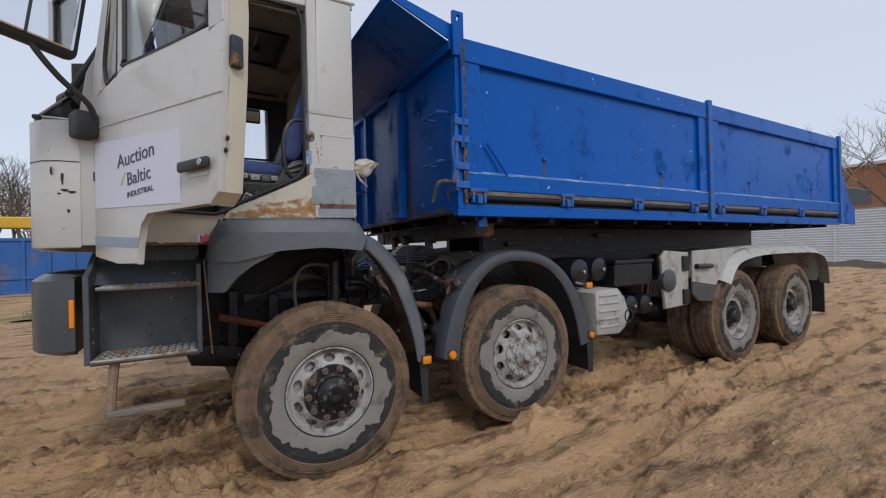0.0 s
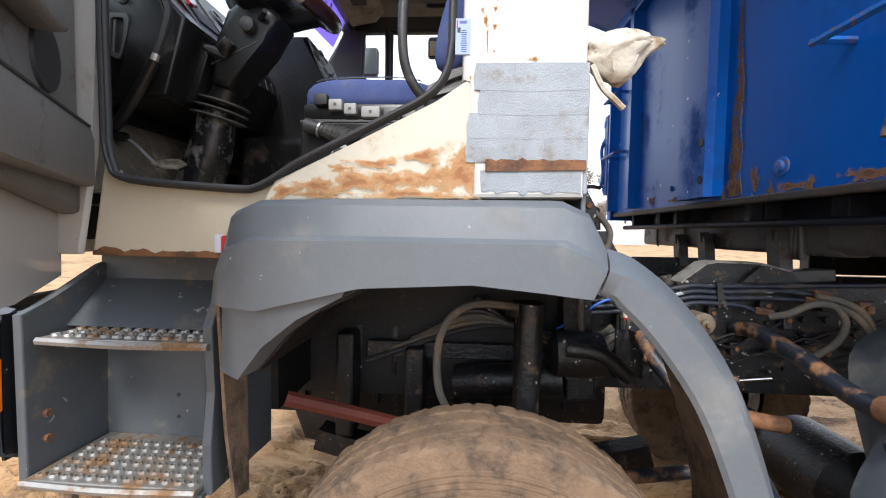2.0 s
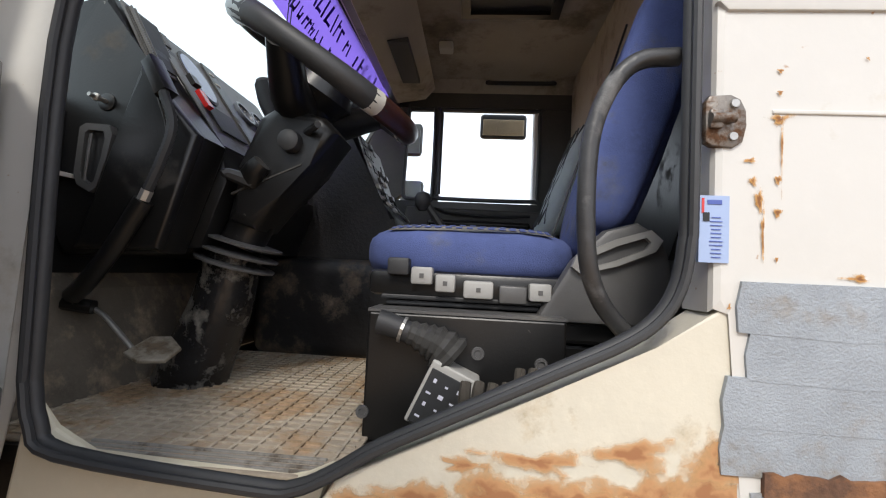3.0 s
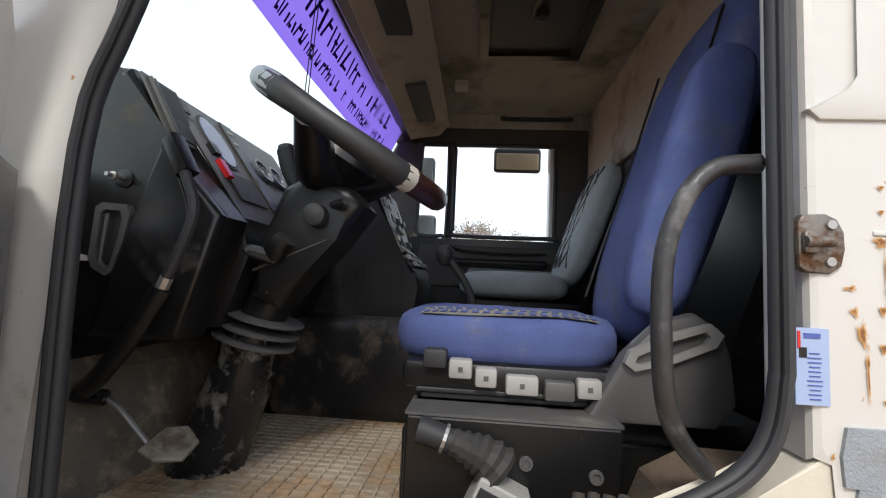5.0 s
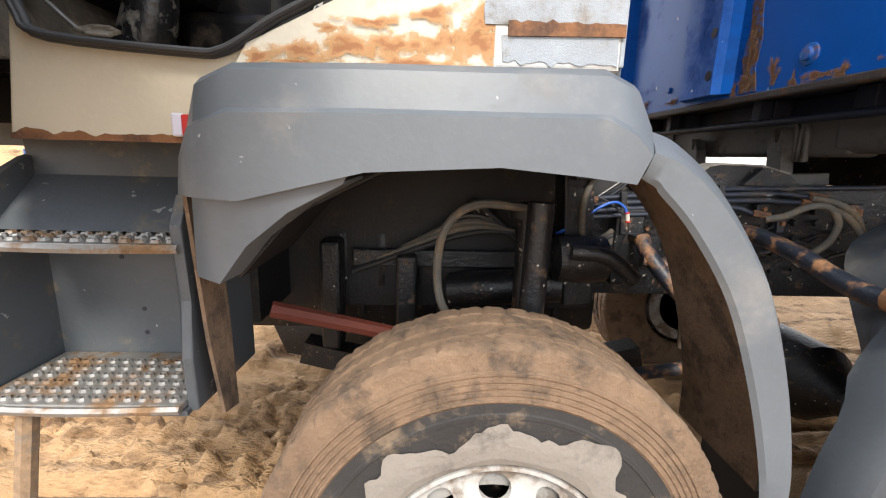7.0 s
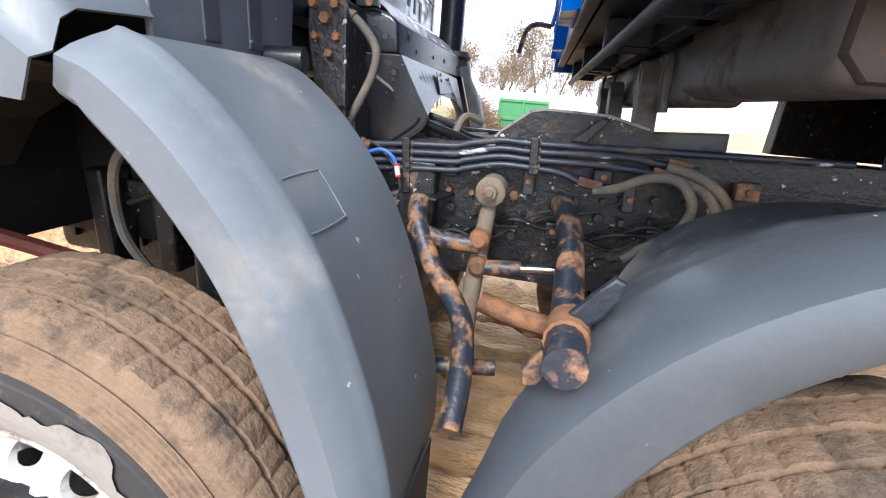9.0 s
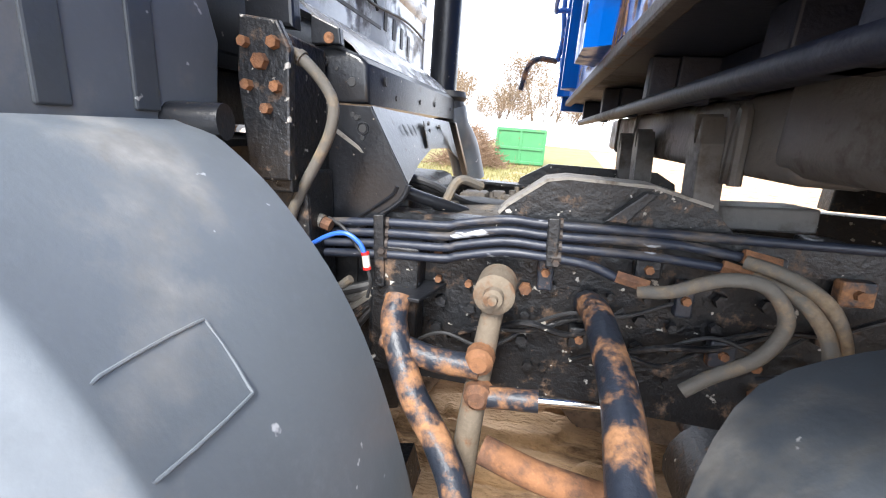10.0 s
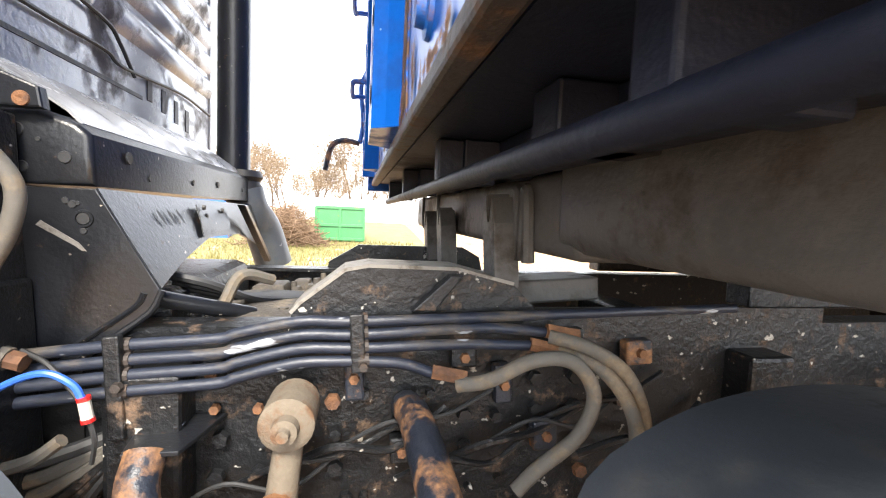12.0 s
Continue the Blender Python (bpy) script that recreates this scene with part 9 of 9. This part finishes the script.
for a, b in zip(gg, gg[1:]):
    for k in range(23):
        turf.faces.new((a[k], a[k + 1], b[k + 1], b[k]))
tagged(link("grass_verge", turf, GRASS, None, "", True), "worn grass verge", "grass", kind="structure")


def twig_mesh(segments, r0, r1, sides=4):
    """Joined thin tapering sticks, from a list of (start, end)."""
    vs, fs = [], []
    for a, b, q0, q1 in segments:
        d = (b - a)
        if d.length < 1e-5:
            continue
        d.normalize()
        s = d.cross(Vector((0.2, 0.3, 0.9)))
        s = s.normalized() if s.length > 1e-3 else Vector((1, 0, 0))
        u = s.cross(d)
        k = len(vs)
        for p, r in ((a, q0), (b, q1)):
            vs += [tuple(p + r * (math.cos(2 * math.pi * j / sides) * s + math.sin(2 * math.pi * j / sides) * u)) for j in range(sides)]
        fs += [(k + j, k + (j + 1) % sides, k + sides + (j + 1) % sides, k + sides + j) for j in range(sides)]
    me = bpy.data.meshes.new("twigs")
    me.from_pydata(vs, [], fs)
    return me


segs = []
for i in range(1500):
    t = rnd.random()
    c = Vector((-1.75 + rnd.gauss(0, 0.7), 18.6 + rnd.gauss(0, 0.6), 0))
    top = 1.35 * math.exp(-((c.x + 1.75) / 1.0) ** 2)
    c.z = 0.18 + rnd.random() * top * 1.2
    d = Vector((rnd.gauss(0, 1), rnd.gauss(0, 0.7), rnd.gauss(0, 0.5))).normalized() * rnd.uniform(0.4, 1.1)
    segs.append((c - d / 2, c + d / 2, 0.014, 0.006))
me = twig_mesh(segs, 0, 0)
me.materials.append(TWIGS)
tagged(new("brush_pile", me), "heap of cut brown branches on the grass", "brush pile", kind="stuff")


def bare_tree(seed, height, spread, leaves=0, leaf_mat=None, name="tree", label="bare leafless tree with fine twigs"):
    r = random.Random(seed)
    limbs, twigs, tips = [], [], []

    def grow(p, d, length, rad, depth):
        n = 3
        for i in range(n):
            q = p + d * (length / n)
            (limbs if depth < 2 else twigs).append((p.copy(), q.copy(), rad * (1 - 0.25 * i / n), rad * (1 - 0.25 * (i + 1) / n)))
            p = q
            d = (d + Vector((r.gauss(0, .13), r.gauss(0, .13), r.gauss(0, .06) + 0.03))).normalized()
            if depth < 4 and i > 0:
                for _ in range(2 if depth < 3 else 3):
                    e = (d + spread * Vector((r.gauss(0, .6), r.gauss(0, .6), abs(r.gauss(0, .4))))).normalized()
                    grow(p.copy(), e, length * r.uniform(.5, .75), rad * 0.5, depth + 1)
        tips.append(p)
    grow(Vector((0, 0, 0)), Vector((0, 0, 1)), height * 0.55, height * 0.018, 0)
    e = thing(name, label, "tree", "trees beyond the fence")
    for nm, s in (("trunk", limbs), ("crown", twigs)):
        m2 = twig_mesh(s, 0, 0, 5 if nm == "trunk" else 3)
        m2.materials.append(BARK if nm == "trunk" or not leaf_mat else leaf_mat)
        o = new(nm, m2)
        o.parent = e
    if leaves:
        vs, fs = [], []
        for p in tips:
            for _ in range(leaves):
                c = p + Vector((r.gauss(0, .3), r.gauss(0, .3), r.gauss(0, .3)))
                a, s = Vector((r.gauss(0, 1), r.gauss(0, 1), r.gauss(0, 1))).normalized() * 0.1, Vector((r.gauss(0, 1), r.gauss(0, 1), r.gauss(0, 1))).normalized() * 0.07
                k = len(vs)
                vs += [tuple(c - a), tuple(c + s), tuple(c + a), tuple(c - s)]
                fs.append((k, k + 1, k + 2, k + 3))
        m3 = bpy.data.meshes.new("leaves")
        m3.from_pydata(vs, [], fs)
        m3.materials.append(leaf_mat)
        o = new("leaves", m3)
        o.parent = e
    return e


FROST = mat("pale_twigs", (0.34, 0.31, 0.28), 0.9, var=0.3, scale=2, bump=0)
tree_a = bare_tree(11, 9.0, 0.8)
tree_a.location = (-13.5, 46, 0.8)
for i, (x, y, s) in enumerate(((-20.5, 48, 1.0), (-26, 50, 0.9), (-31, 44, 1.1), (-12.0, 52, 0.8), (-16.5, 55, 1.0))):
    copy_thing(tree_a, pose(x, y, 0.8, 0, 0, 70 * i) @ Matrix.Scale(s, 4))
tree_b = bare_tree(23, 6.5, 1.0, 3, AUTUMN, label="leafless tree with few brown autumn leaves")
tree_b.location = (-2.5, 46, 1.0)
k = 0
for row in range(2):
    for i in range(11):
        k += 1
        copy_thing(tree_b, pose(-16 + i * 3.3 + 1.7 * row + 0.8 * math.sin(k * 3.1), 46 + 6 * row + 1.5 * math.sin(k * 1.7), 0.9, 0, 0, 47 * k) @ Matrix.Scale(0.8 + 0.25 * math.sin(k * 2.3), 4))
for i in range(16):
    copy_thing(tree_b, pose(-9 + i * 0.95 + 0.4 * math.sin(i * 5.1), 38 + 2.5 * math.sin(i * 2.7), 0.7, 0, 0, 61 * i) @ Matrix.Scale(0.55 + 0.12 * math.sin(i * 1.9), 4))
tree_c = bare_tree(31, 8.0, 1.1, 0, FROST, label="frost-pale leafless tree beyond the fence")
tree_c.location = (38, 6.5, 0.5)
for i, (x, y, s) in enumerate(((40, 3.0, 0.9), (41, 10.0, 1.0), (43, -2, 1.0))):
    copy_thing(tree_c, pose(x, y, 0.5, 0, 0, 80 * i) @ Matrix.Scale(s, 4))

# brick building far beyond the fence
bld = thing("brick_building", "long brick building with pale roof behind fence", "building", at=(62, 10, 0))
part("wall", box(0, 10, -30, 9, 0, 9.6), BRICK, bld)
part("roof", prism([(-0.6, 9.6), (10.6, 9.6), (10.6, 10.4), (-0.6, 9.9)], -31, 9.6), ROOFSNOW, bld)
for i in range(9):
    part("window", box(-0.05, 0.05, -28 + i * 4, -26 + i * 4, 5.5, 7.3), DIAL, bld)
